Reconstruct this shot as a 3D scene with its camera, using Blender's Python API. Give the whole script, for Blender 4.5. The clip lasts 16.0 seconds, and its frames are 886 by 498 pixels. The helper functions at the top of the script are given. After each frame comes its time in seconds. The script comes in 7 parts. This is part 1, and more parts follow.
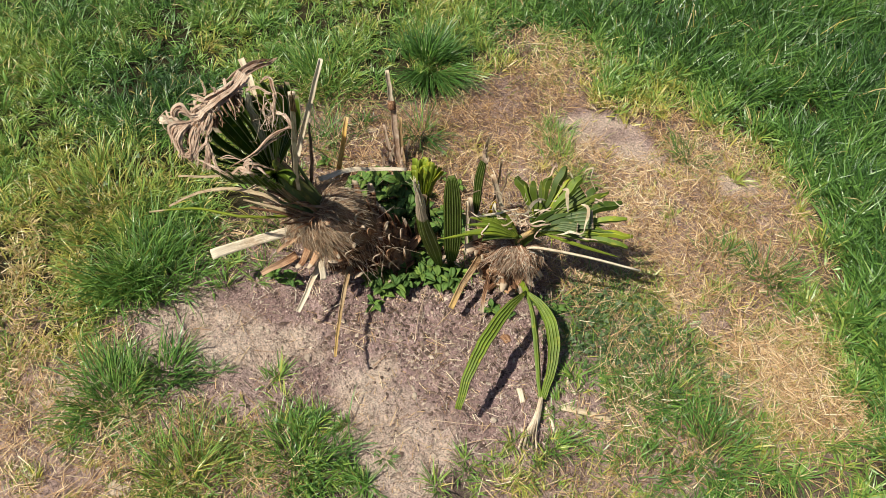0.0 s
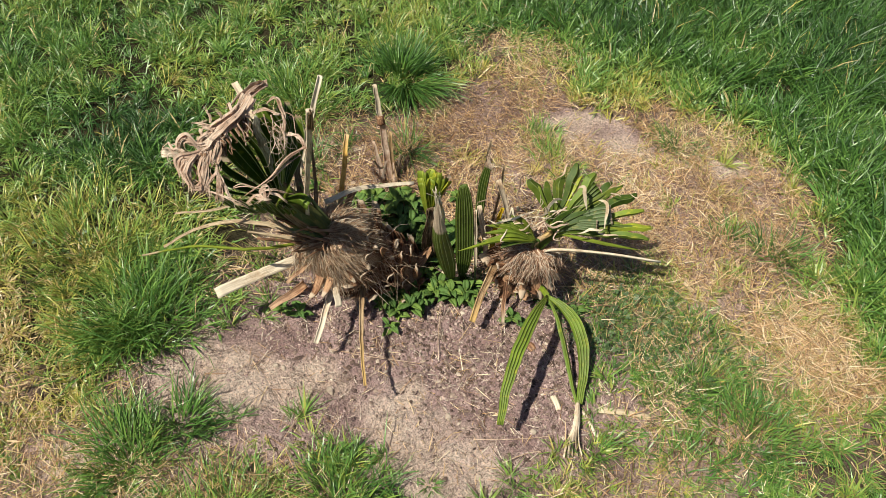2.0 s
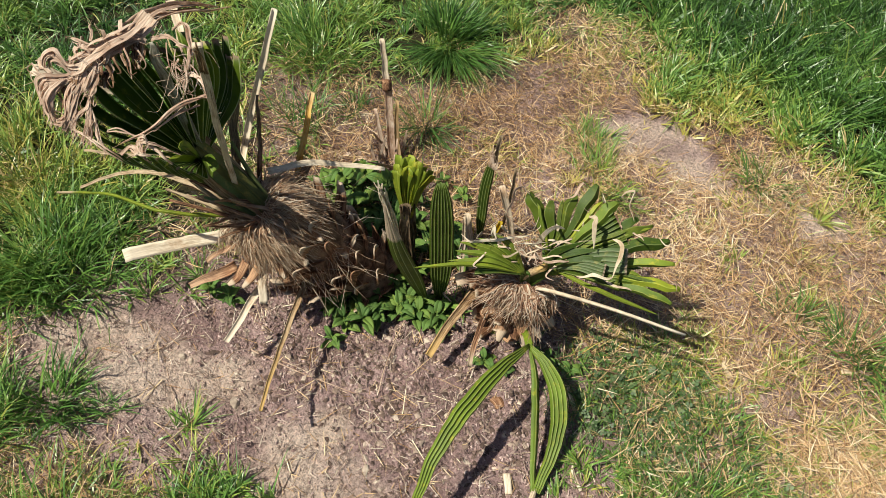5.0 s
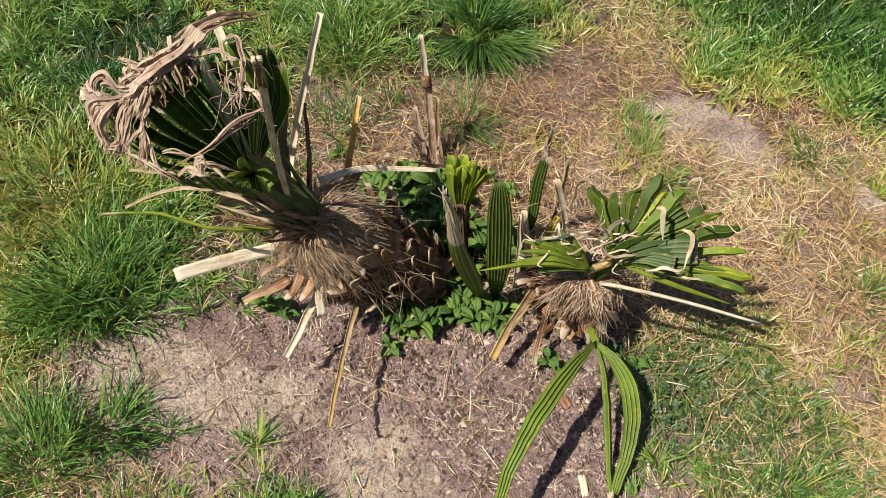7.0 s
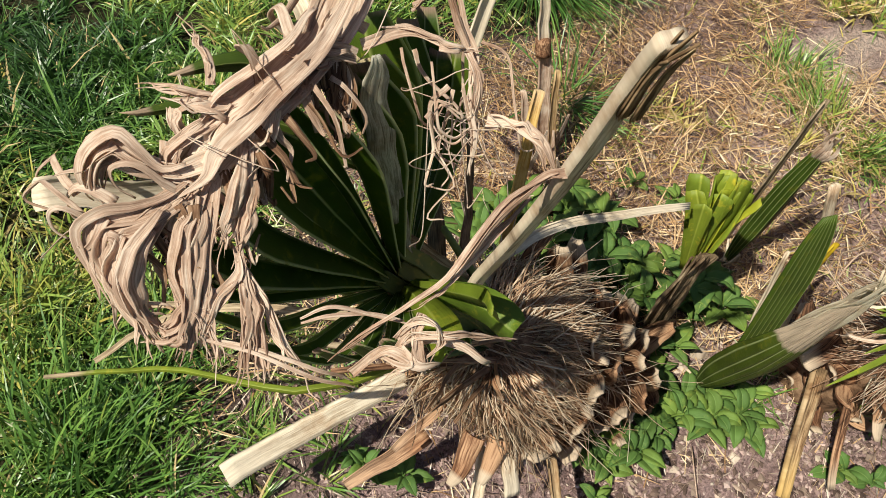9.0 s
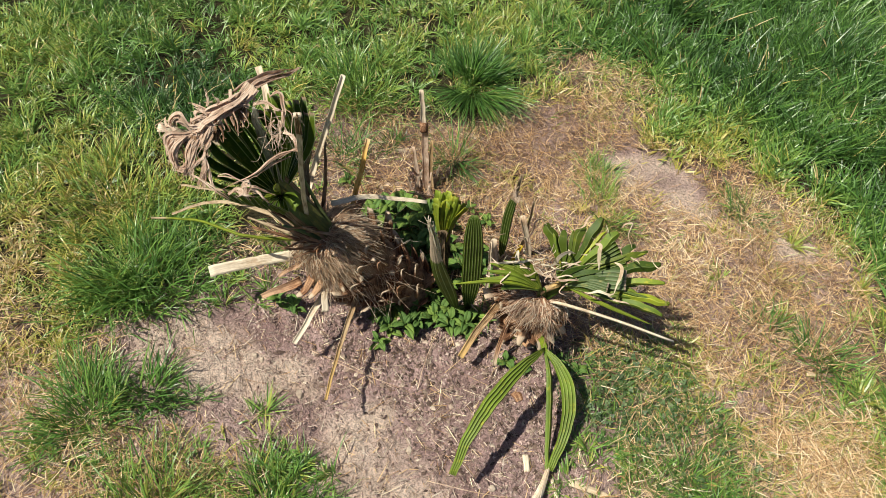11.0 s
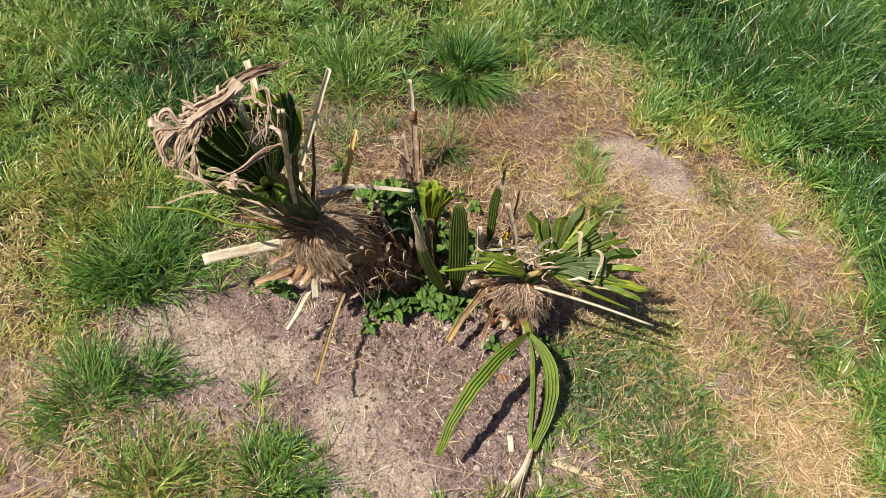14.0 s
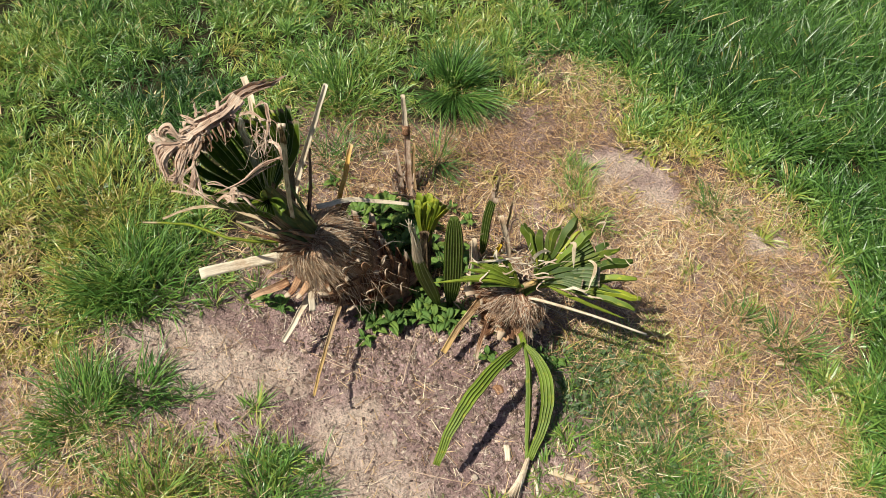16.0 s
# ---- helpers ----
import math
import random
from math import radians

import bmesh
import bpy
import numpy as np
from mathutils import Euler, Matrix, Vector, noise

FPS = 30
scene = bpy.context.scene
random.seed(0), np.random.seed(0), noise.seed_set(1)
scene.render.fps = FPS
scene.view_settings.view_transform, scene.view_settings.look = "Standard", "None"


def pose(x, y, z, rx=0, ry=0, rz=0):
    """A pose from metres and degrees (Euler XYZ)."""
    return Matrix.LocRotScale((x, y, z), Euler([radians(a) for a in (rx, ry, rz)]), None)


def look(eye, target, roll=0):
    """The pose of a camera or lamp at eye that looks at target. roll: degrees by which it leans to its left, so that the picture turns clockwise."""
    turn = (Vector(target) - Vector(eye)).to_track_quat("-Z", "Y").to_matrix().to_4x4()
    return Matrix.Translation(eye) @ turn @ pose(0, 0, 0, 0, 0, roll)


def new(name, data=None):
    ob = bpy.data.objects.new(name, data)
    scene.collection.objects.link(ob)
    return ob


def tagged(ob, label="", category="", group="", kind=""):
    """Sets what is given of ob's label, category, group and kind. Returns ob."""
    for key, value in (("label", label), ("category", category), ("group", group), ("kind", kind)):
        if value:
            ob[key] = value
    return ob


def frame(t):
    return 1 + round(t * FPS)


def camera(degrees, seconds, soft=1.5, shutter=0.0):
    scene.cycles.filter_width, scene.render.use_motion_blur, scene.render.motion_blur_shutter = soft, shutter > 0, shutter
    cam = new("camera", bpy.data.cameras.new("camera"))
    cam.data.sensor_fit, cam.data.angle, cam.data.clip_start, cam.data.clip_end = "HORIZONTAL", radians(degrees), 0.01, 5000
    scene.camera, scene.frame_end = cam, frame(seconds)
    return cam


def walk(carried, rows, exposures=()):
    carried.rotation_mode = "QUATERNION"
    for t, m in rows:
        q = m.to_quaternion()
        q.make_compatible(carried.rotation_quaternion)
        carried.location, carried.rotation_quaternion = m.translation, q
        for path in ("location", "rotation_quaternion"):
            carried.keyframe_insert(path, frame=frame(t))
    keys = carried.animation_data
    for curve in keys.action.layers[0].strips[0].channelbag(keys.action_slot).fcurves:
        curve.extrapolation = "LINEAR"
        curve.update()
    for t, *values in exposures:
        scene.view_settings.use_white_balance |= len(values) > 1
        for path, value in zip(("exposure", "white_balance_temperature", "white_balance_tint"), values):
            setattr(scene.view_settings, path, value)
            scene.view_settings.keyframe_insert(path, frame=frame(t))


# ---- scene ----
cam = camera(58.0, 16.0, soft=0.5)
PATH = [
    (0, (0.018, -0.026, 1.494), (0.127, 1.169, -0.106), 6.2),
    (0.5, (-0.027, -0.023, 1.488), (0.105, 1.178, -0.106), 5.6),
    (1, (-0.096, -0.023, 1.477), (0.079, 1.178, -0.113), 5.3),
    (1.5, (-0.13, -0.004, 1.458), (0.094, 1.204, -0.12), 5.4),
    (2, (-0.143, 0.012, 1.427), (0.132, 1.234, -0.133), 6.0),
    (2.5, (-0.145, 0.02, 1.407), (0.157, 1.255, -0.136), 6.9),
    (3, (-0.129, 0.025, 1.344), (0.163, 1.265, -0.198), 8.1),
    (3.5, (-0.096, 0.039, 1.328), (0.128, 1.271, -0.231), 9.3),
    (4, (0.06, 0.136, 1.285), (0.16, 1.344, -0.306), 9.5),
    (4.2, (0.095, 0.197, 1.223), (0.161, 1.396, -0.376), 9.9),
    (6.3, (0.143, 0.294, 1.197), (0.081, 1.453, -0.432), 4.8),
    (6.5, (0.11, 0.292, 1.195), (0.057, 1.447, -0.436), 4.5),
    (7, (0.054, 0.306, 1.186), (0.035, 1.452, -0.453), 3.4),
    (7.5, (-0.026, 0.394, 1.082), (0.015, 1.516, -0.574), 2.6),
    (8, (-0.231, 0.618, 0.917), (-0.085, 1.708, -0.753), 3.1),
    (8.5, (-0.29, 0.741, 0.803), (-0.026, 1.808, -0.867), 5.7),
    (9, (-0.283, 0.748, 0.789), (0.032, 1.789, -0.89), 9.1),
    (9.5, (-0.232, 0.64, 0.876), (0.049, 1.691, -0.802), 10.8),
    (9.7, (-0.16, 0.538, 0.993), (0.08, 1.612, -0.677), 10.6),
    (11.8, (0.155, 0.073, 1.465), (0.078, 1.283, -0.126), 7.3),
    (12, (0.178, 0.116, 1.461), (0.093, 1.324, -0.131), 7.2),
    (12.5, (0.18, 0.158, 1.469), (0.083, 1.343, -0.139), 6.7),
    (13, (0.137, 0.146, 1.476), (0.051, 1.303, -0.153), 6.3),
    (13.5, (0.12, 0.136, 1.463), (0.068, 1.276, -0.179), 6.5),
    (14, (0.113, 0.124, 1.476), (0.094, 1.267, -0.164), 7.1),
    (14.5, (0.111, 0.119, 1.486), (0.116, 1.274, -0.147), 7.7),
    (15, (0.106, 0.116, 1.49), (0.122, 1.285, -0.132), 8.1),
    (15.5, (0.094, 0.109, 1.491), (0.116, 1.287, -0.125), 8.2),
    (16, (0.091, 0.102, 1.486), (0.108, 1.284, -0.128), 8.0),
]
walk(cam, [(t, look(eye, target, roll)) for t, eye, target, roll in PATH],
     exposures=((0, 0.28), (4.0, 0.28), (7.4, 0.28), (8.5, 0.25), (9.4, 0.27), (11.8, 0.35), (16, 0.33)))

# ---- world and sun ----
SUN_TO = Vector((-0.58, -0.29, 1.0)).normalized()
world = bpy.data.worlds.new("world")
scene.world = world
world.use_nodes = True
_wn = world.node_tree
_sky = _wn.nodes.new("ShaderNodeTexSky")
_sky.sky_type = "NISHITA"
_sky.sun_disc = False
_sky.sun_elevation = math.asin(SUN_TO.z)
_sky.sun_rotation = math.atan2(SUN_TO.x, SUN_TO.y)
_bg = _wn.nodes["Background"]
_bg.inputs["Strength"].default_value = 0.050
_wn.links.new(_sky.outputs[0], _bg.inputs[0])
sun_data = bpy.data.lights.new("sun", "SUN")
sun_data.energy = 5.0
sun_data.angle = radians(0.8)
sun_data.color = (0.982, 0.950, 0.800)
sun = new("sun", sun_data)
sun.matrix_world = look(SUN_TO * 10, (0, 0, 0))

# ---- numeric noise and zones ----
rng = np.random.default_rng(7)


def lattice(ix, iy, seed):
    h = (ix.astype(np.int64) * 374761393 + iy.astype(np.int64) * 668265263 + seed * 974634777) & 0x7FFFFFFF
    h = ((h ^ (h >> 13)) * 1274126177) & 0x7FFFFFFF
    return ((h ^ (h >> 16)) & 0xFFFF) / 65535.0


def vnoise(x, y, size, seed=0):
    """Smooth value noise between 0 and 1 with cells of the given size."""
    u, v = np.asarray(x) / size, np.asarray(y) / size
    i, j = np.floor(u), np.floor(v)
    a, b = u - i, v - j
    a, b = a * a * (3 - 2 * a), b * b * (3 - 2 * b)
    n00, n10 = lattice(i, j, seed), lattice(i + 1, j, seed)
    n01, n11 = lattice(i, j + 1, seed), lattice(i + 1, j + 1, seed)
    return (n00 * (1 - a) + n10 * a) * (1 - b) + (n01 * (1 - a) + n11 * a) * b


def fractal(x, y, size, seed=0, steps=3):
    total, weight = 0.0, 0.0
    for k in range(steps):
        w = 0.55 ** k
        total = total + w * vnoise(x, y, size / 2 ** k, seed + 11 * k)
        weight += w
    return total / weight


def inside(poly, x, y, soft=0.06, ragged=0.07, seed=0):
    """1 well inside the polygon, 0 well outside, with a ragged edge."""
    x, y = np.asarray(x, float), np.asarray(y, float)
    d2 = np.full(x.shape, 1e9)
    odd = np.zeros(x.shape, bool)
    for (ax, ay), (bx, by) in zip(poly, poly[1:] + poly[:1]):
        ex, ey = bx - ax, by - ay
        t = np.clip(((x - ax) * ex + (y - ay) * ey) / (ex * ex + ey * ey), 0, 1)
        d2 = np.minimum(d2, (x - ax - t * ex) ** 2 + (y - ay - t * ey) ** 2)
        cross = (ay > y) != (by > y)
        odd ^= cross & (x < ex * (y - ay) / (ey if ey else 1e-9) + ax)
    d = np.where(odd, 1, -1) * np.sqrt(d2) + ragged * 2 * (fractal(x, y, 0.11, seed + 5) - 0.5)
    t = np.clip(d / soft * 0.5 + 0.5, 0, 1)
    return t * t * (3 - 2 * t)


SOIL = [(-0.50, 0.97), (-0.27, 1.05), (0.0, 1.12), (0.19, 1.05), (0.36, 0.98), (0.40, 0.80), (0.36, 0.64), (0.22, 0.58),
        (0.06, 0.46), (-0.05, 0.48), (-0.08, 0.62), (-0.24, 0.69), (-0.40, 0.70), (-0.55, 0.77), (-0.54, 0.85)]
LITTER = [(-0.41, 0.99), (-0.385, 1.09), (-0.30, 1.15), (-0.27, 1.30), (-0.26, 1.56), (-0.10, 1.62), (0.02, 1.58), (0.16, 1.62), (0.22, 1.40), (0.38, 1.25),
          (0.60, 1.28), (0.58, 1.05), (0.40, 0.98), (0.0, 1.05)]
STRAW = [(0.17, 1.40), (0.16, 1.60), (0.34, 1.84), (0.50, 1.80), (0.60, 1.60), (0.86, 1.54), (1.01, 1.38), (1.05, 1.19),
         (0.97, 0.98), (0.80, 0.98), (0.66, 0.92), (0.56, 1.05), (0.44, 1.16), (0.33, 1.28)]
STRAW_LOW = [(0.76, 0.83), (0.92, 0.86), (0.95, 0.70), (0.84, 0.64), (0.74, 0.70)]
POOR_RIGHT = [(0.42, 0.98), (0.70, 1.0), (1.0, 0.95), (0.99, 0.72), (0.80, 0.57), (0.58, 0.46), (0.40, 0.34), (0.20, 0.30), (0.22, 0.56), (0.38, 0.62)]
POOR_LEFT = [(-0.98, 0.80), (-0.60, 0.84), (-0.40, 0.72), (-0.10, 0.64), (-0.10, 0.28), (-1.05, 0.25)]
YELLOW = [(-1.10, 0.82), (-1.10, 1.10), (-0.78, 1.10), (-0.64, 0.98), (-0.62, 0.88), (-0.78, 0.82)]
PALE = [(-0.37, 0.83, 0.17, 0.10), (-0.03, 0.68, 0.11, 0.13), (0.03, 0.57, 0.12, 0.13), (-0.19, 0.82, 0.08, 0.06),
        (0.53, 1.50, 0.13, 0.08), (-0.66, 0.70, 0.07, 0.06), (0.86, 1.32, 0.10, 0.08), (0.62, 1.42, 0.08, 0.06)]


def zones(x, y):
    soil = inside(SOIL, x, y, 0.07, 0.08, 1)
    litter = inside(LITTER, x, y, 0.08, 0.10, 2)
    straw = np.maximum(inside(STRAW, x, y, 0.10, 0.12, 3), inside(STRAW_LOW, x, y, 0.10, 0.12, 4))
    poor = np.maximum(inside(POOR_RIGHT, x, y, 0.12, 0.12, 5), inside(POOR_LEFT, x, y, 0.10, 0.14, 6))
    yellow = inside(YELLOW, x, y, 0.14, 0.10, 7)
    return soil, litter, straw, poor, yellow


def core_lawn(x, y):
    """1 on the lawn round the palms, falling to 0 over its ragged outer edge."""
    edge = np.minimum(np.minimum(x + 1.50, 1.85 - x), np.minimum(y - 0.10, 2.70 - y))
    return np.clip(edge / 0.30 + 0.5 * (fractal(x, y, 0.3, 33) - 0.5), 0, 1)


def relief(x, y):
    """The height of the soil at a place, in metres."""
    z = 0.018 * (fractal(x, y, 0.45, 40) - 0.5) + 0.010 * (fractal(x, y, 0.09, 41) - 0.5)
    soil = inside(SOIL, x, y, 0.12, 0.05, 1)
    z = z + (0.35 + 0.65 * soil) * (0.0160 * (fractal(x, y, 0.030, 42) - 0.5) + 0.0105 * (vnoise(x, y, 0.0145, 43) - 0.5))
    return z


def height(x, y):
    return float(relief(np.array([x]), np.array([y]))[0])


# ---- materials ----
def material(name):
    m = bpy.data.materials.new(name)
    m.use_nodes = True
    return m, m.node_tree.nodes, m.node_tree.links, m.node_tree.nodes["Principled BSDF"]


def ramp(nodes, stops):
    r = nodes.new("ShaderNodeValToRGB")
    while len(r.color_ramp.elements) < len(stops):
        r.color_ramp.elements.new(0.5)
    for e, (p, c) in zip(r.color_ramp.elements, stops):
        e.position, e.color = p, (*c, 1)
    return r


def noise_node(nodes, links, scale, detail=4, rough=0.6, stretch=None):
    n = nodes.new("ShaderNodeTexNoise")
    n.inputs["Scale"].default_value, n.inputs["Detail"].default_value, n.inputs["Roughness"].default_value = scale, detail, rough
    co = nodes.new("ShaderNodeTexCoord")
    if stretch:
        mp = nodes.new("ShaderNodeMapping")
        mp.inputs["Scale"].default_value = stretch
        links.new(co.outputs["Object"], mp.inputs[0])
        links.new(mp.outputs[0], n.inputs["Vector"])
    else:
        links.new(co.outputs["Object"], n.inputs["Vector"])
    return n


def streaks(nodes, links, scale, stretch=0.05, detail=5):
    """Noise drawn out along the strip, like the fibres of a leaf."""
    n = nodes.new("ShaderNodeTexNoise")
    n.inputs["Scale"].default_value, n.inputs["Detail"].default_value, n.inputs["Roughness"].default_value = scale, detail, 0.65
    c = nodes.new("ShaderNodeCombineXYZ")
    mul = nodes.new("ShaderNodeMath")
    mul.operation = "MULTIPLY"
    mul.inputs[1].default_value = stretch
    links.new(attribute(nodes, "across"), c.inputs[0])
    links.new(attribute(nodes, "along"), mul.inputs[0])
    links.new(mul.outputs[0], c.inputs[1])
    links.new(c.outputs[0], n.inputs["Vector"])
    return n


def mixer(nodes, links, kind, fac, a, b):
    m = nodes.new("ShaderNodeMix")
    m.data_type, m.blend_type = "RGBA", kind
    for value, socket in ((fac, m.inputs[0]), (a, m.inputs[6]), (b, m.inputs[7])):
        if isinstance(value, (int, float)):
            socket.default_value = value
        elif isinstance(value, tuple):
            socket.default_value = (*value, 1)
        else:
            links.new(value, socket)
    return m.outputs[2]


def attribute(nodes, name):
    a = nodes.new("ShaderNodeAttribute")
    a.attribute_name = name
    return a.outputs["Fac"]


def bump(nodes, links, source, strength, distance, bsdf):
    b = nodes.new("ShaderNodeBump")
    b.inputs["Strength"].default_value, b.inputs["Distance"].default_value = strength, distance
    links.new(source, b.inputs["Height"])
    links.new(b.outputs[0], bsdf.inputs["Normal"])


def thin(nodes, links, bsdf, colour, share):
    """Lets light shine through a thin sheet."""
    tr = nodes.new("ShaderNodeBsdfTranslucent")
    links.new(colour, tr.inputs["Color"])
    mx = nodes.new("ShaderNodeMixShader")
    mx.inputs[0].default_value = share
    links.new(bsdf.outputs[0], mx.inputs[1])
    links.new(tr.outputs[0], mx.inputs[2])
    links.new(mx.outputs[0], nodes["Material Output"].inputs["Surface"])


def soil_material():
    m, n, l, b = material("bare_soil")
    coarse, fine = noise_node(n, l, 9, 5), noise_node(n, l, 160, 6, 0.7)
    dark = ramp(n, [(0.3, (0.285, 0.182, 0.172)), (0.7, (0.55, 0.382, 0.370))])
    l.new(coarse.outputs[0], dark.inputs[0])
    pale = ramp(n, [(0.3, (0.60, 0.445, 0.365)), (0.7, (0.82, 0.655, 0.55))])
    l.new(coarse.outputs[0], pale.inputs[0])
    grain = ramp(n, [(0.30, (0.42, 0.40, 0.38)), (0.48, (0.92, 0.92, 0.92)), (0.70, (1.45, 1.40, 1.34))])
    l.new(fine.outputs[0], grain.inputs[0])
    col = mixer(n, l, "MIX", attribute(n, "pale"), dark.outputs[0], pale.outputs[0])
    # thatch under the lawn, coloured near black to paint shade between blades
    shaded_thatch = ramp(n, [(0.3, (0.026, 0.024, 0.012)), (0.7, (0.075, 0.062, 0.032))])
    l.new(coarse.outputs[0], shaded_thatch.inputs[0])
    col = mixer(n, l, "MIX", attribute(n, "shaded_thatch"), col, shaded_thatch.outputs[0])
    wide = noise_node(n, l, 1.7, 5, 0.65)
    turf = ramp(n, [(0.3, (0.035, 0.075, 0.018)), (0.55, (0.075, 0.135, 0.028)), (0.75, (0.15, 0.17, 0.045))])
    l.new(wide.outputs[0], turf.inputs[0])
    col = mixer(n, l, "MIX", attribute(n, "turf"), col, turf.outputs[0])
    col = mixer(n, l, "MULTIPLY", 1.0, col, grain.outputs[0])
    l.new(col, b.inputs["Base Color"])
    b.inputs["Roughness"].default_value = 0.95
    b.inputs["Specular IOR Level"].default_value = 0.15
    bump(n, l, fine.outputs[0], 1.0, 0.014, b)
    return m


def blade_material(name, stops, rough=0.42, share=0.32, scale=3.0, spread=0.7, gloss=0.4):
    """Grass and straw: colour from the blade's tone, its own chance and patches across the lawn."""
    m, n, l, b = material(name)
    geo = n.new("ShaderNodeNewGeometry")
    patch = noise_node(n, l, scale, 3)
    add = n.new("ShaderNodeMath")
    add.operation = "MULTIPLY_ADD"
    l.new(geo.outputs["Random Per Island"], add.inputs[0])
    add.inputs[1].default_value = spread * 0.45
    l.new(attribute(n, "tone"), add.inputs[2])
    add2 = n.new("ShaderNodeMath")
    add2.operation = "MULTIPLY_ADD"
    l.new(patch.outputs[0], add2.inputs[0])
    add2.inputs[1].default_value = 0.35
    l.new(add.outputs[0], add2.inputs[2])
    sub = n.new("ShaderNodeMath")
    sub.operation = "SUBTRACT"
    l.new(add2.outputs[0], sub.inputs[0])
    sub.inputs[1].default_value = 0.175 + spread * 0.225
    r = ramp(n, stops)
    l.new(sub.outputs[0], r.inputs[0])
    l.new(r.outputs[0], b.inputs["Base Color"])
    b.inputs["Roughness"].default_value = rough
    b.inputs["Specular IOR Level"].default_value = gloss
    thin(n, l, b, r.outputs[0], share)
    return m


def leaf_material(name, green, pale, dead, rough=0.46, share=0.22):
    """Palm leaf: green blade, paler folds where 'rib' is set, dead and fibrous where 'dry' is set."""
    m, n, l, b = material(name)
    nz, fib = noise_node(n, l, 22, 4), streaks(n, l, 900, 0.04)
    g = ramp(n, [(0.25, tuple(c * 0.65 for c in green)), (0.75, tuple(c * 1.35 for c in green))])
    l.new(nz.outputs[0], g.inputs[0])
    info = n.new("ShaderNodeObjectInfo")
    own = ramp(n, [(0.0, (0.70, 0.78, 0.80)), (0.5, (1.0, 1.0, 1.0)), (1.0, (1.55, 1.30, 1.05))])
    l.new(info.outputs["Random"], own.inputs[0])
    green_own = mixer(n, l, "MULTIPLY", 1.0, g.outputs[0], own.outputs[0])
    col = mixer(n, l, "MIX", attribute(n, "rib"), green_own, pale)
    spots = noise_node(n, l, 75, 5, 0.7)
    sr = ramp(n, [(0.56, (0, 0, 0)), (0.72, (0.75, 0.75, 0.75))])
    l.new(spots.outputs[0], sr.inputs[0])
    col = mixer(n, l, "MIX", sr.outputs[0], col, tuple(min(1, c * k) for c, k in zip(green, (3.0, 1.9, 1.6))))
    d = ramp(n, [(0.28, tuple(c * 0.42 for c in dead)), (0.5, dead), (0.75, tuple(min(1, c * 1.35) for c in dead))])
    l.new(fib.outputs[0], d.inputs[0])
    jag = n.new("ShaderNodeMath")
    jag.operation = "MULTIPLY_ADD"
    l.new(nz.outputs[0], jag.inputs[0])
    jag.inputs[1].default_value = 0.6
    l.new(attribute(n, "dry"), jag.inputs[2])
    step = ramp(n, [(0.72, (0, 0, 0)), (0.84, (1, 1, 1))])
    l.new(jag.outputs[0], step.inputs[0])
    col = mixer(n, l, "MIX", step.outputs[0], col, d.outputs[0])
    l.new(col, b.inputs["Base Color"])
    rr = ramp(n, [(0.0, (rough, rough, rough)), (1.0, (0.85, 0.85, 0.85))])
    l.new(step.outputs[0], rr.inputs[0])
    l.new(rr.outputs[0], b.inputs["Roughness"])
    b.inputs["Specular IOR Level"].default_value = 0.3
    bump(n, l, fib.outputs[0], 0.35, 0.002, b)
    thin(n, l, b, col, share)
    return m


def woody_material(name, low, mid, high, scale=60, rough=0.85, share=0.0, tip=None, fibrous=True, even=0.0, raised=0.5):
    """Dry plant matter: streaky browns; 'dry' moves it towards the tip colour."""
    m, n, l, b = material(name)
    a, c = streaks(n, l, scale * 11, 0.05) if fibrous else noise_node(n, l, scale, 6, 0.7), noise_node(n, l, scale * 0.3, 4)
    info = n.new("ShaderNodeObjectInfo")
    add = n.new("ShaderNodeMath")
    add.operation = "MULTIPLY_ADD"
    l.new(c.outputs[0], add.inputs[0])
    add.inputs[1].default_value = 0.6
    l.new(a.outputs[0], add.inputs[2])
    sh = n.new("ShaderNodeMath")
    sh.operation = "MULTIPLY_ADD"
    l.new(info.outputs["Random"], sh.inputs[0])
    sh.inputs[1].default_value = 0.16
    l.new(add.outputs[0], sh.inputs[2])
    r = ramp(n, [(0.70 - even, low), (0.85, mid), (1.0 + even, high)])
    l.new(sh.outputs[0], r.inputs[0])
    col = r.outputs[0]
    if fibrous:
        spot = noise_node(n, l, 26, 5, 0.7)
        tan_spot = ramp(n, [(0.50, (1.0, 1.0, 1.0)), (0.66, (0.72, 0.58, 0.48))])
        l.new(spot.outputs[0], tan_spot.inputs[0])
        col = mixer(n, l, "MULTIPLY", 0.8, col, tan_spot.outputs[0])
    if tip:
        col = mixer(n, l, "MIX", attribute(n, "dry"), col, tip)
        grain = ramp(n, [(0.3, (0.7, 0.68, 0.66)), (0.7, (1.1, 1.1, 1.1))])
        l.new(a.outputs[0], grain.inputs[0])
        col = mixer(n, l, "MULTIPLY", 0.8, col, grain.outputs[0])
    l.new(col, b.inputs["Base Color"])
    b.inputs["Roughness"].default_value = rough
    b.inputs["Specular IOR Level"].default_value = 0.25
    bump(n, l, a.outputs[0], raised, 0.002, b)
    if share:
        thin(n, l, b, col, share)
    return m


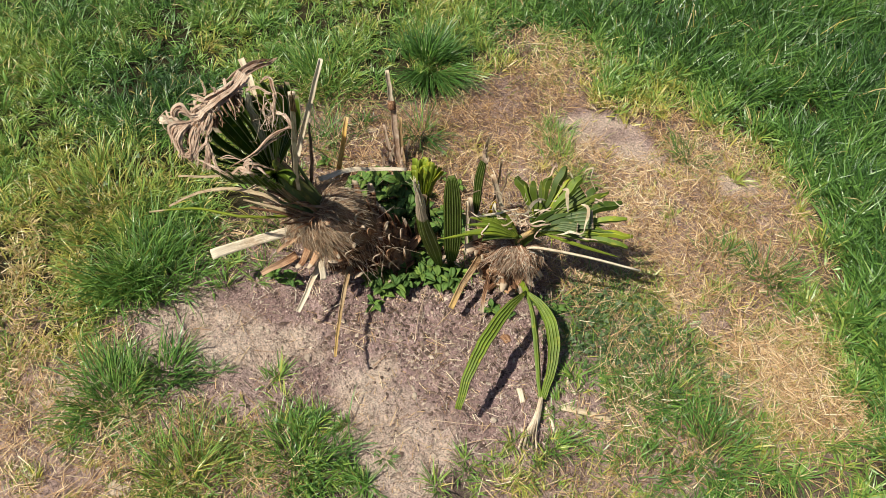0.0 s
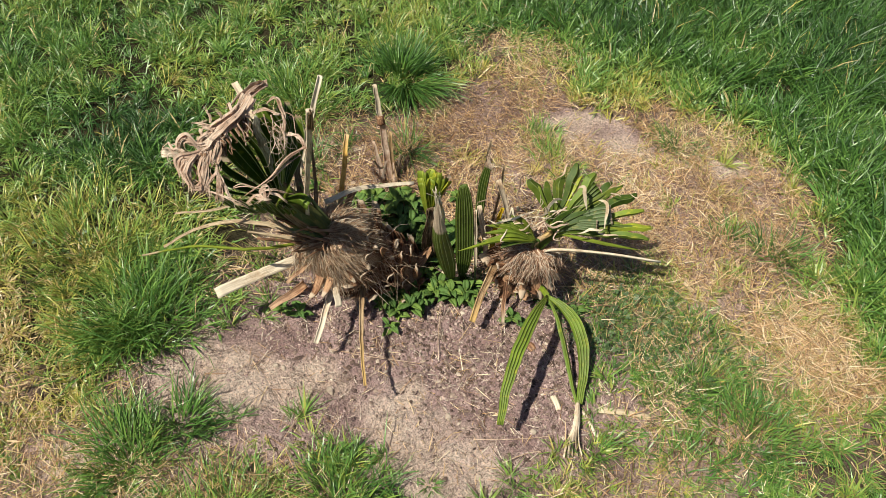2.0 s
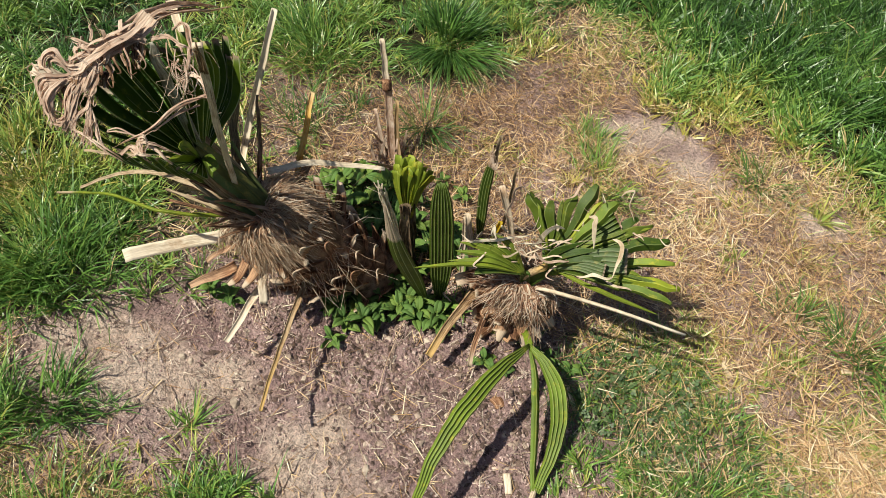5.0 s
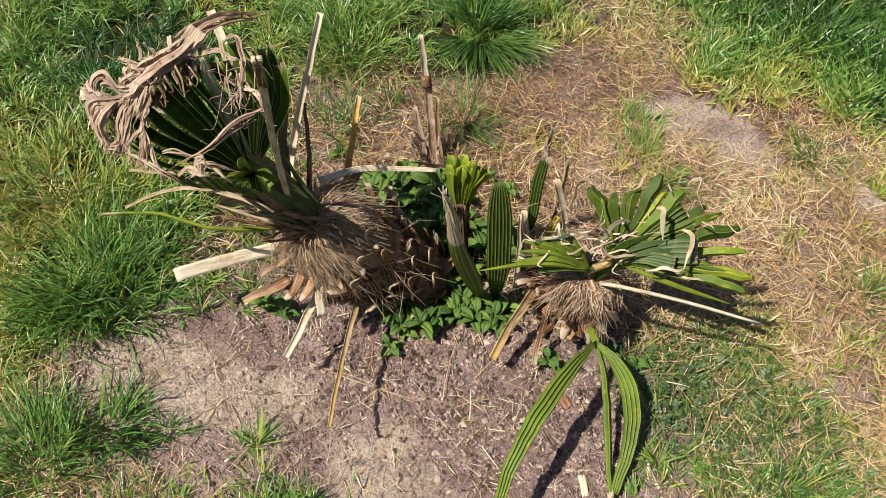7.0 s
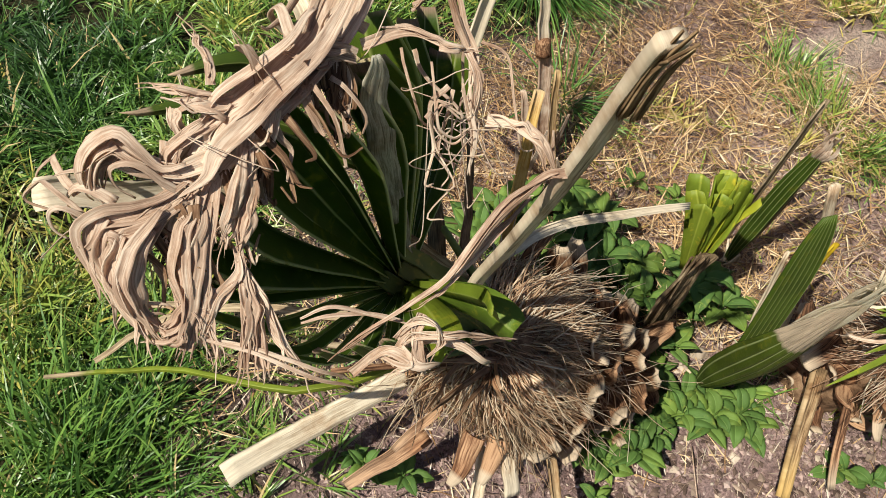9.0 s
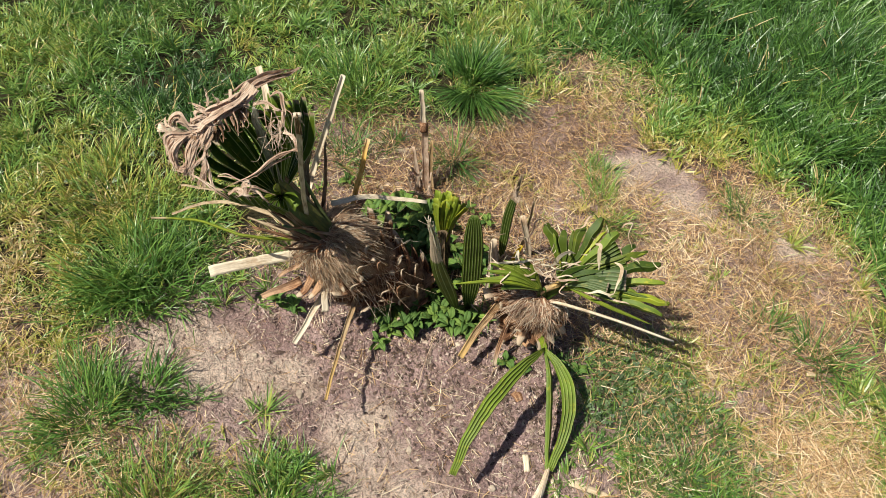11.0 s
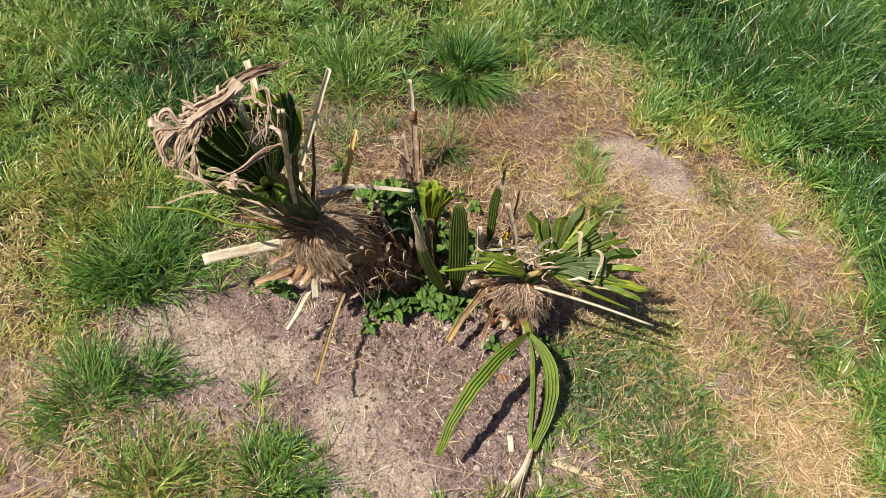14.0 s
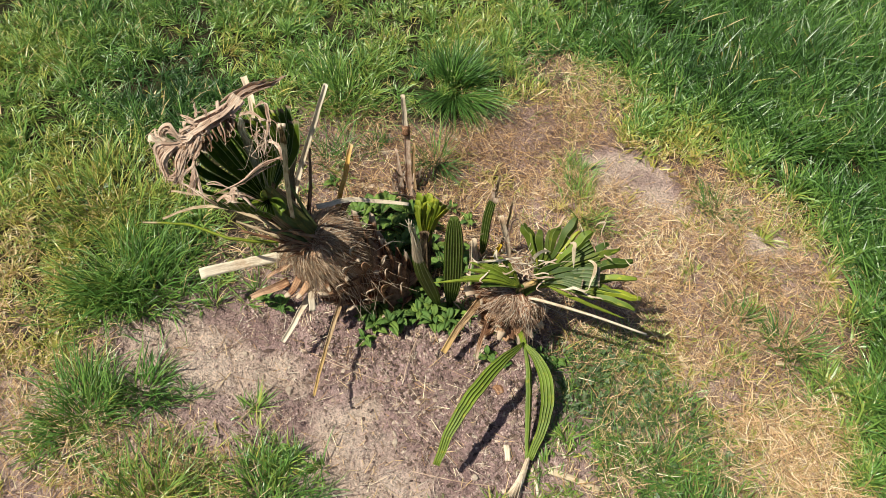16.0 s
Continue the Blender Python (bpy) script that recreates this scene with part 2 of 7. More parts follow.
def strand_material(name, stops, rough=0.6, share=0.0):
    m, n, l, b = material(name)
    geo = n.new("ShaderNodeNewGeometry")
    r = ramp(n, stops)
    l.new(geo.outputs["Random Per Island"], r.inputs[0])
    nz = noise_node(n, l, 40, 3)
    g = ramp(n, [(0.3, (0.6, 0.6, 0.6)), (0.7, (1.15, 1.15, 1.15))])
    l.new(nz.outputs[0], g.inputs[0])
    col = mixer(n, l, "MULTIPLY", 1.0, r.outputs[0], g.outputs[0])
    l.new(col, b.inputs["Base Color"])
    b.inputs["Roughness"].default_value = rough
    if share:
        thin(n, l, b, col, share)
    return m


SOIL_M = soil_material()
GRASS_M = blade_material("lawn_grass", [(0.0, (0.56, 0.42, 0.21)), (0.16, (0.50, 0.42, 0.095)), (0.32, (0.315, 0.370, 0.070)), (0.50, (0.190, 0.325, 0.062)),
                                        (0.68, (0.104, 0.222, 0.040)), (0.85, (0.060, 0.146, 0.026)), (1.0, (0.034, 0.088, 0.020))], rough=0.40, share=0.14, spread=0.62, gloss=0.72)
STRAW_M = blade_material("dry_straw", [(0.0, (0.15, 0.085, 0.055)), (0.25, (0.44, 0.250, 0.115)), (0.5, (0.67, 0.450, 0.248)), (0.75, (0.77, 0.57, 0.345)), (1.0, (0.90, 0.77, 0.56))],
                         rough=0.55, share=0.15, spread=1.4)
FAN_M = leaf_material("palm_leaf_dark", (0.090, 0.158, 0.018), (0.66, 0.70, 0.38), (0.44, 0.31, 0.22), 0.45, 0.52)
DEEP_M = leaf_material("palm_leaf_deep_green", (0.060, 0.102, 0.012), (0.46, 0.52, 0.20), (0.44, 0.31, 0.20), 0.50, 0.24)
SPEAR_M = leaf_material("palm_leaf_withering", (0.066, 0.106, 0.013), (0.40, 0.46, 0.20), (0.60, 0.47, 0.35), 0.50, 0.24)
PLEAT_M = leaf_material("palm_leaf_pleated", (0.092, 0.138, 0.020), (0.42, 0.46, 0.15), (0.46, 0.33, 0.23))
LIME_M = leaf_material("palm_leaf_lime", (0.24, 0.30, 0.030), (0.50, 0.55, 0.10), (0.50, 0.36, 0.22))
YELLOW_M = leaf_material("palm_leaf_yellowed", (0.46, 0.34, 0.022), (0.60, 0.50, 0.08), (0.45, 0.30, 0.14))
EDGE_M = leaf_material("palm_leaf_lime_edged", (0.150, 0.215, 0.026), (0.58, 0.60, 0.14), (0.50, 0.38, 0.24))
BRIGHT_M = leaf_material("palm_leaf_bright", (0.175, 0.255, 0.030), (0.54, 0.60, 0.19), (0.55, 0.44, 0.26), 0.42, 0.34)
HUSK_M = woody_material("withered_leaf", (0.30, 0.175, 0.120), (0.66, 0.475, 0.360), (0.88, 0.73, 0.60), 90, share=0.36, even=0.08, raised=0.25)
CREAM_M = woody_material("bleached_curl", (0.50, 0.39, 0.27), (0.72, 0.61, 0.45), (0.86, 0.77, 0.62), 90, share=0.3, even=0.1, raised=0.25)
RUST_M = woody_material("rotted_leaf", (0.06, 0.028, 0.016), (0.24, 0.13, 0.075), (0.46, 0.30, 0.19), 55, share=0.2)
PALE_M = woody_material("bleached_petiole", (0.40, 0.29, 0.19), (0.66, 0.535, 0.395), (0.82, 0.71, 0.56), 55, tip=(0.76, 0.65, 0.51), even=0.05, raised=0.28)
GREY_M = woody_material("weathered_petiole", (0.085, 0.056, 0.034), (0.235, 0.165, 0.100), (0.46, 0.36, 0.24), 70, tip=(0.56, 0.44, 0.30))
ORANGE_M = woody_material("orange_petiole", (0.34, 0.16, 0.035), (0.70, 0.35, 0.06), (0.78, 0.50, 0.16), 60, tip=(0.62, 0.48, 0.31))
ASH_M = woody_material("ashen_leaf", (0.10, 0.095, 0.070), (0.28, 0.265, 0.205), (0.50, 0.48, 0.40), 80)
TAWNY_M = woody_material("tawny_petiole", (0.20, 0.135, 0.088), (0.52, 0.40, 0.29), (0.70, 0.58, 0.44), 45)
SAGE_M = leaf_material("palm_leaf_sage", (0.12, 0.165, 0.065), (0.40, 0.42, 0.26), (0.46, 0.36, 0.25), 0.55, 0.2)
OLIVE_M = leaf_material("palm_leaf_olive", (0.155, 0.165, 0.052), (0.42, 0.40, 0.20), (0.40, 0.28, 0.17), 0.55, 0.1)
TAN_M = woody_material("brown_petiole", (0.14, 0.08, 0.042), (0.31, 0.20, 0.108), (0.50, 0.36, 0.215), 60, tip=(0.55, 0.36, 0.14))
BOOT_M = woody_material("leaf_base_husk", (0.060, 0.028, 0.016), (0.22, 0.108, 0.060), (0.47, 0.28, 0.165), 45, tip=(0.54, 0.42, 0.31))
CORE_M = woody_material("trunk_core", (0.085, 0.045, 0.024), (0.25, 0.148, 0.088), (0.42, 0.28, 0.175), 50, fibrous=False)
FIBRE_M = strand_material("trunk_fibre", [(0.0, (0.38, 0.215, 0.125)), (0.3, (0.70, 0.475, 0.31)), (0.7, (0.86, 0.68, 0.50)), (1.0, (0.93, 0.82, 0.68))], 0.6, 0.42)
FIBRE_RED_M = strand_material("trunk_fibre_reddish", [(0.0, (0.26, 0.115, 0.062)), (0.35, (0.58, 0.35, 0.22)), (0.70, (0.80, 0.60, 0.45)), (1.0, (0.93, 0.83, 0.70))], 0.6, 0.35)
WEED_M = leaf_material("weed_leaf", (0.125, 0.225, 0.052), (0.24, 0.37, 0.11), (0.3, 0.3, 0.1), 0.62, 0.3)
CLOVER_M = strand_material("clover_leaf", [(0.0, (0.062, 0.115, 0.040)), (0.6, (0.105, 0.175, 0.062)), (1.0, (0.19, 0.25, 0.10))], 0.5, 0.25)
MULCH_M = strand_material("mulch_bits", [(0.0, (0.060, 0.035, 0.028)), (0.5, (0.15, 0.095, 0.075)), (0.85, (0.36, 0.265, 0.21)), (1.0, (0.64, 0.52, 0.42))], 0.9)
NEEDLE_M = strand_material("brown_needles", [(0.0, (0.13, 0.080, 0.062)), (0.45, (0.30, 0.205, 0.155)), (0.8, (0.58, 0.465, 0.375)), (1.0, (0.78, 0.68, 0.56))], 0.8)
CRUMB_M = strand_material("soil_crumbs", [(0.0, (0.18, 0.113, 0.100)), (0.5, (0.39, 0.265, 0.242)), (1.0, (0.64, 0.49, 0.44))], 0.95)
PEBBLE_M = strand_material("pebbles", [(0.0, (0.20, 0.15, 0.12)), (0.5, (0.33, 0.255, 0.205)), (1.0, (0.50, 0.42, 0.35))], 0.9)
STONE_M = woody_material("pale_stone", (0.24, 0.18, 0.14), (0.36, 0.285, 0.225), (0.48, 0.39, 0.31), 40, 0.9, fibrous=False)
SEED_M = strand_material("grass_seed_heads", [(0.0, (0.34, 0.40, 0.16)), (0.5, (0.52, 0.56, 0.29)), (1.0, (0.72, 0.72, 0.48))], 0.5, 0.3)
TEAL_M = strand_material("teal_plastic", [(0.0, (0.20, 0.55, 0.55)), (1.0, (0.24, 0.62, 0.62))], 0.4)
WOOD_M = woody_material("split_wood", (0.28, 0.195, 0.115), (0.48, 0.365, 0.24), (0.62, 0.51, 0.36), 60, 0.8)


# ---- mesh building ----
class Geo:
    """Collects points, faces and the two leaf values of one mesh."""

    def __init__(self):
        self.v, self.f, self.rib, self.dry, self.across, self.along = [], [], [], [], [], []

    def mesh(self, name, smooth=True):
        me = bpy.data.meshes.new(name)
        me.from_pydata(self.v, [], self.f)
        for key, values in (("rib", self.rib), ("dry", self.dry), ("across", self.across), ("along", self.along)):
            if len(values) == len(self.v):
                me.attributes.new(key, "FLOAT", "POINT").data.foreach_set("value", np.array(values, np.float32))
        me.polygons.foreach_set("use_smooth", np.full(len(me.polygons), smooth))
        me.update()
        return me


def thing(name, label, category, at=(0, 0, 0), group="", kind=""):
    ob = new(name)
    ob.location = at
    ob.empty_display_size = 0.05
    return tagged(ob, label, category, group, kind)


def part(name, geo, mat, parent, label="", smooth=True, kind=""):
    me = geo.mesh(name, smooth) if isinstance(geo, Geo) else geo
    if not me.materials:
        me.materials.append(mat)
    ob = new(name, me)
    if parent:
        ob.parent = parent
        origin = Vector(parent.location)
        if parent.parent:
            origin = origin + Vector(parent.parent.location)
        ob.location = -origin
    return tagged(ob, label, kind=kind)


def solo(name, geo, mat, label, category, group="", kind="", smooth=True):
    me = geo.mesh(name, smooth) if isinstance(geo, Geo) else geo
    me.materials.append(mat)
    return tagged(new(name, me), label, category, group, kind)


def smooth_path(points, n):
    """n + 1 points on a smooth curve through the given ones."""
    p = [Vector(q) for q in points]
    if len(p) == 2:
        return [p[0].lerp(p[1], k / n) for k in range(n + 1)]
    p = [2 * p[0] - p[1]] + p + [2 * p[-1] - p[-2]]
    spans, out = len(p) - 3, []
    for k in range(n + 1):
        t = k / n * spans
        i = min(int(t), spans - 1)
        t -= i
        a, b, c, d = p[i:i + 4]
        out.append(0.5 * (2 * b + (c - a) * t + (2 * a - 5 * b + 4 * c - d) * t * t + (3 * b - a - 3 * c + d) * t ** 3))
    return out


FLAT = [(-1, 0, 0), (0, 0.10, 0.6), (1, 0, 0)]
VEE = [(-1, 0, 0.5), (-0.92, 0.06, 0), (-0.10, 0.74, 0), (0, 0.82, 0.7), (0.10, 0.74, 0), (0.92, 0.06, 0), (1, 0, 0.5)]
VANE = [(-1, 0, 1), (-0.90, 0.04, 0), (-0.10, 0.42, 0), (0, 0.50, 0.7), (0.10, 0.42, 0), (0.90, 0.04, 0), (1, 0, 1)]
FOLD = [(-1, 0, 0), (-0.12, 0.42, 0), (0, 0.50, 1), (0.12, 0.42, 0), (1, 0, 0)]
SLAB = [(-1, 0.12, 0), (-0.55, 0.0, 0), (0, 0.04, 0), (0.55, -0.02, 0), (1, 0.10, 0)]
SCALE = [(-1, 0.28, 0), (-0.55, 0.02, 0), (0, -0.10, 0), (0.55, 0.02, 0), (1, 0.28, 0)]
CHANNEL = [(-1, 0.45, 0), (-0.75, 0.05, 0), (0, -0.12, 0), (0.75, 0.05, 0), (1, 0.45, 0)]
RIDGE = [(-1, 0.10, 0), (-0.72, -0.06, 0), (-0.42, 0.15, 0), (-0.08, -0.05, 0), (0.28, 0.13, 0), (0.62, -0.04, 0), (1, 0.12, 0)]
CURL = [(-1, 0.55, 0), (-0.62, -0.12, 0), (-0.28, 0.38, 0), (0.05, -0.15, 0), (0.42, 0.34, 0), (0.7, -0.1, 0), (1, 0.25, 0)]


def pleats(count, depth=0.16):
    """A profile of that many folds, the ridges pale."""
    out = []
    for k in range(count):
        u0, w = -1 + 2 * k / count, 2 / count
        out += [(u0, 0, 0), (u0 + w * 0.40, depth * 0.85, 0), (u0 + w * 0.5, depth, 1), (u0 + w * 0.60, depth * 0.85, 0)]
    return out + [(1, 0, 0)]


def boat(count, depth, arch):
    """Pleats laid round a hollow, like a half-opened fan."""
    return [(a, h - arch * (1 - a * a), r) for a, h, r in pleats(count, depth)]


def ribbon(geo, points, width, normal=(0, 0, 1), profile=FLAT, thick=0.0008, dry=lambda t: 0.0, n=12, twist=0.0, wob=0.0, ribs=1.0):
    """A strip along a path. width: half width, or a function of 0..1; profile: (across, height, rib) in half widths."""
    path = smooth_path(points, n)
    side = None
    start, rows, k = len(geo.v), n + 1, len(profile)
    offset, run = random.uniform(0, 9), random.uniform(0, 9)
    wf = width if callable(width) else (lambda t: width)
    for i, p in enumerate(path):
        t = i / n
        tan = (path[min(i + 1, n)] - path[max(i - 1, 0)]).normalized()
        if side is None:
            side = tan.cross(Vector(normal))
            side = side.normalized() if side.length > 1e-4 else tan.orthogonal().normalized()
        side = (side - tan * side.dot(tan)).normalized()
        up = side.cross(tan).normalized()
        a = twist * t
        s, u = side * math.cos(a) + up * math.sin(a), up * math.cos(a) - side * math.sin(a)
        w = max(wf(t), 1e-5)
        run += (p - path[max(i - 1, 0)]).length
        shift = s * (wob * (noise.noise(p * 40) if wob else 0))
        for layer in (0, 1):
            for across, h, rib in profile:
                geo.v.append(tuple(p + shift + s * (across * w) + u * (h * w - layer * thick)))
                geo.rib.append(rib * ribs)
                geo.dry.append(dry(t))
                geo.across.append(offset + across * wf(0.5))
                geo.along.append(run)
    row = 2 * k
    for i in range(rows - 1):
        a, b = start + i * row, start + (i + 1) * row
        for j in range(k - 1):
            geo.f.append((a + j, a + j + 1, b + j + 1, b + j))
            geo.f.append((a + k + j + 1, a + k + j, b + k + j, b + k + j + 1))
        geo.f.append((a + k, a, b, b + k))
        geo.f.append((a + k - 1, a + row - 1, b + row - 1, b + k - 1))
    for a, flip in ((start, False), (start + (rows - 1) * row, True)):
        for j in range(k - 1):
            q = (a + j, a + k + j, a + k + j + 1, a + j + 1)
            geo.f.append(q[::-1] if flip else q)
    return geo


def tube(geo, points, radius, sides=3, n=5, dry=lambda t: 0.0, cap=True, squash=1.0):
    path = smooth_path(points, n)
    rf = radius if callable(radius) else (lambda t: radius)
    start, side = len(geo.v), None
    for i, p in enumerate(path):
        tan = (path[min(i + 1, n)] - path[max(i - 1, 0)]).normalized()
        side = tan.orthogonal().normalized() if side is None else (side - tan * side.dot(tan)).normalized()
        up = tan.cross(side)
        r = rf(i / n)
        for j in range(sides):
            a = 2 * math.pi * j / sides
            geo.v.append(tuple(p + side * (r * math.cos(a)) + up * (r * squash * math.sin(a))))
            geo.rib.append(0.0)
            geo.dry.append(dry(i / n))
            geo.across.append(a * r)
            geo.along.append(0.05 * i)
    for i in range(n):
        for j in range(sides):
            a, b = start + i * sides, start + (i + 1) * sides
            geo.f.append((a + j, a + (j + 1) % sides, b + (j + 1) % sides, b + j))
    if cap:
        geo.f.append(tuple(start + j for j in range(sides))[::-1])
        geo.f.append(tuple(start + n * sides + j for j in range(sides)))
    return geo


def taper(w0, w1, sharp=1.0):
    return lambda t: w0 + (w1 - w0) * t ** sharp


def lance(w, base=0.35, peak=0.4):
    """Half width of a leaf that swells to w and narrows to a point."""
    return lambda t: w * ((base + (1 - base) * math.sin(min(t / peak, 1) * math.pi / 2)) if t < peak else math.cos((t - peak) / (1 - peak) * math.pi / 2) ** 0.8)


def jitter(amount):
    return Vector((random.gauss(0, amount), random.gauss(0, amount), random.gauss(0, amount)))


# ---- ground ----
def spread(lo, hi, step, far):
    core = np.arange(lo, hi + step / 2, step)
    out, d = [], step
    while (sum(out) if out else 0) < far:
        d *= 1.16
        out.append(d)
    tail = np.cumsum(out)
    return np.concatenate([lo - tail[::-1], core, core[-1] + tail])


def build_ground():
    xs, ys = spread(-1.05, 1.25, 0.0068, 70), spread(0.34, 1.95, 0.0068, 70)
    X, Y = np.meshgrid(xs, ys)
    Z = relief(X, Y)
    nx, ny = len(xs), len(ys)
    verts = np.stack([X, Y, Z], -1).reshape(-1, 3).astype(np.float32)
    i, j = np.meshgrid(np.arange(nx - 1), np.arange(ny - 1))
    a = (j * nx + i).reshape(-1)
    faces = np.stack([a, a + 1, a + nx + 1, a + nx], -1)
    me = mesh_arrays("ground", verts, faces)
    x, y = X.reshape(-1), Y.reshape(-1)
    soil, litter, straw, poor, yellow = zones(x, y)
    pale = np.zeros_like(x)
    for cx, cy, rx, ry in PALE:
        d = ((x - cx) / rx) ** 2 + ((y - cy) / ry) ** 2
        pale = np.maximum(pale, np.clip(1.25 - d + 2.2 * (fractal(x, y, 0.06, 60) - 0.5), 0, 1))
    pale = np.maximum(pale, 0.18 * straw + 0.25 * poor)
    # where lawn covers the ground and its colour carries the gap shade
    shaded_thatch = np.clip(1 - soil - 0.9 * litter - 0.8 * straw - 0.9 * poor - 0.6 * pale, 0, 1)
    me.attributes.new("pale", "FLOAT", "POINT").data.foreach_set("value", (pale * 0.9).astype(np.float32))
    me.attributes.new("turf", "FLOAT", "POINT").data.foreach_set("value", (1 - core_lawn(x, y)).astype(np.float32))
    me.attributes.new("shaded_thatch", "FLOAT", "POINT").data.foreach_set("value", shaded_thatch.astype(np.float32))
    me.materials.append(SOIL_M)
    tagged(new("ground", me), "dry brown garden soil with pale dusty patches", "ground", kind="structure")


def mesh_arrays(name, verts, faces, smooth=True):
    """A mesh from arrays: faces all of one size."""
    me = bpy.data.meshes.new(name)
    k = faces.shape[1]
    me.vertices.add(len(verts))
    me.vertices.foreach_set("co", np.ascontiguousarray(verts, np.float32).reshape(-1))
    me.loops.add(faces.size)
    me.loops.foreach_set("vertex_index", np.ascontiguousarray(faces, np.int32).reshape(-1))
    me.polygons.add(len(faces))
    me.polygons.foreach_set("loop_start", np.arange(0, faces.size, k, dtype=np.int32))
    me.polygons.foreach_set("use_smooth", np.full(len(faces), smooth))
    me.update(calc_edges=True)
    return me


build_ground()


# ---- grass ----
def scatter(count, x0, x1, y0, y1, density):
    x, y = rng.uniform(x0, x1, count), rng.uniform(y0, y1, count)
    keep = rng.random(count) < density(x, y)
    return x[keep], y[keep]


def blades(name, x, y, z, length, half, head, lean, droop, tone, rows=3):
    """Many blades in one mesh. head: compass angle, lean: radians from upright at the foot, droop: further bend to the tip."""
    n = len(x)
    steps = np.linspace(0, 1, rows + 1)
    px, pz = np.zeros(n), np.zeros(n)
    cx, cy = np.cos(head), np.sin(head)
    face = head + rng.normal(0, 0.7, n)
    roll = rng.normal(0, 0.5, n)
    sx, sy, sz = -np.sin(face) * np.cos(roll), np.cos(face) * np.cos(roll), np.sin(roll)
    verts = np.zeros((n, 2 * rows + 1, 3), np.float32)
    for i, t in enumerate(steps):
        if i:
            a = lean + droop * (t - 0.5 / rows)
            px = px + np.sin(a) * length / rows
            pz = pz + np.cos(a) * length / rows
        w = half * (1 - 0.62 * t ** 1.6)
        bx, by, bz = x + cx * px, y + cy * px, z + np.maximum(pz, 0.001 + 0.0 * pz)
        if i == rows:
            verts[:, 2 * rows] = np.stack([bx, by, bz], -1)
        else:
            verts[:, 2 * i] = np.stack([bx - sx * w, by - sy * w, bz - sz * w], -1)
            verts[:, 2 * i + 1] = np.stack([bx + sx * w, by + sy * w, bz + sz * w], -1)
    base = (np.arange(n) * (2 * rows + 1))[:, None]
    tris = []
    for i in range(rows - 1):
        a = 2 * i
        tris += [[a, a + 1, a + 3], [a, a + 3, a + 2]]
    tris.append([2 * rows - 2, 2 * rows - 1, 2 * rows])
    faces = (base[:, None, :] + np.array(tris)[None]).reshape(-1, 3)
    me = mesh_arrays(name, verts.reshape(-1, 3), faces, False)
    me.attributes.new("tone", "FLOAT", "POINT").data.foreach_set("value", np.repeat(tone, 2 * rows + 1).astype(np.float32))
    return me


def lawn_density(x, y):
    """How thickly grass stands near the palms."""
    soil, litter, straw, poor, yellow = zones(x, y)
    clump = np.clip(fractal(x, y, 0.10, 71) * 2.6 - 0.60, 0, 1)
    d = (1 - soil) * (1 - litter) * (1 - 0.93 * straw) * (1 - poor * (1 - 0.75 * clump)) * (1 - 0.25 * yellow)
    hole = np.clip(fractal(x, y, 0.13, 73) * 3.6 - 0.9, 0.25, 1) * np.clip(fractal(x, y, 0.045, 75) * 3.4 - 0.85, 0.12, 1)
    return d * hole * core_lawn(x, y)


# lawn patches: place, radius, darker (+) or yellower (-), longer
PATCHES = [(-0.79, 0.98, 0.16, -0.34, -0.2), (-0.76, 0.84, 0.10, -0.24, -0.1), (-0.89, 1.63, 0.15, -0.10, 0.1), (-0.68, 1.54, 0.20, 0.28, 0.35), (-0.43, 1.73, 0.12, -0.08, -0.2),
           (-0.18, 1.70, 0.13, 0.10, 0.2), (-0.69, 1.82, 0.12, -0.06, 0.2), (-0.95, 1.85, 0.13, 0.20, 0.3), (-0.58, 1.05, 0.12, 0.06, 0.3), (-0.92, 1.36, 0.15, -0.08, 0.0),
           (-0.64, 1.26, 0.17, -0.20, 0.1), (-0.52, 1.27, 0.08, -0.16, -0.1), (-0.74, 1.30, 0.16, -0.16, 0.0), (-0.57, 1.51, 0.13, 0.20, 0.2), (-0.84, 1.20, 0.12, -0.14, 0.0), (-0.42, 2.0, 0.2, 0.08, 0.2), (0.47, 1.78, 0.09, -0.12, -0.3), (0.75, 1.62, 0.12, -0.34, -0.4),
           (0.95, 1.44, 0.09, -0.26, -0.3), (1.03, 1.15, 0.08, -0.10, -0.2), (1.02, 0.80, 0.09, -0.12, -0.2), (0.58, 2.0, 0.22, 0.12, 0.0), (0.28, 1.86, 0.13, 0.14, 0.1),
           (1.2, 2.1, 0.4, -0.04, 0.2), (1.12, 1.0, 0.15, 0.06, 0.2), (0.80, 1.83, 0.10, 0.14, 0.0), (1.30, 1.70, 0.20, 0.06, 0.2), (0.73, 0.58, 0.14, 0.12, 0.0), (0.58, 0.72, 0.14, 0.16, 0.0), (0.47, 0.90, 0.12, 0.20, 0.0)]


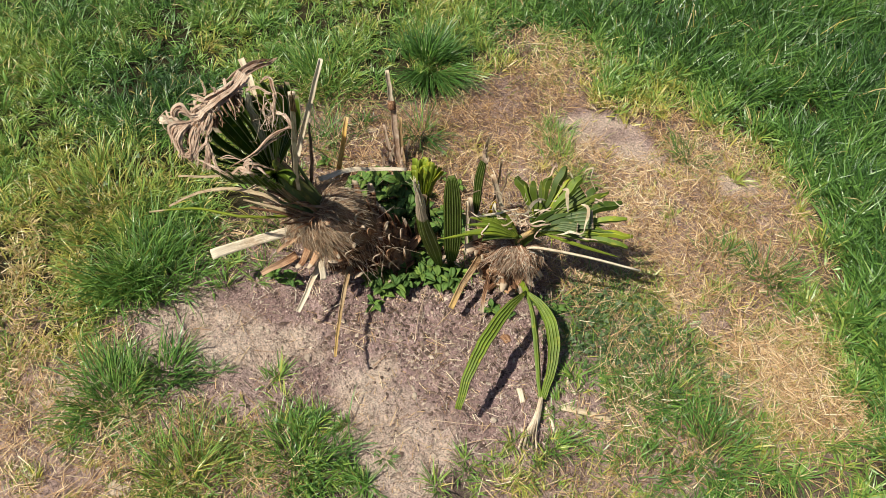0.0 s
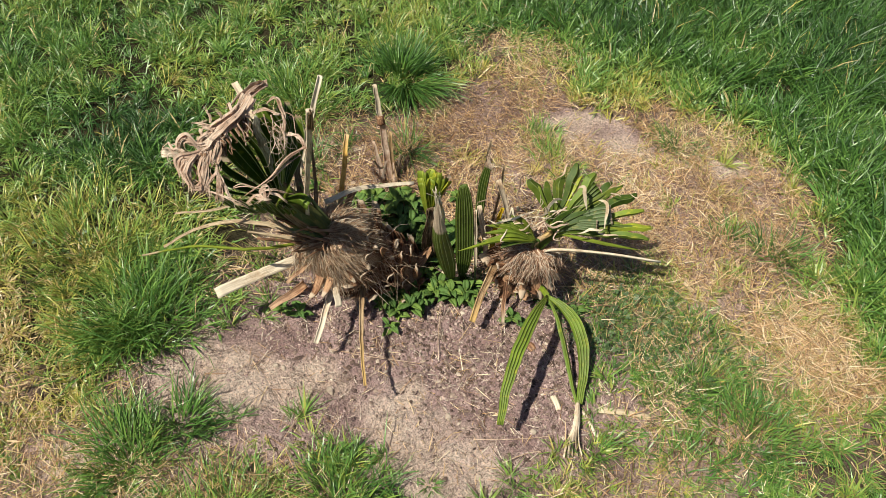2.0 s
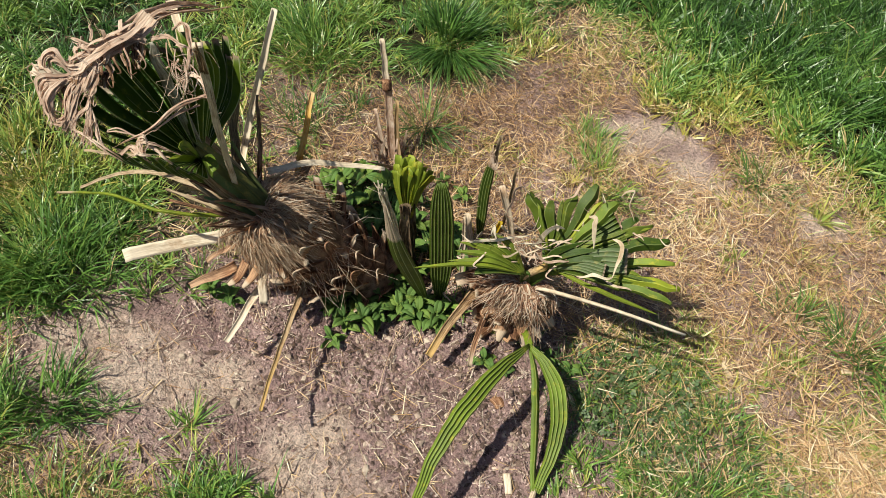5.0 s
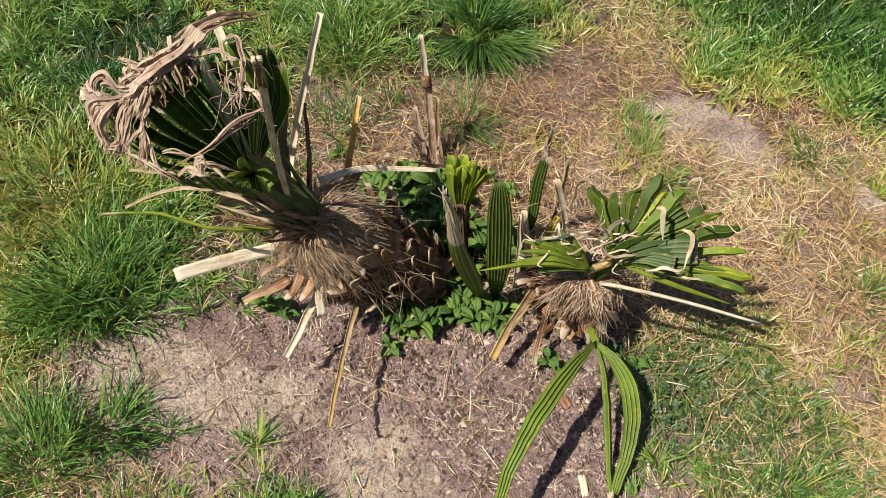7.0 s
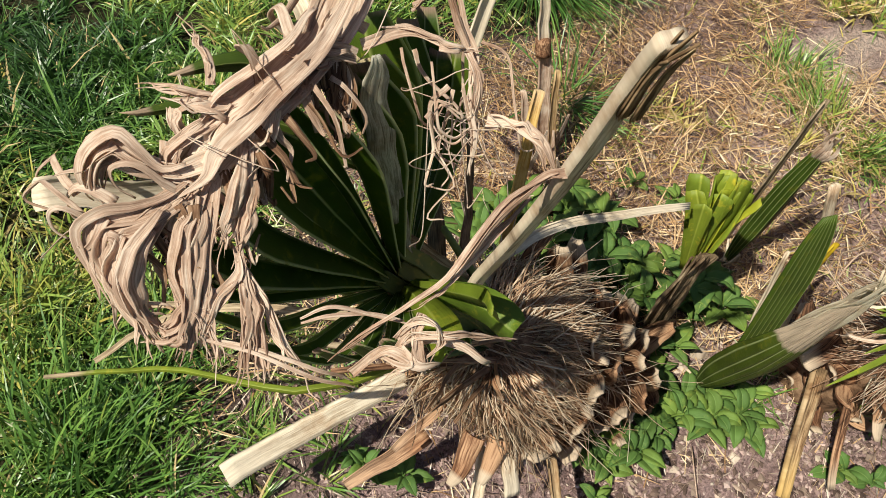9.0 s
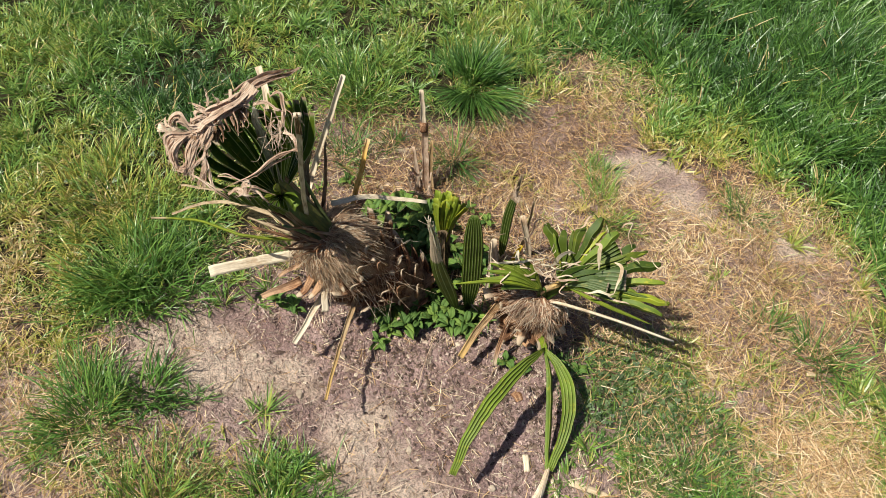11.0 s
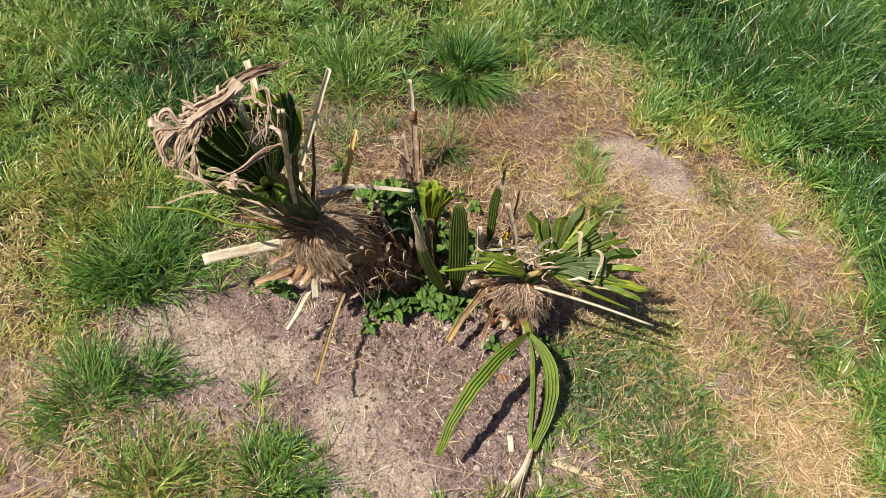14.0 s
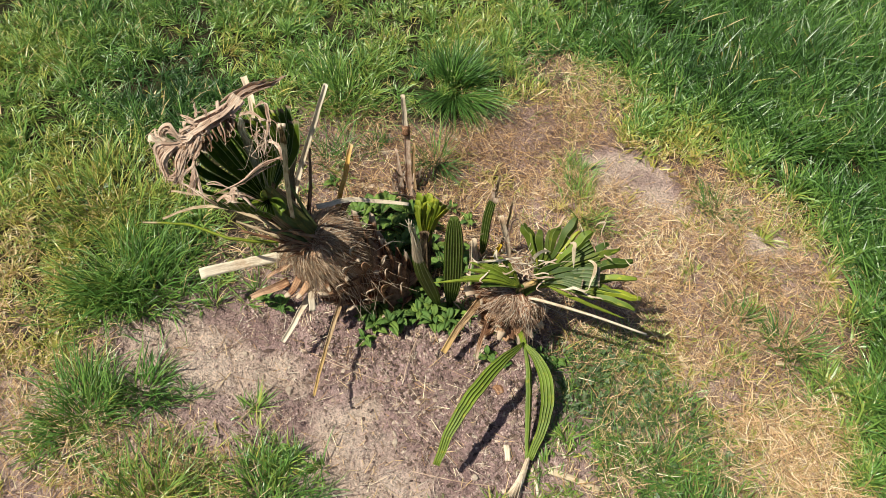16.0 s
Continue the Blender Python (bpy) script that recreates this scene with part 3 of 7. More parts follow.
def build_lawn():
    # small clumps that spread from one root, with single blades between them
    cx, cy = scatter(24000, -1.50, 1.85, 0.10, 2.70, lawn_density)
    k = len(cx)
    many = rng.integers(10, 36, k)
    of = np.repeat(np.arange(k), many)
    wide, turn, off = rng.uniform(0.006, 0.017, k)[of], rng.uniform(0, 2 * math.pi, len(of)), np.sqrt(rng.random(len(of)))
    x, y = cx[of] + wide * off * np.cos(turn), cy[of] + wide * off * np.sin(turn)
    c_tone, c_len, c_head, c_lean = rng.normal(0, 0.10, k)[of], rng.uniform(0.65, 1.35, k)[of], rng.uniform(0, 2 * math.pi, k)[of], np.abs(rng.normal(0.0, 0.35, k))[of]
    sx, sy = scatter(70000, -1.50, 1.85, 0.10, 2.70, lawn_density)
    m = len(sx)
    x, y = np.concatenate([x, sx]), np.concatenate([y, sy])
    single = np.concatenate([np.zeros(len(of), bool), np.ones(m, bool)])
    turn, off = np.concatenate([turn, rng.uniform(0, 2 * math.pi, m)]), np.concatenate([off, rng.random(m)])
    c_tone, c_len = np.concatenate([c_tone, rng.normal(0, 0.08, m)]), np.concatenate([c_len, rng.uniform(0.5, 1.2, m)])
    c_head, c_lean = np.concatenate([c_head, rng.uniform(0, 2 * math.pi, m)]), np.concatenate([c_lean, np.abs(rng.normal(0.3, 0.4, m))])
    soil, litter, straw, poor, yellow = zones(x, y)
    n = len(x)
    near = np.maximum(inside(STRAW, x, y, 0.44, 0.16, 3), inside(STRAW_LOW, x, y, 0.20, 0.12, 4))
    right = np.clip((x - 0.40 + 0.35 * (y - 1.5)) * 2.2, 0, 1)
    patch = fractal(x, y, 0.20, 74)
    length = (0.026 + 0.030 * patch + 0.050 * right * (1 - 0.75 * near)) * c_len * rng.uniform(0.55, 1.35, n) * (1 - 0.35 * straw) * (1 - 0.40 * poor)
    half = (0.00140 + 0.0006 * right) * rng.uniform(0.55, 1.5, n)
    # outward from the root, all leaning a little the clump's own way
    wind = 0.95 + 2.6 * (vnoise(x, y, 0.20, 79) - 0.5)
    own = np.where(right > rng.uniform(0.2, 0.9, n), wind, c_head)
    spread_out = 0.15 + 0.55 * off
    side_lean = 0.20 - 0.06 * right + c_lean * (1 - 0.35 * right)
    vx, vy = spread_out * np.cos(turn) + side_lean * np.cos(own), spread_out * np.sin(turn) + side_lean * np.sin(own)
    head = np.arctan2(vy, vx) + rng.normal(0, 0.35, n)
    lean = np.clip(np.hypot(vx, vy), 0.05, 1.15)
    droop = np.abs(rng.normal(0.80, 0.5, n)) * (1 - 0.25 * right)
    tone = 0.53 + 0.27 * right + 0.20 * right * (fractal(x, y, 0.05, 31) - 0.5) - 0.34 * near * (0.4 + 1.2 * fractal(x, y, 0.15, 97)) - 0.12 * yellow - 0.18 * straw - 0.06 * poor + (0.50 - 0.25 * right) * (fractal(x, y, 0.16, 76, 4) - 0.5) + c_tone
    for px, py, pr, more, longer in PATCHES:
        g = np.exp(-(((x - px) ** 2 + (y - py) ** 2) / pr ** 2) ** 1.5)
        tone, length = tone + more * g, length * (1 + longer * g)
    tone = np.where(rng.random(n) < 0.05 * (1 - 0.6 * right), rng.uniform(-0.1, 0.15, n), tone)
    me = blades("lawn_grass", x, y, relief(x, y) - 0.002, length, half, head, lean, droop, tone)
    me.materials.append(GRASS_M)
    tagged(new("lawn_grass", me), "thick uneven green lawn with yellowed spots", "grass", kind="stuff")
    # the lawn beyond, coarser
    x, y = rng.normal(0.2, 2.6, 170000), rng.normal(1.4, 2.6, 170000)
    keep = rng.random(len(x)) < (1 - core_lawn(x, y)) * np.clip(fractal(x, y, 0.09, 91) * 3 - 0.6, 0.1, 1)
    x, y = x[keep], y[keep]
    n = len(x)
    right = np.clip((x - 0.40 + 0.35 * (y - 1.5)) * 2.2, 0, 1) * np.clip(2.6 - 0.5 * x, 0.3, 1)
    me = blades("distant_grass", x, y, relief(x, y) - 0.002, rng.uniform(0.04, 0.11, n), rng.uniform(0.0022, 0.0048, n), rng.uniform(0, 6.28, n),
                np.abs(rng.normal(0.45, 0.35, n)), np.abs(rng.normal(0.75, 0.4, n)), 0.56 + 0.22 * right + 0.5 * (fractal(x, y, 0.35, 77) - 0.5), rows=2)
    me.materials.append(GRASS_M)
    tagged(new("surrounding_grass", me), "green lawn grass around the planting spot", "grass", kind="stuff")


def build_seed_heads():
    # thin flowering stems of annual meadow grass, in drifts
    x, y = scatter(5200, -1.35, 1.45, 0.90, 2.40, lawn_density)
    keep = rng.random(len(x)) < np.clip(4.5 * fractal(x, y, 0.22, 58) - 1.75, 0, 1) * np.where(x > 0.3, 0.25, 1.0)
    x, y = x[keep], y[keep]
    n, z = len(x), relief(x, y)
    tall, head = rng.uniform(0.035, 0.062, n), rng.uniform(0, 2 * math.pi, n)
    me = blades("stem", x, y, z, tall, np.full(n, 0.0005), head, np.full(n, 0.08), np.full(n, 0.0), np.full(n, 0.5), rows=2)
    me.materials.append(SEED_M)
    stems = tagged(new("meadow_grass_heads", me), "pale green flowering grass stems in the lawn", "grass", kind="stuff")
    many = 5
    of = np.repeat(np.arange(n), many)
    m = len(of)
    up = rng.uniform(0.62, 0.97, m)
    me = blades("spikelet", x[of] + 0.08 * tall[of] * up * np.cos(head[of]), y[of] + 0.08 * tall[of] * up * np.sin(head[of]), z[of] + tall[of] * up, rng.uniform(0.004, 0.010, m), rng.uniform(0.0008, 0.0015, m),
                rng.uniform(0, 2 * math.pi, m), rng.uniform(0.5, 1.2, m), np.full(m, 0.2), np.full(m, 0.5), rows=2)
    me.materials.append(SEED_M)
    heads = new("spikelets", me)
    heads.parent = stems
    tagged(heads, kind="stuff")


def cleared(x, y):
    """0 on the dusty bare spots among the straw, 1 elsewhere."""
    out = np.ones_like(x)
    for cx, cy, rx, ry in ((0.52, 1.52, 0.12, 0.060), (0.60, 1.45, 0.09, 0.055), (0.87, 1.32, 0.06, 0.04)):
        d = ((x - cx) / rx) ** 2 + ((y - cy) / ry) ** 2 + 1.2 * (fractal(x, y, 0.05, 95) - 0.5)
        out = np.minimum(out, np.clip(d - 0.45, 0.04, 1))
    return out


def straw_tone(x, y):
    """Rust, gold and grey parts of the dead grass."""
    t = np.zeros_like(x)
    for cx, cy, r, more in ((0.30, 1.56, 0.13, -0.16), (0.05, 1.42, 0.20, -0.10), (0.36, 1.72, 0.10, -0.12), (0.72, 1.12, 0.15, 0.02), (0.88, 1.38, 0.12, 0.05), (0.84, 0.78, 0.12, 0.20), (0.60, 1.28, 0.14, 0.14), (0.44, 0.55, 0.14, -0.06)):
        t = t + more * np.exp(-((x - cx) ** 2 + (y - cy) ** 2) / r ** 2)
    return t


def build_straw():
    def dens(x, y):
        soil, litter, straw, poor, yellow = zones(x, y)
        return np.clip(straw * 0.9 + litter * 0.85 * (1 - straw) + (0.46 + 0.10 * (x < 0)) * poor + 0.10 * yellow - 0.8 * soil, 0, 1) * cleared(x, y) * (0.35 + 0.65 * np.clip(fractal(x, y, 0.10, 98) * 3 - 0.8, 0, 1))
    x, y = scatter(170000, -1.1, 1.25, 0.3, 1.95, dens)
    n = len(x)
    # flat dead grass and needles, lying criss-cross
    me = blades("dead_grass", x, y, relief(x, y) + rng.uniform(0.0, 0.018, n), rng.uniform(0.012, 0.060, n), rng.uniform(0.0004, 0.00105, n), rng.uniform(0, 6.28, n),
                rng.normal(1.30, 0.20, n), rng.normal(0.1, 0.3, n), rng.uniform(0.0, 0.78, n) + 0.7 * (fractal(x, y, 0.16, 96) - 0.5) + straw_tone(x, y), rows=2)
    me.materials.append(STRAW_M)
    tagged(new("dead_grass", me), "matted tan dead grass lying on the soil", "dead grass", kind="stuff")
    # a thicker bleached mat in the lower spot
    x, y = scatter(11000, 0.6, 1.1, 0.5, 1.0, lambda x, y: inside(STRAW_LOW, x, y, 0.10, 0.10, 4))
    n = len(x)
    me = blades("bleached_mat", x, y, relief(x, y) + rng.uniform(0.004, 0.022, n), rng.uniform(0.02, 0.07, n), rng.uniform(0.0005, 0.0011, n), rng.uniform(0, 6.28, n),
                rng.normal(1.25, 0.22, n), rng.normal(0.1, 0.3, n), rng.uniform(0.20, 0.90, n), rows=2)
    me.materials.append(STRAW_M)
    tagged(new("bleached_mat", me), "thick mat of bleached straw-like grass", "dead grass", kind="stuff")
    # short dry stubble that still stands
    x, y = scatter(26000, -1.1, 1.25, 0.3, 1.95, lambda x, y: np.clip(zones(x, y)[2] + 0.6 * zones(x, y)[4] + 0.3 * zones(x, y)[3] + 0.3 * zones(x, y)[1], 0, 1) * fractal(x, y, 0.12, 78) * cleared(x, y))
    n = len(x)
    me = blades("dry_stubble", x, y, relief(x, y), rng.uniform(0.015, 0.05, n), rng.uniform(0.0006, 0.0013, n), rng.uniform(0, 6.28, n),
                np.abs(rng.normal(0.8, 0.35, n)), rng.normal(0.5, 0.3, n), rng.uniform(0.25, 0.8, n) + straw_tone(x, y), rows=2)
    me.materials.append(STRAW_M)
    tagged(new("dry_stubble", me), "short straw-coloured dry grass stubble", "dead grass", kind="stuff")

    # yellowing grass between the dead spot and the lawn, and in thin spots
    def fading(x, y):
        ring = np.maximum(inside(STRAW, x, y, 0.40, 0.20, 3), inside(STRAW_LOW, x, y, 0.36, 0.16, 4)) * (1 - 0.75 * inside(STRAW, x, y, 0.10, 0.14, 3))
        gold = 0.0
        for cx, cy, r in ((0.88, 1.38, 0.13), (0.74, 1.58, 0.13), (0.47, 1.76, 0.10), (0.40, 1.52, 0.06), (0.46, 1.39, 0.07), (0.93, 0.86, 0.08), (0.80, 0.66, 0.10), (-0.77, 0.98, 0.16), (-0.75, 0.82, 0.10), (-0.36, 0.56, 0.12), (0.36, 0.48, 0.12)):
            gold = gold + np.exp(-((x - cx) ** 2 + (y - cy) ** 2) / r ** 2)
        return np.clip(0.5 * ring + gold, 0, 1) * np.clip(fractal(x, y, 0.07, 99) * 3.2 - 0.9, 0, 1) * cleared(x, y) * (1 - zones(x, y)[0])
    x, y = scatter(110000, -1.1, 1.25, 0.3, 1.95, fading)
    n = len(x)
    me = blades("fading_grass", x, y, relief(x, y), rng.uniform(0.014, 0.050, n), rng.uniform(0.0006, 0.0015, n), rng.uniform(0, 6.28, n),
                np.abs(rng.normal(0.75, 0.4, n)), rng.normal(0.7, 0.4, n), rng.uniform(0.04, 0.44, n) + 0.14 * (x < 0) + 0.5 * (fractal(x, y, 0.10, 88) - 0.5), rows=3)
    me.materials.append(GRASS_M)
    tagged(new("fading_grass", me), "short yellowing grass at the dead spot's edge", "grass", kind="stuff")
    # loose needles on the bare soil
    x, y = scatter(42000, -0.75, 0.60, 0.35, 1.55, lambda x, y: np.clip(zones(x, y)[0] * 0.5 + zones(x, y)[1], 0, 1) * (0.25 + 0.75 * fractal(x, y, 0.09, 79)))
    n = len(x)
    me = blades("needle_litter", x, y, relief(x, y) + rng.uniform(0.001, 0.006, n), rng.uniform(0.008, 0.045, n) * rng.uniform(0.4, 1.1, n), rng.uniform(0.0004, 0.0009, n), rng.uniform(0, 6.28, n),
                rng.normal(1.48, 0.08, n), rng.normal(0.0, 0.15, n), rng.uniform(-0.1, 0.75, n), rows=2)
    me.materials.append(NEEDLE_M)
    tagged(new("needle_litter", me), "scattered brown needles on bare soil", "plant litter", kind="stuff")


build_lawn()
build_seed_heads()
build_straw()


def lumps(name, x, y, size, flat, mat, label, category, sink=0.25):
    """Small irregular bits, each a squashed octahedron."""
    n = len(x)
    base = np.array([(1, 0, 0), (0, 1, 0), (-1, 0, 0), (0, -1, 0), (0, 0, 1), (0, 0, -1)], float)
    v = base[None] * rng.uniform(0.55, 1.25, (n, 6, 1)) + rng.normal(0, 0.12, (n, 6, 3))
    v[:, :, 1] *= rng.uniform(0.45, 1.0, n)[:, None]
    v[:, :, 2] *= flat
    a = rng.uniform(0, 6.28, n)
    c, s = np.cos(a)[:, None], np.sin(a)[:, None]
    vx, vy = v[:, :, 0] * c - v[:, :, 1] * s, v[:, :, 0] * s + v[:, :, 1] * c
    out = np.stack([x[:, None] + vx * size[:, None], y[:, None] + vy * size[:, None],
                    relief(x, y)[:, None] + (v[:, :, 2] + flat * (1 - 2 * sink)) * size[:, None]], -1)
    tri = np.array([(0, 1, 4), (1, 2, 4), (2, 3, 4), (3, 0, 4), (1, 0, 5), (2, 1, 5), (3, 2, 5), (0, 3, 5)])
    faces = ((np.arange(n) * 6)[:, None, None] + tri[None]).reshape(-1, 3)
    me = mesh_arrays(name, out.reshape(-1, 3), faces, False)
    me.materials.append(mat)
    tagged(new(name, me), label, category, kind="stuff")


def build_debris():
    def d(x, y):
        dusty = np.zeros_like(x)
        for cx, cy, rx, ry in PALE:
            dusty = np.maximum(dusty, np.clip(1.4 - ((x - cx) / rx) ** 2 - ((y - cy) / ry) ** 2, 0, 1))
        return np.clip(zones(x, y)[0] + 0.5 * zones(x, y)[1], 0, 1) * (0.3 + 0.7 * fractal(x, y, 0.13, 80)) * (1 - 0.75 * dusty)

    x, y = scatter(95000, -0.7, 0.5, 0.42, 1.4, d)
    lumps("soil_crumbs", x, y, 0.0009 + 0.0034 * rng.random(len(x)) ** 2.6, 0.8, CRUMB_M, "small dark crumbs of soil and mulch", "soil")
    x, y = scatter(14000, -0.35, 0.45, 0.5, 1.25, lambda x, y: d(x, y) * np.clip(1.1 - 2.5 * np.abs(x - 0.12), 0, 1) * np.clip((y - 0.55) * 3.5, 0.15, 1))
    lumps("bark_mulch", x, y, rng.uniform(0.0018, 0.0075, len(x)), 0.30, MULCH_M, "broken brown bark mulch pieces", "mulch", 0.1)
    x, y = scatter(4200, -0.7, 0.5, 0.42, 1.25, lambda x, y: zones(x, y)[0] * np.clip(2.4 * fractal(x, y, 0.10, 87) - 0.55, 0.1, 1))
    n = len(x)
    me = blades("dry_stem", x, y, relief(x, y) + rng.uniform(0.001, 0.004, n), 0.010 + 0.050 * rng.random(n) ** 2.2, rng.uniform(0.0004, 0.0010, n), rng.uniform(0, 2 * math.pi, n), rng.normal(1.46, 0.10, n), rng.normal(0.05, 0.12, n),
                rng.uniform(0.15, 0.95, n), rows=3)
    me.materials.append(STRAW_M)
    tagged(new("dry_stems", me), "thin dry stems lying on the bare soil", "straw", kind="stuff")
    x, y = scatter(600, -0.7, 0.5, 0.42, 1.3, d)
    lumps("gravel", x, y, rng.uniform(0.0012, 0.0040, len(x)), 0.55, PEBBLE_M, "small pale pebbles in the soil", "gravel", 0.3)


build_debris()


# ---- palms ----
def fibre_mat(geo, crown, axis, tufts, each, reach, back, seed, sag=0.02, thick=0.00042, wild=1.0):
    """Coarse hairs in pointed tufts that spring from the crown and fall back round the trunk."""
    rnd = random.Random(seed)
    e1 = axis.orthogonal().normalized()
    e2 = axis.cross(e1)

    def shake(amount):
        return Vector((rnd.gauss(0, amount), rnd.gauss(0, amount), rnd.gauss(0, amount))) * wild

    for _ in range(tufts):
        a = rnd.uniform(0, 2 * math.pi)
        rad = e1 * math.cos(a) + e2 * math.sin(a)
        tan = axis.cross(rad)
        r = reach * rnd.uniform(0.70, 1.12)
        b = back * rnd.uniform(0.10, 1.0)
        s = rnd.gauss(0, 0.034)
        lift = rnd.uniform(0.0, 0.014)
        drop = Vector((0, 0, sag * rnd.random()))
        start, end = rnd.uniform(0.0, 0.034), rnd.uniform(0.85, 1.1)
        wide = rnd.uniform(0.006, 0.014)
        for _ in range(each):
            o = rnd.gauss(0, 1)
            p0 = crown + rad * (start + rnd.gauss(0, 0.004)) + axis * rnd.uniform(-0.02, 0.008) + tan * (o * wide * 0.5)
            p1 = crown + rad * (r * 0.62 + lift) - axis * (b * 0.22) + tan * (s * 0.5 + o * wide * 0.65) + axis * 0.010 + shake(0.005)
            p2 = crown + rad * r * end - axis * b + tan * (s + o * wide * 0.40) - drop + shake(0.008)
            if rnd.random() < 0.22:
                p2 += rad * rnd.uniform(0.004, 0.022) + shake(0.010)
            p2 = p1.lerp(p2, rnd.uniform(0.55, 1.05))
            p2.z = max(p2.z, 0.004)
            tube(geo, [p0, p0.lerp(p1, 0.55) + axis * 0.004 + shake(0.002), p1, p1.lerp(p2, 0.5) + shake(0.0025), p2], taper(thick * rnd.uniform(0.7, 2.2), thick * 0.5), 3, 5, cap=False)


def boot(parent, root, tip, half, axis, foot, label="", pale=0.82):
    """The cut base of an old leaf: a hollow husk round the trunk, some with a paler cut end."""
    g = Geo()
    root, tip = Vector(root), Vector(tip)
    d = (tip - root).normalized()
    rad = (tip - foot) - axis * (tip - foot).dot(axis)
    n = axis.cross(rad).cross(d).normalized()
    mid = root.lerp(tip, 0.55) + n * 0.003 + jitter(0.002)
    ribbon(g, [root, mid, tip], lambda t: half * (1.35 - 0.75 * t ** 1.5) * (1 if t < 0.85 else 1 - 2.2 * (t - 0.85)), n, SCALE, 0.0022, lambda t: 1.0 if t > pale else 0.0, 10, twist=random.uniform(-0.4, 0.4), wob=0.003)
    return part("leaf_base", g, BOOT_M, parent, label)


def trunk_core(geo, base, crown, r0, r1, seed):
    rnd = random.Random(seed)
    n, sides = 14, 22
    path = smooth_path([base, base.lerp(crown, 0.5) + Vector((0, 0, 0.012)), crown], n)
    tube(geo, [base, base.lerp(crown, 0.5) + Vector((0, 0, 0.012)), crown], lambda t: (r0 + (r1 - r0) * t) * (1 if t < 0.8 else 1 - 1.6 * (t - 0.8)), sides, n)
    geo.v = [tuple(Vector(v) + (Vector(v) - path[min(k // sides, n)]).normalized() * 0.010 * noise.noise(Vector(v) * 60)) for k, v in enumerate(geo.v)]


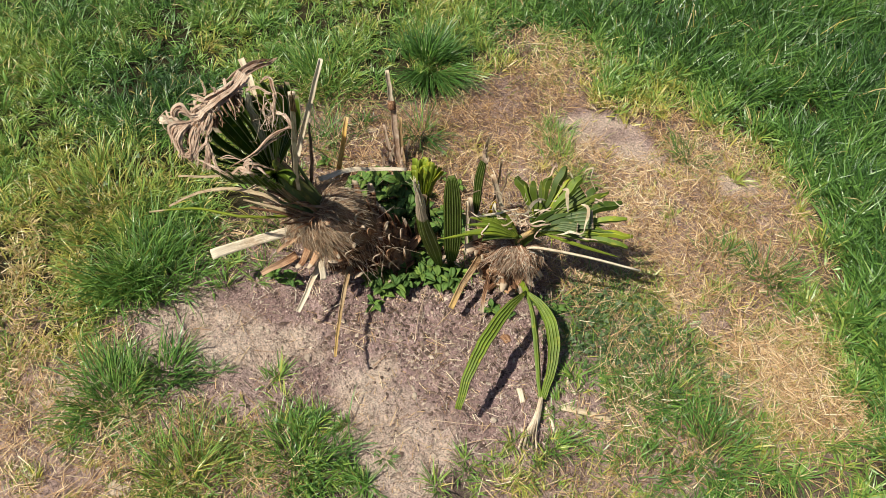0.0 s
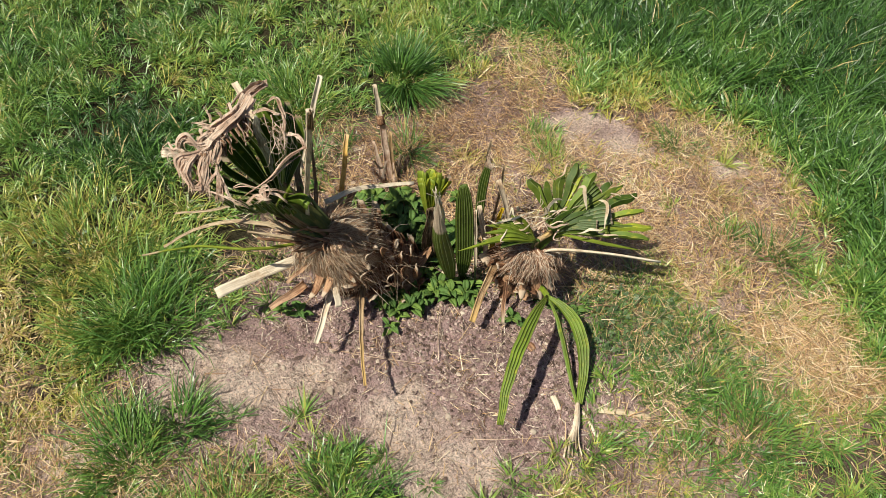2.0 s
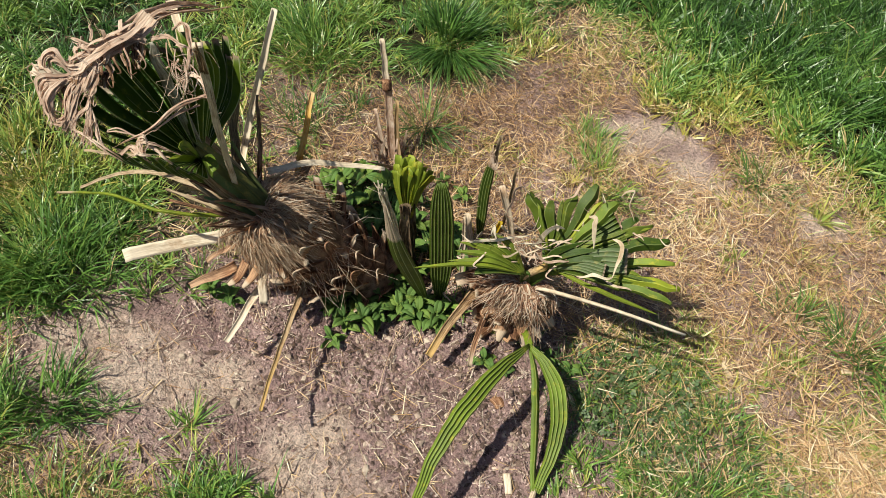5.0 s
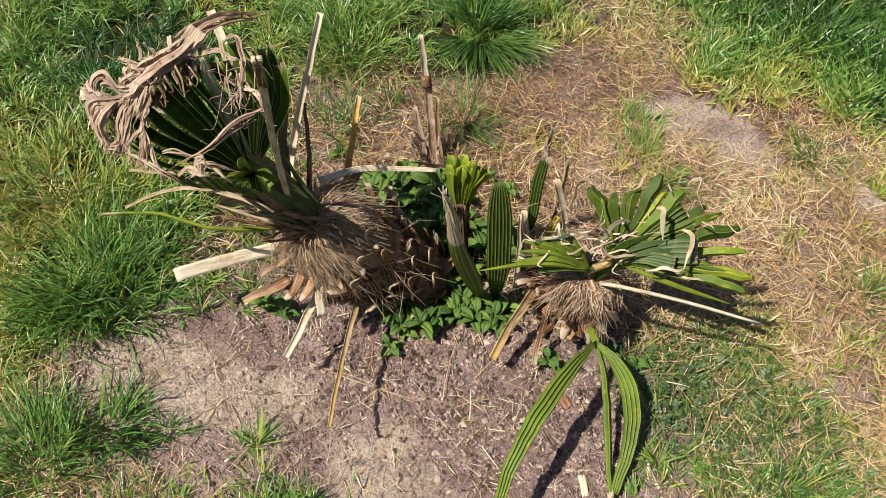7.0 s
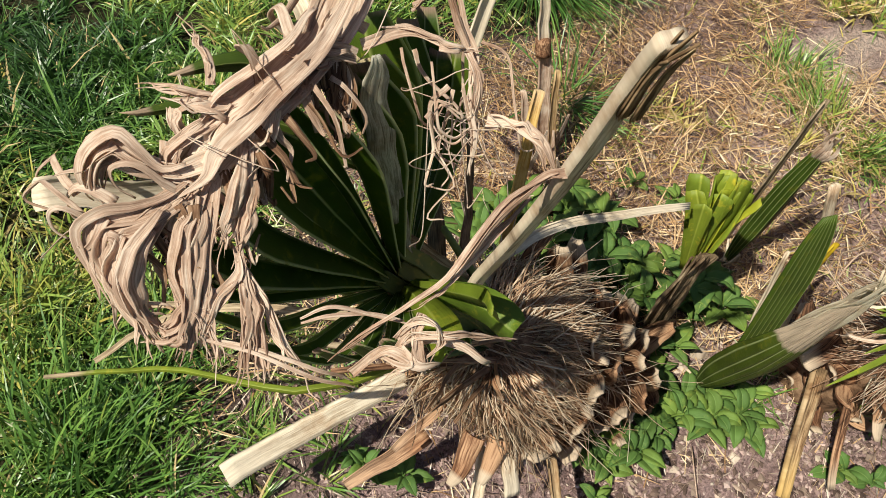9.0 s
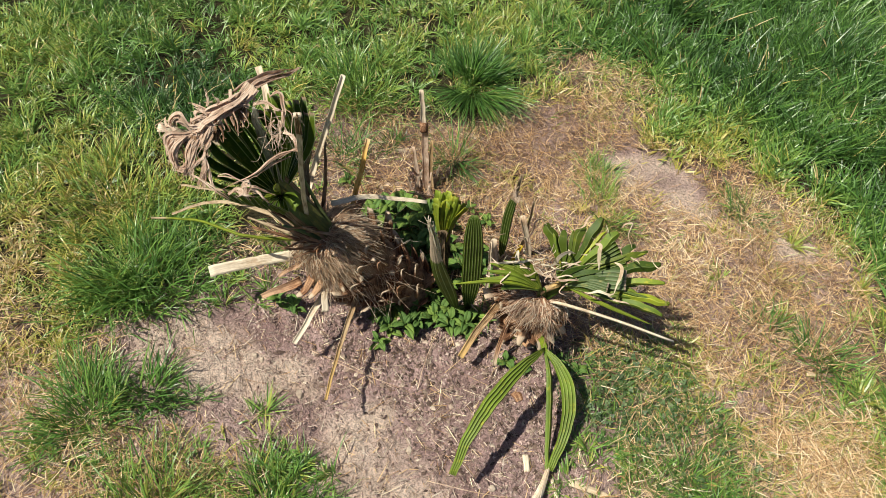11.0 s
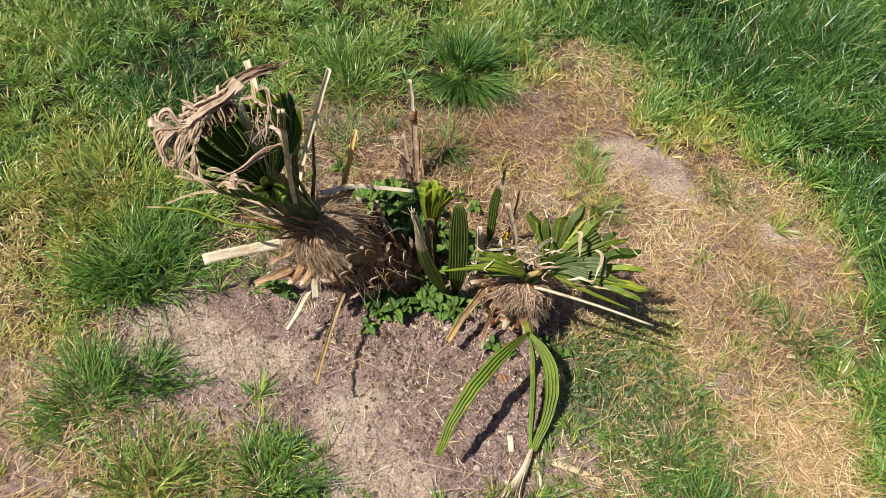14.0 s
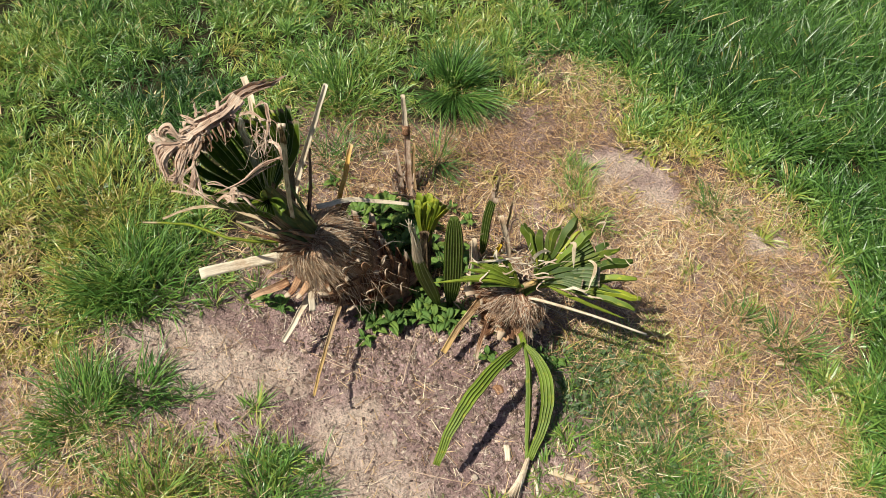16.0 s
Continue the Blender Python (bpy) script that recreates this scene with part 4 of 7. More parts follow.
def build_left_palm():
    base, crown = Vector((0.012, 1.075, -0.02)), Vector((-0.157, 1.012, 0.225))
    axis = (crown - base).normalized()
    palm = thing("palm_stump", "leaning shaggy palm stump with cut leaf bases and one withered fan", "palm", (0.012, 1.075, 0.0))
    g = Geo()
    trunk_core(g, base, crown, 0.060, 0.056, 3)
    trunk = part("trunk", g, CORE_M, palm, "dark fibrous leaning trunk")
    g = Geo()
    fibre_mat(g, crown - axis * 0.012, axis, 210, 16, 0.067, 0.086, 5, 0.012, 0.00064, 1.0)
    fibre_mat(g, crown - axis * 0.004, axis, 60, 7, 0.082, 0.05, 51, 0.01, 0.0006, 1.3)
    fibre_mat(g, base.lerp(crown, 0.55), axis, 40, 8, 0.074, 0.05, 6, 0.02, 0.0006, 2.0)
    part("fibre_mat", g, FIBRE_M, palm, "coarse brown hair-like trunk fibre", kind="stuff")
    # old leaf bases round the trunk
    e1 = axis.orthogonal().normalized()
    e2 = axis.cross(e1)
    rnd = random.Random(12)
    for k in range(58):
        a = k * 2.39996
        t = 0.02 + 0.66 * k / 58
        rad = e1 * math.cos(a) + e2 * math.sin(a)
        c = base.lerp(crown, t)
        root = c + rad * 0.046
        tip = c + rad * (0.078 + 0.020 * rnd.random()) + axis * (0.030 + 0.045 * rnd.random()) + Vector((rnd.gauss(0, 0.007), rnd.gauss(0, 0.007), rnd.gauss(0, 0.005)))
        if tip.z < 0.015:
            continue
        boot(palm, root, tip, 0.0105 + 0.005 * rnd.random(), axis, base, pale=(0.70, 0.84, 2.0)[k % 3])
    for root, tip, half in (((-0.105, 0.985, 0.185), (-0.077, 0.957, 0.178), 0.010), ((-0.12, 0.965, 0.18), (-0.104, 0.937, 0.168), 0.009),
                            ((-0.035, 1.06, 0.12), (-0.008, 1.047, 0.099), 0.012), ((-0.15, 0.95, 0.165), (-0.165, 0.925, 0.145), 0.011),
                            ((-0.17, 0.955, 0.165), (-0.190, 0.930, 0.140), 0.012), ((-0.05, 1.03, 0.15), (-0.024, 1.01, 0.135), 0.010), ((-0.092, 1.003, 0.205), (-0.058, 0.992, 0.198), 0.009)):
        boot(palm, root, Vector(tip).lerp(Vector(root), -0.15), half * 0.62, axis, base, "leaf base with a pale cut end", 0.74)
    # long cut leaf stalks
    stalks = [
        ([(-0.205, 1.03, 0.13), (-0.29, 0.995, 0.130), (-0.372, 0.960, 0.125)], taper(0.0095, 0.0108), PALE_M, "bleached flat cut leaf stalk", SLAB, 0.005),
        ([(-0.145, 0.965, 0.16), (-0.140, 0.935, 0.145), (-0.137, 0.915, 0.112)], taper(0.0062, 0.0065), PALE_M, "bleached cut leaf stalk", SLAB, 0.004),
        ([(-0.150, 0.965, 0.10), (-0.167, 0.915, 0.090), (-0.186, 0.858, 0.077)], taper(0.0065, 0.0045), PALE_M, "pale torn leaf stalk over the soil", CHANNEL, 0.004),
        ([(-0.085, 0.985, 0.085), (-0.093, 0.91, 0.088), (-0.099, 0.845, 0.092), (-0.099, 0.739, 0.108)], taper(0.0055, 0.0024), TAN_M, "thin brown stalk with an orange end", CHANNEL, 0.003),
        ([(-0.135, 1.075, 0.10), (-0.118, 1.11, 0.21), (-0.108, 1.14, 0.275), (-0.098, 1.166, 0.336)], taper(0.0055, 0.0042), ORANGE_M, "upright orange cut leaf stalk", CHANNEL, 0.004),
        ([(-0.185, 1.02, 0.22), (-0.182, 0.995, 0.34), (-0.172, 0.962, 0.46), (-0.163, 0.935, 0.585), (-0.161, 0.928, 0.612)],
         lambda t: 0.0036 + 0.0008 * t + (0.0016 * max(0, (t - 0.74) / 0.26)), TAWNY_M, "dry tan stalk with a torn end", SLAB, 0.006),
        ([(-0.20, 1.05, 0.20), (-0.205, 1.12, 0.24), (-0.175, 1.145, 0.36), (-0.143, 1.163, 0.486)], taper(0.0065, 0.0045), PALE_M, "tall slender dry leaf stalk", CHANNEL, 0.003),
        ([(-0.15, 1.06, 0.262), (-0.09, 1.082, 0.270), (-0.03, 1.088, 0.270), (0.027, 1.091, 0.267)], taper(0.0055, 0.003), PALE_M, "flat grey and cream dead leaf blade", CURL, 0.002),
    ]
    for pts, w, mat, label, prof, th in stalks:
        g = Geo()
        ribbon(g, pts, w, (0.15, -0.75, 0.6), prof, th, (lambda t: max(0, (t - 0.85) * 5)) if mat == ORANGE_M else (lambda t: min(1, max(0, (t - 0.55) * 3))), 14, wob=0.002)
        part("leaf_stalk", g, mat, palm, label)
    torn = Geo()
    for k in range(7):
        s = Vector((-0.1625, 0.932, 0.597)) + jitter(0.0022)
        ribbon(torn, [s - Vector((0.001, -0.006, 0.03)), s, s + Vector((random.gauss(0.002, 0.004), random.gauss(-0.004, 0.004), random.uniform(0.008, 0.026)))], taper(0.0024, 0.0004), (0.2, -1, 0.2), CURL, 0.0008, n=8, twist=random.uniform(-0.8, 0.8))
    part("torn_end", torn, TAN_M, palm, "splintered stalk end", kind="stuff")
    # fresher leaf stalks that bunch out of the crown
    hub = Vector((-0.228, 1.012, 0.325))
    ends = [(-0.215, 0.965, 0.300), (-0.240, 0.985, 0.310), (-0.262, 1.010, 0.290), (-0.250, 1.045, 0.285), (-0.225, 1.065, 0.300), (-0.280, 0.985, 0.255),
            (-0.300, 1.020, 0.235), (-0.285, 1.050, 0.215), (-0.195, 1.050, 0.330)]
    for k, e in enumerate(ends):
        g = Geo()
        s = crown - axis * 0.05 + jitter(0.012)
        e = Vector(e)
        ribbon(g, [s, s.lerp(e, 0.5) + axis * 0.012, e], taper(0.0055 if k % 2 == 0 else 0.0038, 0.0018), (e - s).cross(Vector((0.2, 1, 0.1))), CHANNEL, 0.003,
               (lambda t: 0.0) if k % 3 else (lambda t: 0.1), 8, ribs=0)
        part("leaf_stalk", g, SAGE_M if k % 4 == 0 else (GREY_M if k % 2 == 0 else BOOT_M), palm, "dull green leaf stalk" if k % 4 == 0 else "")
    for k in range(13):
        g = Geo()
        a = 2 * math.pi * k / 13
        ring = Vector((math.cos(a), 0.55 * math.sin(a), 0.45 * math.sin(a)))
        s = crown - axis * 0.03 + ring * 0.016
        e = hub + ring * rnd.uniform(0.016, 0.030) + (hub - crown).normalized() * rnd.uniform(0.0, 0.07)
        ribbon(g, [s, s.lerp(e, 0.5) + ring * 0.006, e], taper(rnd.uniform(0.0065, 0.0095), rnd.uniform(0.004, 0.007)), ring + Vector((0, -0.6, 0.5)), CHANNEL, 0.0022, lambda t, q=rnd.uniform(0.0, 0.25): q, 10, twist=rnd.uniform(-0.4, 0.4), ribs=0, wob=0.002)
        part("leaf_stalk", g, (OLIVE_M, OLIVE_M, TAN_M, SAGE_M)[k % 4], palm, "broad dull olive leaf stalk")
    for k in range(26):
        g = Geo()
        s = crown - axis * 0.03 + jitter(0.014)
        e = crown + axis * rnd.uniform(0.02, 0.055) + Vector((rnd.gauss(-0.03, 0.028), rnd.gauss(-0.01, 0.028), rnd.gauss(0.0, 0.012)))
        ribbon(g, [s, s.lerp(e, 0.5) + jitter(0.004), e], taper(rnd.uniform(0.003, 0.006), 0.0012), (e - s).cross(Vector((0.3, 1, 0.2))), RIDGE, 0.0008, lambda t: max(0, (t - 0.85) * 4), 10, twist=rnd.uniform(-0.7, 0.7), wob=0.003)
        part("dead_sheath", g, (BOOT_M, RUST_M)[k % 2], palm)
    # the cupped fan
    fan = part("fan_leaf", ribbon(Geo(), [crown, crown.lerp(hub, 0.5) + Vector((-0.008, 0, 0.012)), hub], taper(0.012, 0.010), (0, -1, 0.4), CHANNEL, 0.005, lambda t: 0.1, 8, ribs=0),
               FAN_M, palm, "large cupped fan leaf, green inside with withered tan tips")
    rim = [(-0.200, 0.925, 0.395), (-0.232, 0.912, 0.430), (-0.272, 0.905, 0.452), (-0.325, 0.902, 0.462), (-0.366, 0.938, 0.505), (-0.328, 0.966, 0.545),
           (-0.284, 0.986, 0.555), (-0.256, 1.045, 0.532), (-0.240, 1.110, 0.492), (-0.205, 1.128, 0.470), (-0.180, 1.100, 0.450)]
    steps = 27
    edge = smooth_path(rim, steps)
    centre = Vector((-0.290, 0.985, 0.490))
    for i in range(steps):
        a, b = edge[i], edge[i + 1]
        tip = (a + b) / 2
        half = ((a - b).length * 0.70 + 0.0022) * (0.36 if i < 11 else 1.02)
        out = (tip - centre).normalized()
        mid = hub.lerp(tip, 0.55) + out * 0.022
        full = random.uniform(0.84, 0.92) if 8 < i < 20 else random.uniform(0.86, 1.0)
        g = Geo()
        ribbon(g, [hub, hub.lerp(mid, 0.5), mid, hub.lerp(tip, full)], lambda t, h=half: (0.0025 + (h - 0.0025) * min(1, t * 1.15) ** 0.9) * (1 if t < 0.8 else 1 - 2.6 * (t - 0.8)), centre - mid, VANE, 0.0009,
               lambda t, i=i: max(0.0, (t - 0.86) * 4.2), 12, wob=0.001, ribs=1.0)
        # leaflets 19 to 22: brighter green paints in sunlight coming through them
        part("leaflet", g, BRIGHT_M if 19 <= i <= 22 else FAN_M, fan)
    g = Geo()
    ribbon(g, [hub + Vector((0.004, 0.005, -0.02)), (-0.238, 1.01, 0.42), (-0.248, 1.004, 0.50), (-0.251, 1.000, 0.543)], lambda t: (0.010 - 0.0045 * t) * (1 if t < 0.88 else 1 - 5.5 * (t - 0.88)), (0.1, -1, 0.4), RIDGE, 0.0012, lambda t: 0.0, 24, wob=0.003)
    part("dead_leaflet", g, ASH_M, fan, "grey weathered leaflet standing in the cup")
    for pts, w in (([hub, (-0.192, 0.958, 0.388), (-0.176, 0.935, 0.394)], 0.011), ([hub, (-0.222, 0.938, 0.41), (-0.222, 0.908, 0.432)], 0.010), ([hub, (-0.204, 0.935, 0.440), (-0.203, 0.912, 0.462)], 0.006)):
        g = Geo()
        ribbon(g, pts, lambda t, w=w: w * (0.3 + 0.7 * math.sin(min(1, t / 0.7) * math.pi / 2)) * (1 if t < 0.9 else 1 - 2.5 * (t - 0.9)), (0, -0.6, 0.8), FOLD, 0.0009, lambda t: max(0, (t - 0.94) * 6), 12, ribs=0.35)
        part("leaflet", g, BRIGHT_M, fan, "short bright green leaflet")
    # withered strips: a band folded along the rim that splits into curls and tassels
    rnd = random.Random(21)

    def paper(name, points, w0, w1, folds, cup, twist, tongues, seed, mat=HUSK_M, label=""):
        """A crumpled papery strip of half width w0 to w1 with uneven lengthwise folds, its end split into tongues."""
        own = random.Random(seed)
        n, k = 34, 2 * folds + 1
        core = smooth_path(points, n)
        g, side, q = Geo(), None, own.uniform(0, 90)
        depth = [(0.075 if j % 2 else -0.05) * own.uniform(0.1, 1.6) for j in range(k)]
        run = own.uniform(0, 9)
        rows = []
        for i, c in enumerate(core):
            t = i / n
            tan = (core[min(i + 1, n)] - core[max(i - 1, 0)]).normalized()
            if side is None:
                side = tan.cross(Vector((0.0, -0.57, 0.82))).normalized()
            side = (side - tan * side.dot(tan)).normalized()
            up = side.cross(tan).normalized()
            a = 0.7 * twist * t + 0.25 * noise.noise(Vector((t * 3.0, q, 1.0)))
            sd, u = side * math.cos(a) + up * math.sin(a), up * math.cos(a) - side * math.sin(a)
            w = {"withered_band": 1.0, "withered_tassel": 0.92}.get(name, 0.72) * (w0 + (w1 - w0) * t) * (1 + 0.35 * noise.noise(Vector((t * 3.0, q, 7.0)))) * (1 if t < 0.6 or name == "withered_band" else 1 - (1.4 if tongues > 2 else 2.2) * (t - 0.6))
            run += (c - core[max(i - 1, 0)]).length
            for layer in (0, 1):
                for j in range(k):
                    v = -1 + 2 * j / (k - 1)
                    h = depth[j] * (1 + 0.9 * noise.noise(Vector((t * 4.0, j * 0.7, q)))) + cup * v * v + 0.22 * noise.noise(Vector((t * 5.0, v * 2.2, q + 3)))
                    shift = 0.10 * noise.noise(Vector((t * 6.0, j * 0.5, q + 9)))
                    g.v.append(tuple(c + sd * ((v + shift) * w) + u * (h * w - layer * 0.0005)))
                    g.rib.append(0.0)
                    g.dry.append(0.0)
                    g.across.append(run * 0.02 + q + v * w1)
                    g.along.append(run)
            rows.append((c, sd, u, w, tan))
        row = 2 * k
        for i in range(n):
            b0, b1 = i * row, (i + 1) * row
            for j in range(k - 1):
                g.f.append((b0 + j, b0 + j + 1, b1 + j + 1, b1 + j))
                g.f.append((b0 + k + j + 1, b0 + k + j, b1 + k + j, b1 + k + j + 1))
            g.f.append((b0 + k, b0, b1, b1 + k))
            g.f.append((b0 + k - 1, b0 + row - 1, b1 + row - 1, b1 + k - 1))
        # thin shreds that have split off along it
        for m in range(3 if name in ("withered_curl", "withered_tassel", "withered_flap") else 2):
            wide = own.uniform(0.25, 0.45) * max(w0, w1)
            o, lift, i0 = own.uniform(-1.2, 1.2), own.uniform(0.2, 1.0), own.randint(0, 8)
            track = []
            for i in range(i0, n + 1, 4):
                c, sd, u, w, tan = rows[i]
                track.append(c + sd * (o * w * (0.6 + 0.9 * i / n)) + u * (lift * w) + Vector((own.gauss(0, 0.0007), own.gauss(0, 0.0007), own.gauss(0, 0.0007))))
            track.append(track[-1] + tan * own.uniform(0.002, 0.010) + u * own.uniform(-0.006, 0.006))
            ribbon(g, track, lambda t, q=wide: q * (0.35 + 0.65 * math.sin(math.pi * min(1, t * 1.1))) * (1 if t < 0.7 else 1 - 3.1 * (t - 0.7)), rows[i0][2], SCALE, 0.0005, n=26, twist=own.uniform(-2.2, 2.2), wob=0.002)
        split = tongues + tongues // 2
        for m in range(split):
            c, sd, u, w, tan = rows[own.randint(n - 16, n - 3)]
            o = (m + 0.5) / split * 2 - 1
            s0, ln = c + sd * (o * w * 0.9), own.uniform(0.007, 0.019)
            bend = Vector((own.gauss(0, 0.25), own.gauss(0, 0.25), own.gauss(0, 0.25)))
            d = (tan + sd * (o * 0.35) + bend).normalized()
            ribbon(g, [s0 - tan * 0.006, s0 + tan * ln * 0.4 + u * 0.0012, s0 + d * ln, s0 + d * ln * 1.3 + u * own.uniform(-0.006, 0.006)], taper(w / split * 1.7, w / split * 0.12), u, SCALE, 0.0005, n=10, twist=own.uniform(-1.8, 1.8), wob=0.002)
        part(name, g, mat, fan, label)

    band = [(-0.251, 1.32, 0.355), (-0.246, 1.22, 0.425), (-0.240, 1.13, 0.494), (-0.258, 1.05, 0.538), (-0.285, 0.993, 0.549), (-0.303, 0.979, 0.540), (-0.320, 0.967, 0.529),
            (-0.334, 0.959, 0.520), (-0.352, 0.952, 0.514), (-0.368, 0.948, 0.510), (-0.376, 0.941, 0.502)]
    paper("withered_band", [(-0.251, 1.28, 0.385), (-0.246, 1.20, 0.440), (-0.243, 1.12, 0.500), (-0.256, 1.06, 0.536), (-0.278, 1.005, 0.546)], 0.0050, 0.0105, 8, 0.3, 0.2, 0, 299, label="rolled grey dead leaf running into the rim")
    paper("withered_band", [(-0.258, 1.033, 0.556), (-0.271, 1.012, 0.546), (-0.285, 0.993, 0.543), (-0.301, 0.981, 0.537), (-0.316, 0.972, 0.527), (-0.329, 0.963, 0.520), (-0.341, 0.956, 0.516)], 0.0115, 0.0085, 12, 0.20, 0.2, 0, 300, label="broad papery dead leaf folded along the rim")
    paper("withered_band", [(-0.265, 1.033, 0.544), (-0.283, 0.999, 0.549), (-0.302, 0.984, 0.544), (-0.317, 0.976, 0.536), (-0.327, 0.964, 0.526)], 0.0065, 0.0050, 8, 0.30, -0.4, 2, 301, label="papery dead leaf strip")
    paper("withered_curl", [(-0.322, 0.964, 0.526), (-0.336, 0.960, 0.525), (-0.348, 0.962, 0.530), (-0.357, 0.966, 0.536), (-0.364, 0.964, 0.534), (-0.368, 0.960, 0.526), (-0.368, 0.958, 0.516), (-0.358, 0.954, 0.509)], 0.0060, 0.0050, 8, 0.35, -0.3, 2, 302)
    paper("withered_curl", [(-0.329, 0.959, 0.520), (-0.345, 0.962, 0.524), (-0.356, 0.966, 0.530), (-0.363, 0.965, 0.527), (-0.366, 0.961, 0.519)], 0.0045, 0.0040, 6, 0.40, 0.5, 2, 303)
    paper("withered_curl", [(-0.330, 0.959, 0.518), (-0.343, 0.951, 0.514), (-0.356, 0.946, 0.512), (-0.366, 0.945, 0.513), (-0.370, 0.941, 0.507), (-0.370, 0.935, 0.499), (-0.365, 0.926, 0.489)], 0.0065, 0.0085, 9, 0.30, 0.3, 3, 304)
    paper("withered_tassel", [(-0.336, 0.954, 0.517), (-0.349, 0.944, 0.510), (-0.359, 0.932, 0.501), (-0.359, 0.920, 0.489), (-0.353, 0.913, 0.478)], 0.0040, 0.0100, 11, 0.25, 0.2, 5, 305, label="papery pleated dead leaf tassel")
    paper("withered_tassel", [(-0.348, 0.949, 0.511), (-0.361, 0.939, 0.504), (-0.364, 0.929, 0.494), (-0.358, 0.919, 0.482)], 0.0040, 0.0085, 9, 0.30, -0.2, 4, 306, label="papery pleated dead leaf tassel")
    paper("withered_tassel", [(-0.333, 0.932, 0.493), (-0.339, 0.918, 0.482), (-0.347, 0.911, 0.479), (-0.351, 0.918, 0.478)], 0.0020, 0.0045, 6, 0.40, 0.4, 2, 307)
    paper("withered_tassel", [(-0.320, 0.963, 0.521), (-0.325, 0.948, 0.510), (-0.330, 0.934, 0.498), (-0.334, 0.920, 0.484), (-0.341, 0.906, 0.471)], 0.0030, 0.0066, 9, 0.30, 0.2, 4, 308, label="papery pleated dead leaf tassel")
    paper("withered_tassel", [(-0.324, 0.954, 0.510), (-0.330, 0.934, 0.494), (-0.332, 0.920, 0.480), (-0.328, 0.905, 0.464)], 0.0020, 0.0042, 6, 0.40, -0.6, 3, 309)
    paper("withered_tassel", [(-0.316, 0.939, 0.497), (-0.316, 0.930, 0.492), (-0.325, 0.923, 0.485), (-0.332, 0.914, 0.477), (-0.335, 0.908, 0.470)], 0.0014, 0.0036, 5, 0.40, 0.7, 2, 310)
    paper("withered_tassel", [(-0.315, 0.939, 0.498), (-0.314, 0.925, 0.486), (-0.314, 0.914, 0.476), (-0.319, 0.899, 0.463)], 0.0020, 0.0048, 7, 0.30, 0.3, 4, 311, label="papery pleated dead leaf tassel")
    paper("withered_tassel", [(-0.314, 0.933, 0.492), (-0.311, 0.918, 0.477), (-0.310, 0.899, 0.459)], 0.0018, 0.0050, 7, 0.30, -0.3, 4, 312)
    paper("withered_tassel", [(-0.315, 0.935, 0.493), (-0.307, 0.922, 0.480), (-0.301, 0.909, 0.467), (-0.293, 0.898, 0.456)], 0.0014, 0.0030, 5, 0.40, 0.5, 2, 313)
    paper("withered_tassel", [(-0.330, 0.956, 0.515), (-0.338, 0.944, 0.505), (-0.340, 0.930, 0.491), (-0.337, 0.914, 0.474)], 0.0045, 0.0065, 8, 0.30, -0.4, 5, 341, label="papery pleated dead leaf tassel")
    paper("withered_flap", [(-0.305, 0.972, 0.531), (-0.310, 0.959, 0.521), (-0.317, 0.947, 0.511), (-0.321, 0.943, 0.503)], 0.0055, 0.0040, 7, 0.35, 0.8, 3, 314, label="crumpled papery flap")
    paper("withered_flap", [(-0.308, 0.973, 0.527), (-0.308, 0.957, 0.515), (-0.312, 0.944, 0.505), (-0.315, 0.938, 0.496)], 0.0050, 0.0045, 7, 0.40, -0.7, 2, 315, label="crumpled papery flap")
    paper("withered_flap", [(-0.295, 0.978, 0.539), (-0.299, 0.971, 0.532), (-0.306, 0.968, 0.528)], 0.0050, 0.0062, 6, 0.35, 0.4, 0, 316)
    paper("withered_curl", [(-0.302, 0.990, 0.542), (-0.313, 0.984, 0.541), (-0.325, 0.984, 0.545), (-0.334, 0.986, 0.547), (-0.344, 0.990, 0.545)], 0.0026, 0.0014, 5, 0.40, 0.9, 0, 317)
    paper("withered_curl", [(-0.307, 0.982, 0.540), (-0.319, 0.979, 0.541), (-0.327, 0.979, 0.543), (-0.329, 0.984, 0.544)], 0.0042, 0.0022, 6, 0.40, -0.6, 1, 318)
    paper("withered_curl", [(-0.317, 0.977, 0.536), (-0.328, 0.971, 0.535), (-0.337, 0.967, 0.530), (-0.339, 0.965, 0.524), (-0.335, 0.962, 0.519)], 0.0044, 0.0034, 6, 0.40, 0.6, 1, 319)
    paper("withered_curl", [(-0.334, 0.981, 0.539), (-0.334, 0.975, 0.537), (-0.331, 0.972, 0.530), (-0.338, 0.970, 0.526)], 0.0042, 0.0030, 6, 0.50, 0.9, 1, 320)
    paper("withered_curl", [(-0.319, 0.989, 0.543), (-0.319, 0.996, 0.549), (-0.322, 1.003, 0.552), (-0.325, 1.009, 0.553)], 0.0030, 0.0009, 5, 0.40, 0.6, 0, 321)
    paper("withered_flap", [(-0.252, 1.018, 0.542), (-0.263, 1.024, 0.545), (-0.270, 1.011, 0.550), (-0.275, 1.000, 0.547)], 0.0040, 0.0046, 6, 0.35, 0.4, 1, 322)
    paper("withered_flap", [(-0.258, 1.004, 0.540), (-0.268, 1.002, 0.546), (-0.277, 0.997, 0.548), (-0.281, 0.991, 0.543)], 0.0046, 0.0058, 6, 0.35, -0.3, 2, 323)
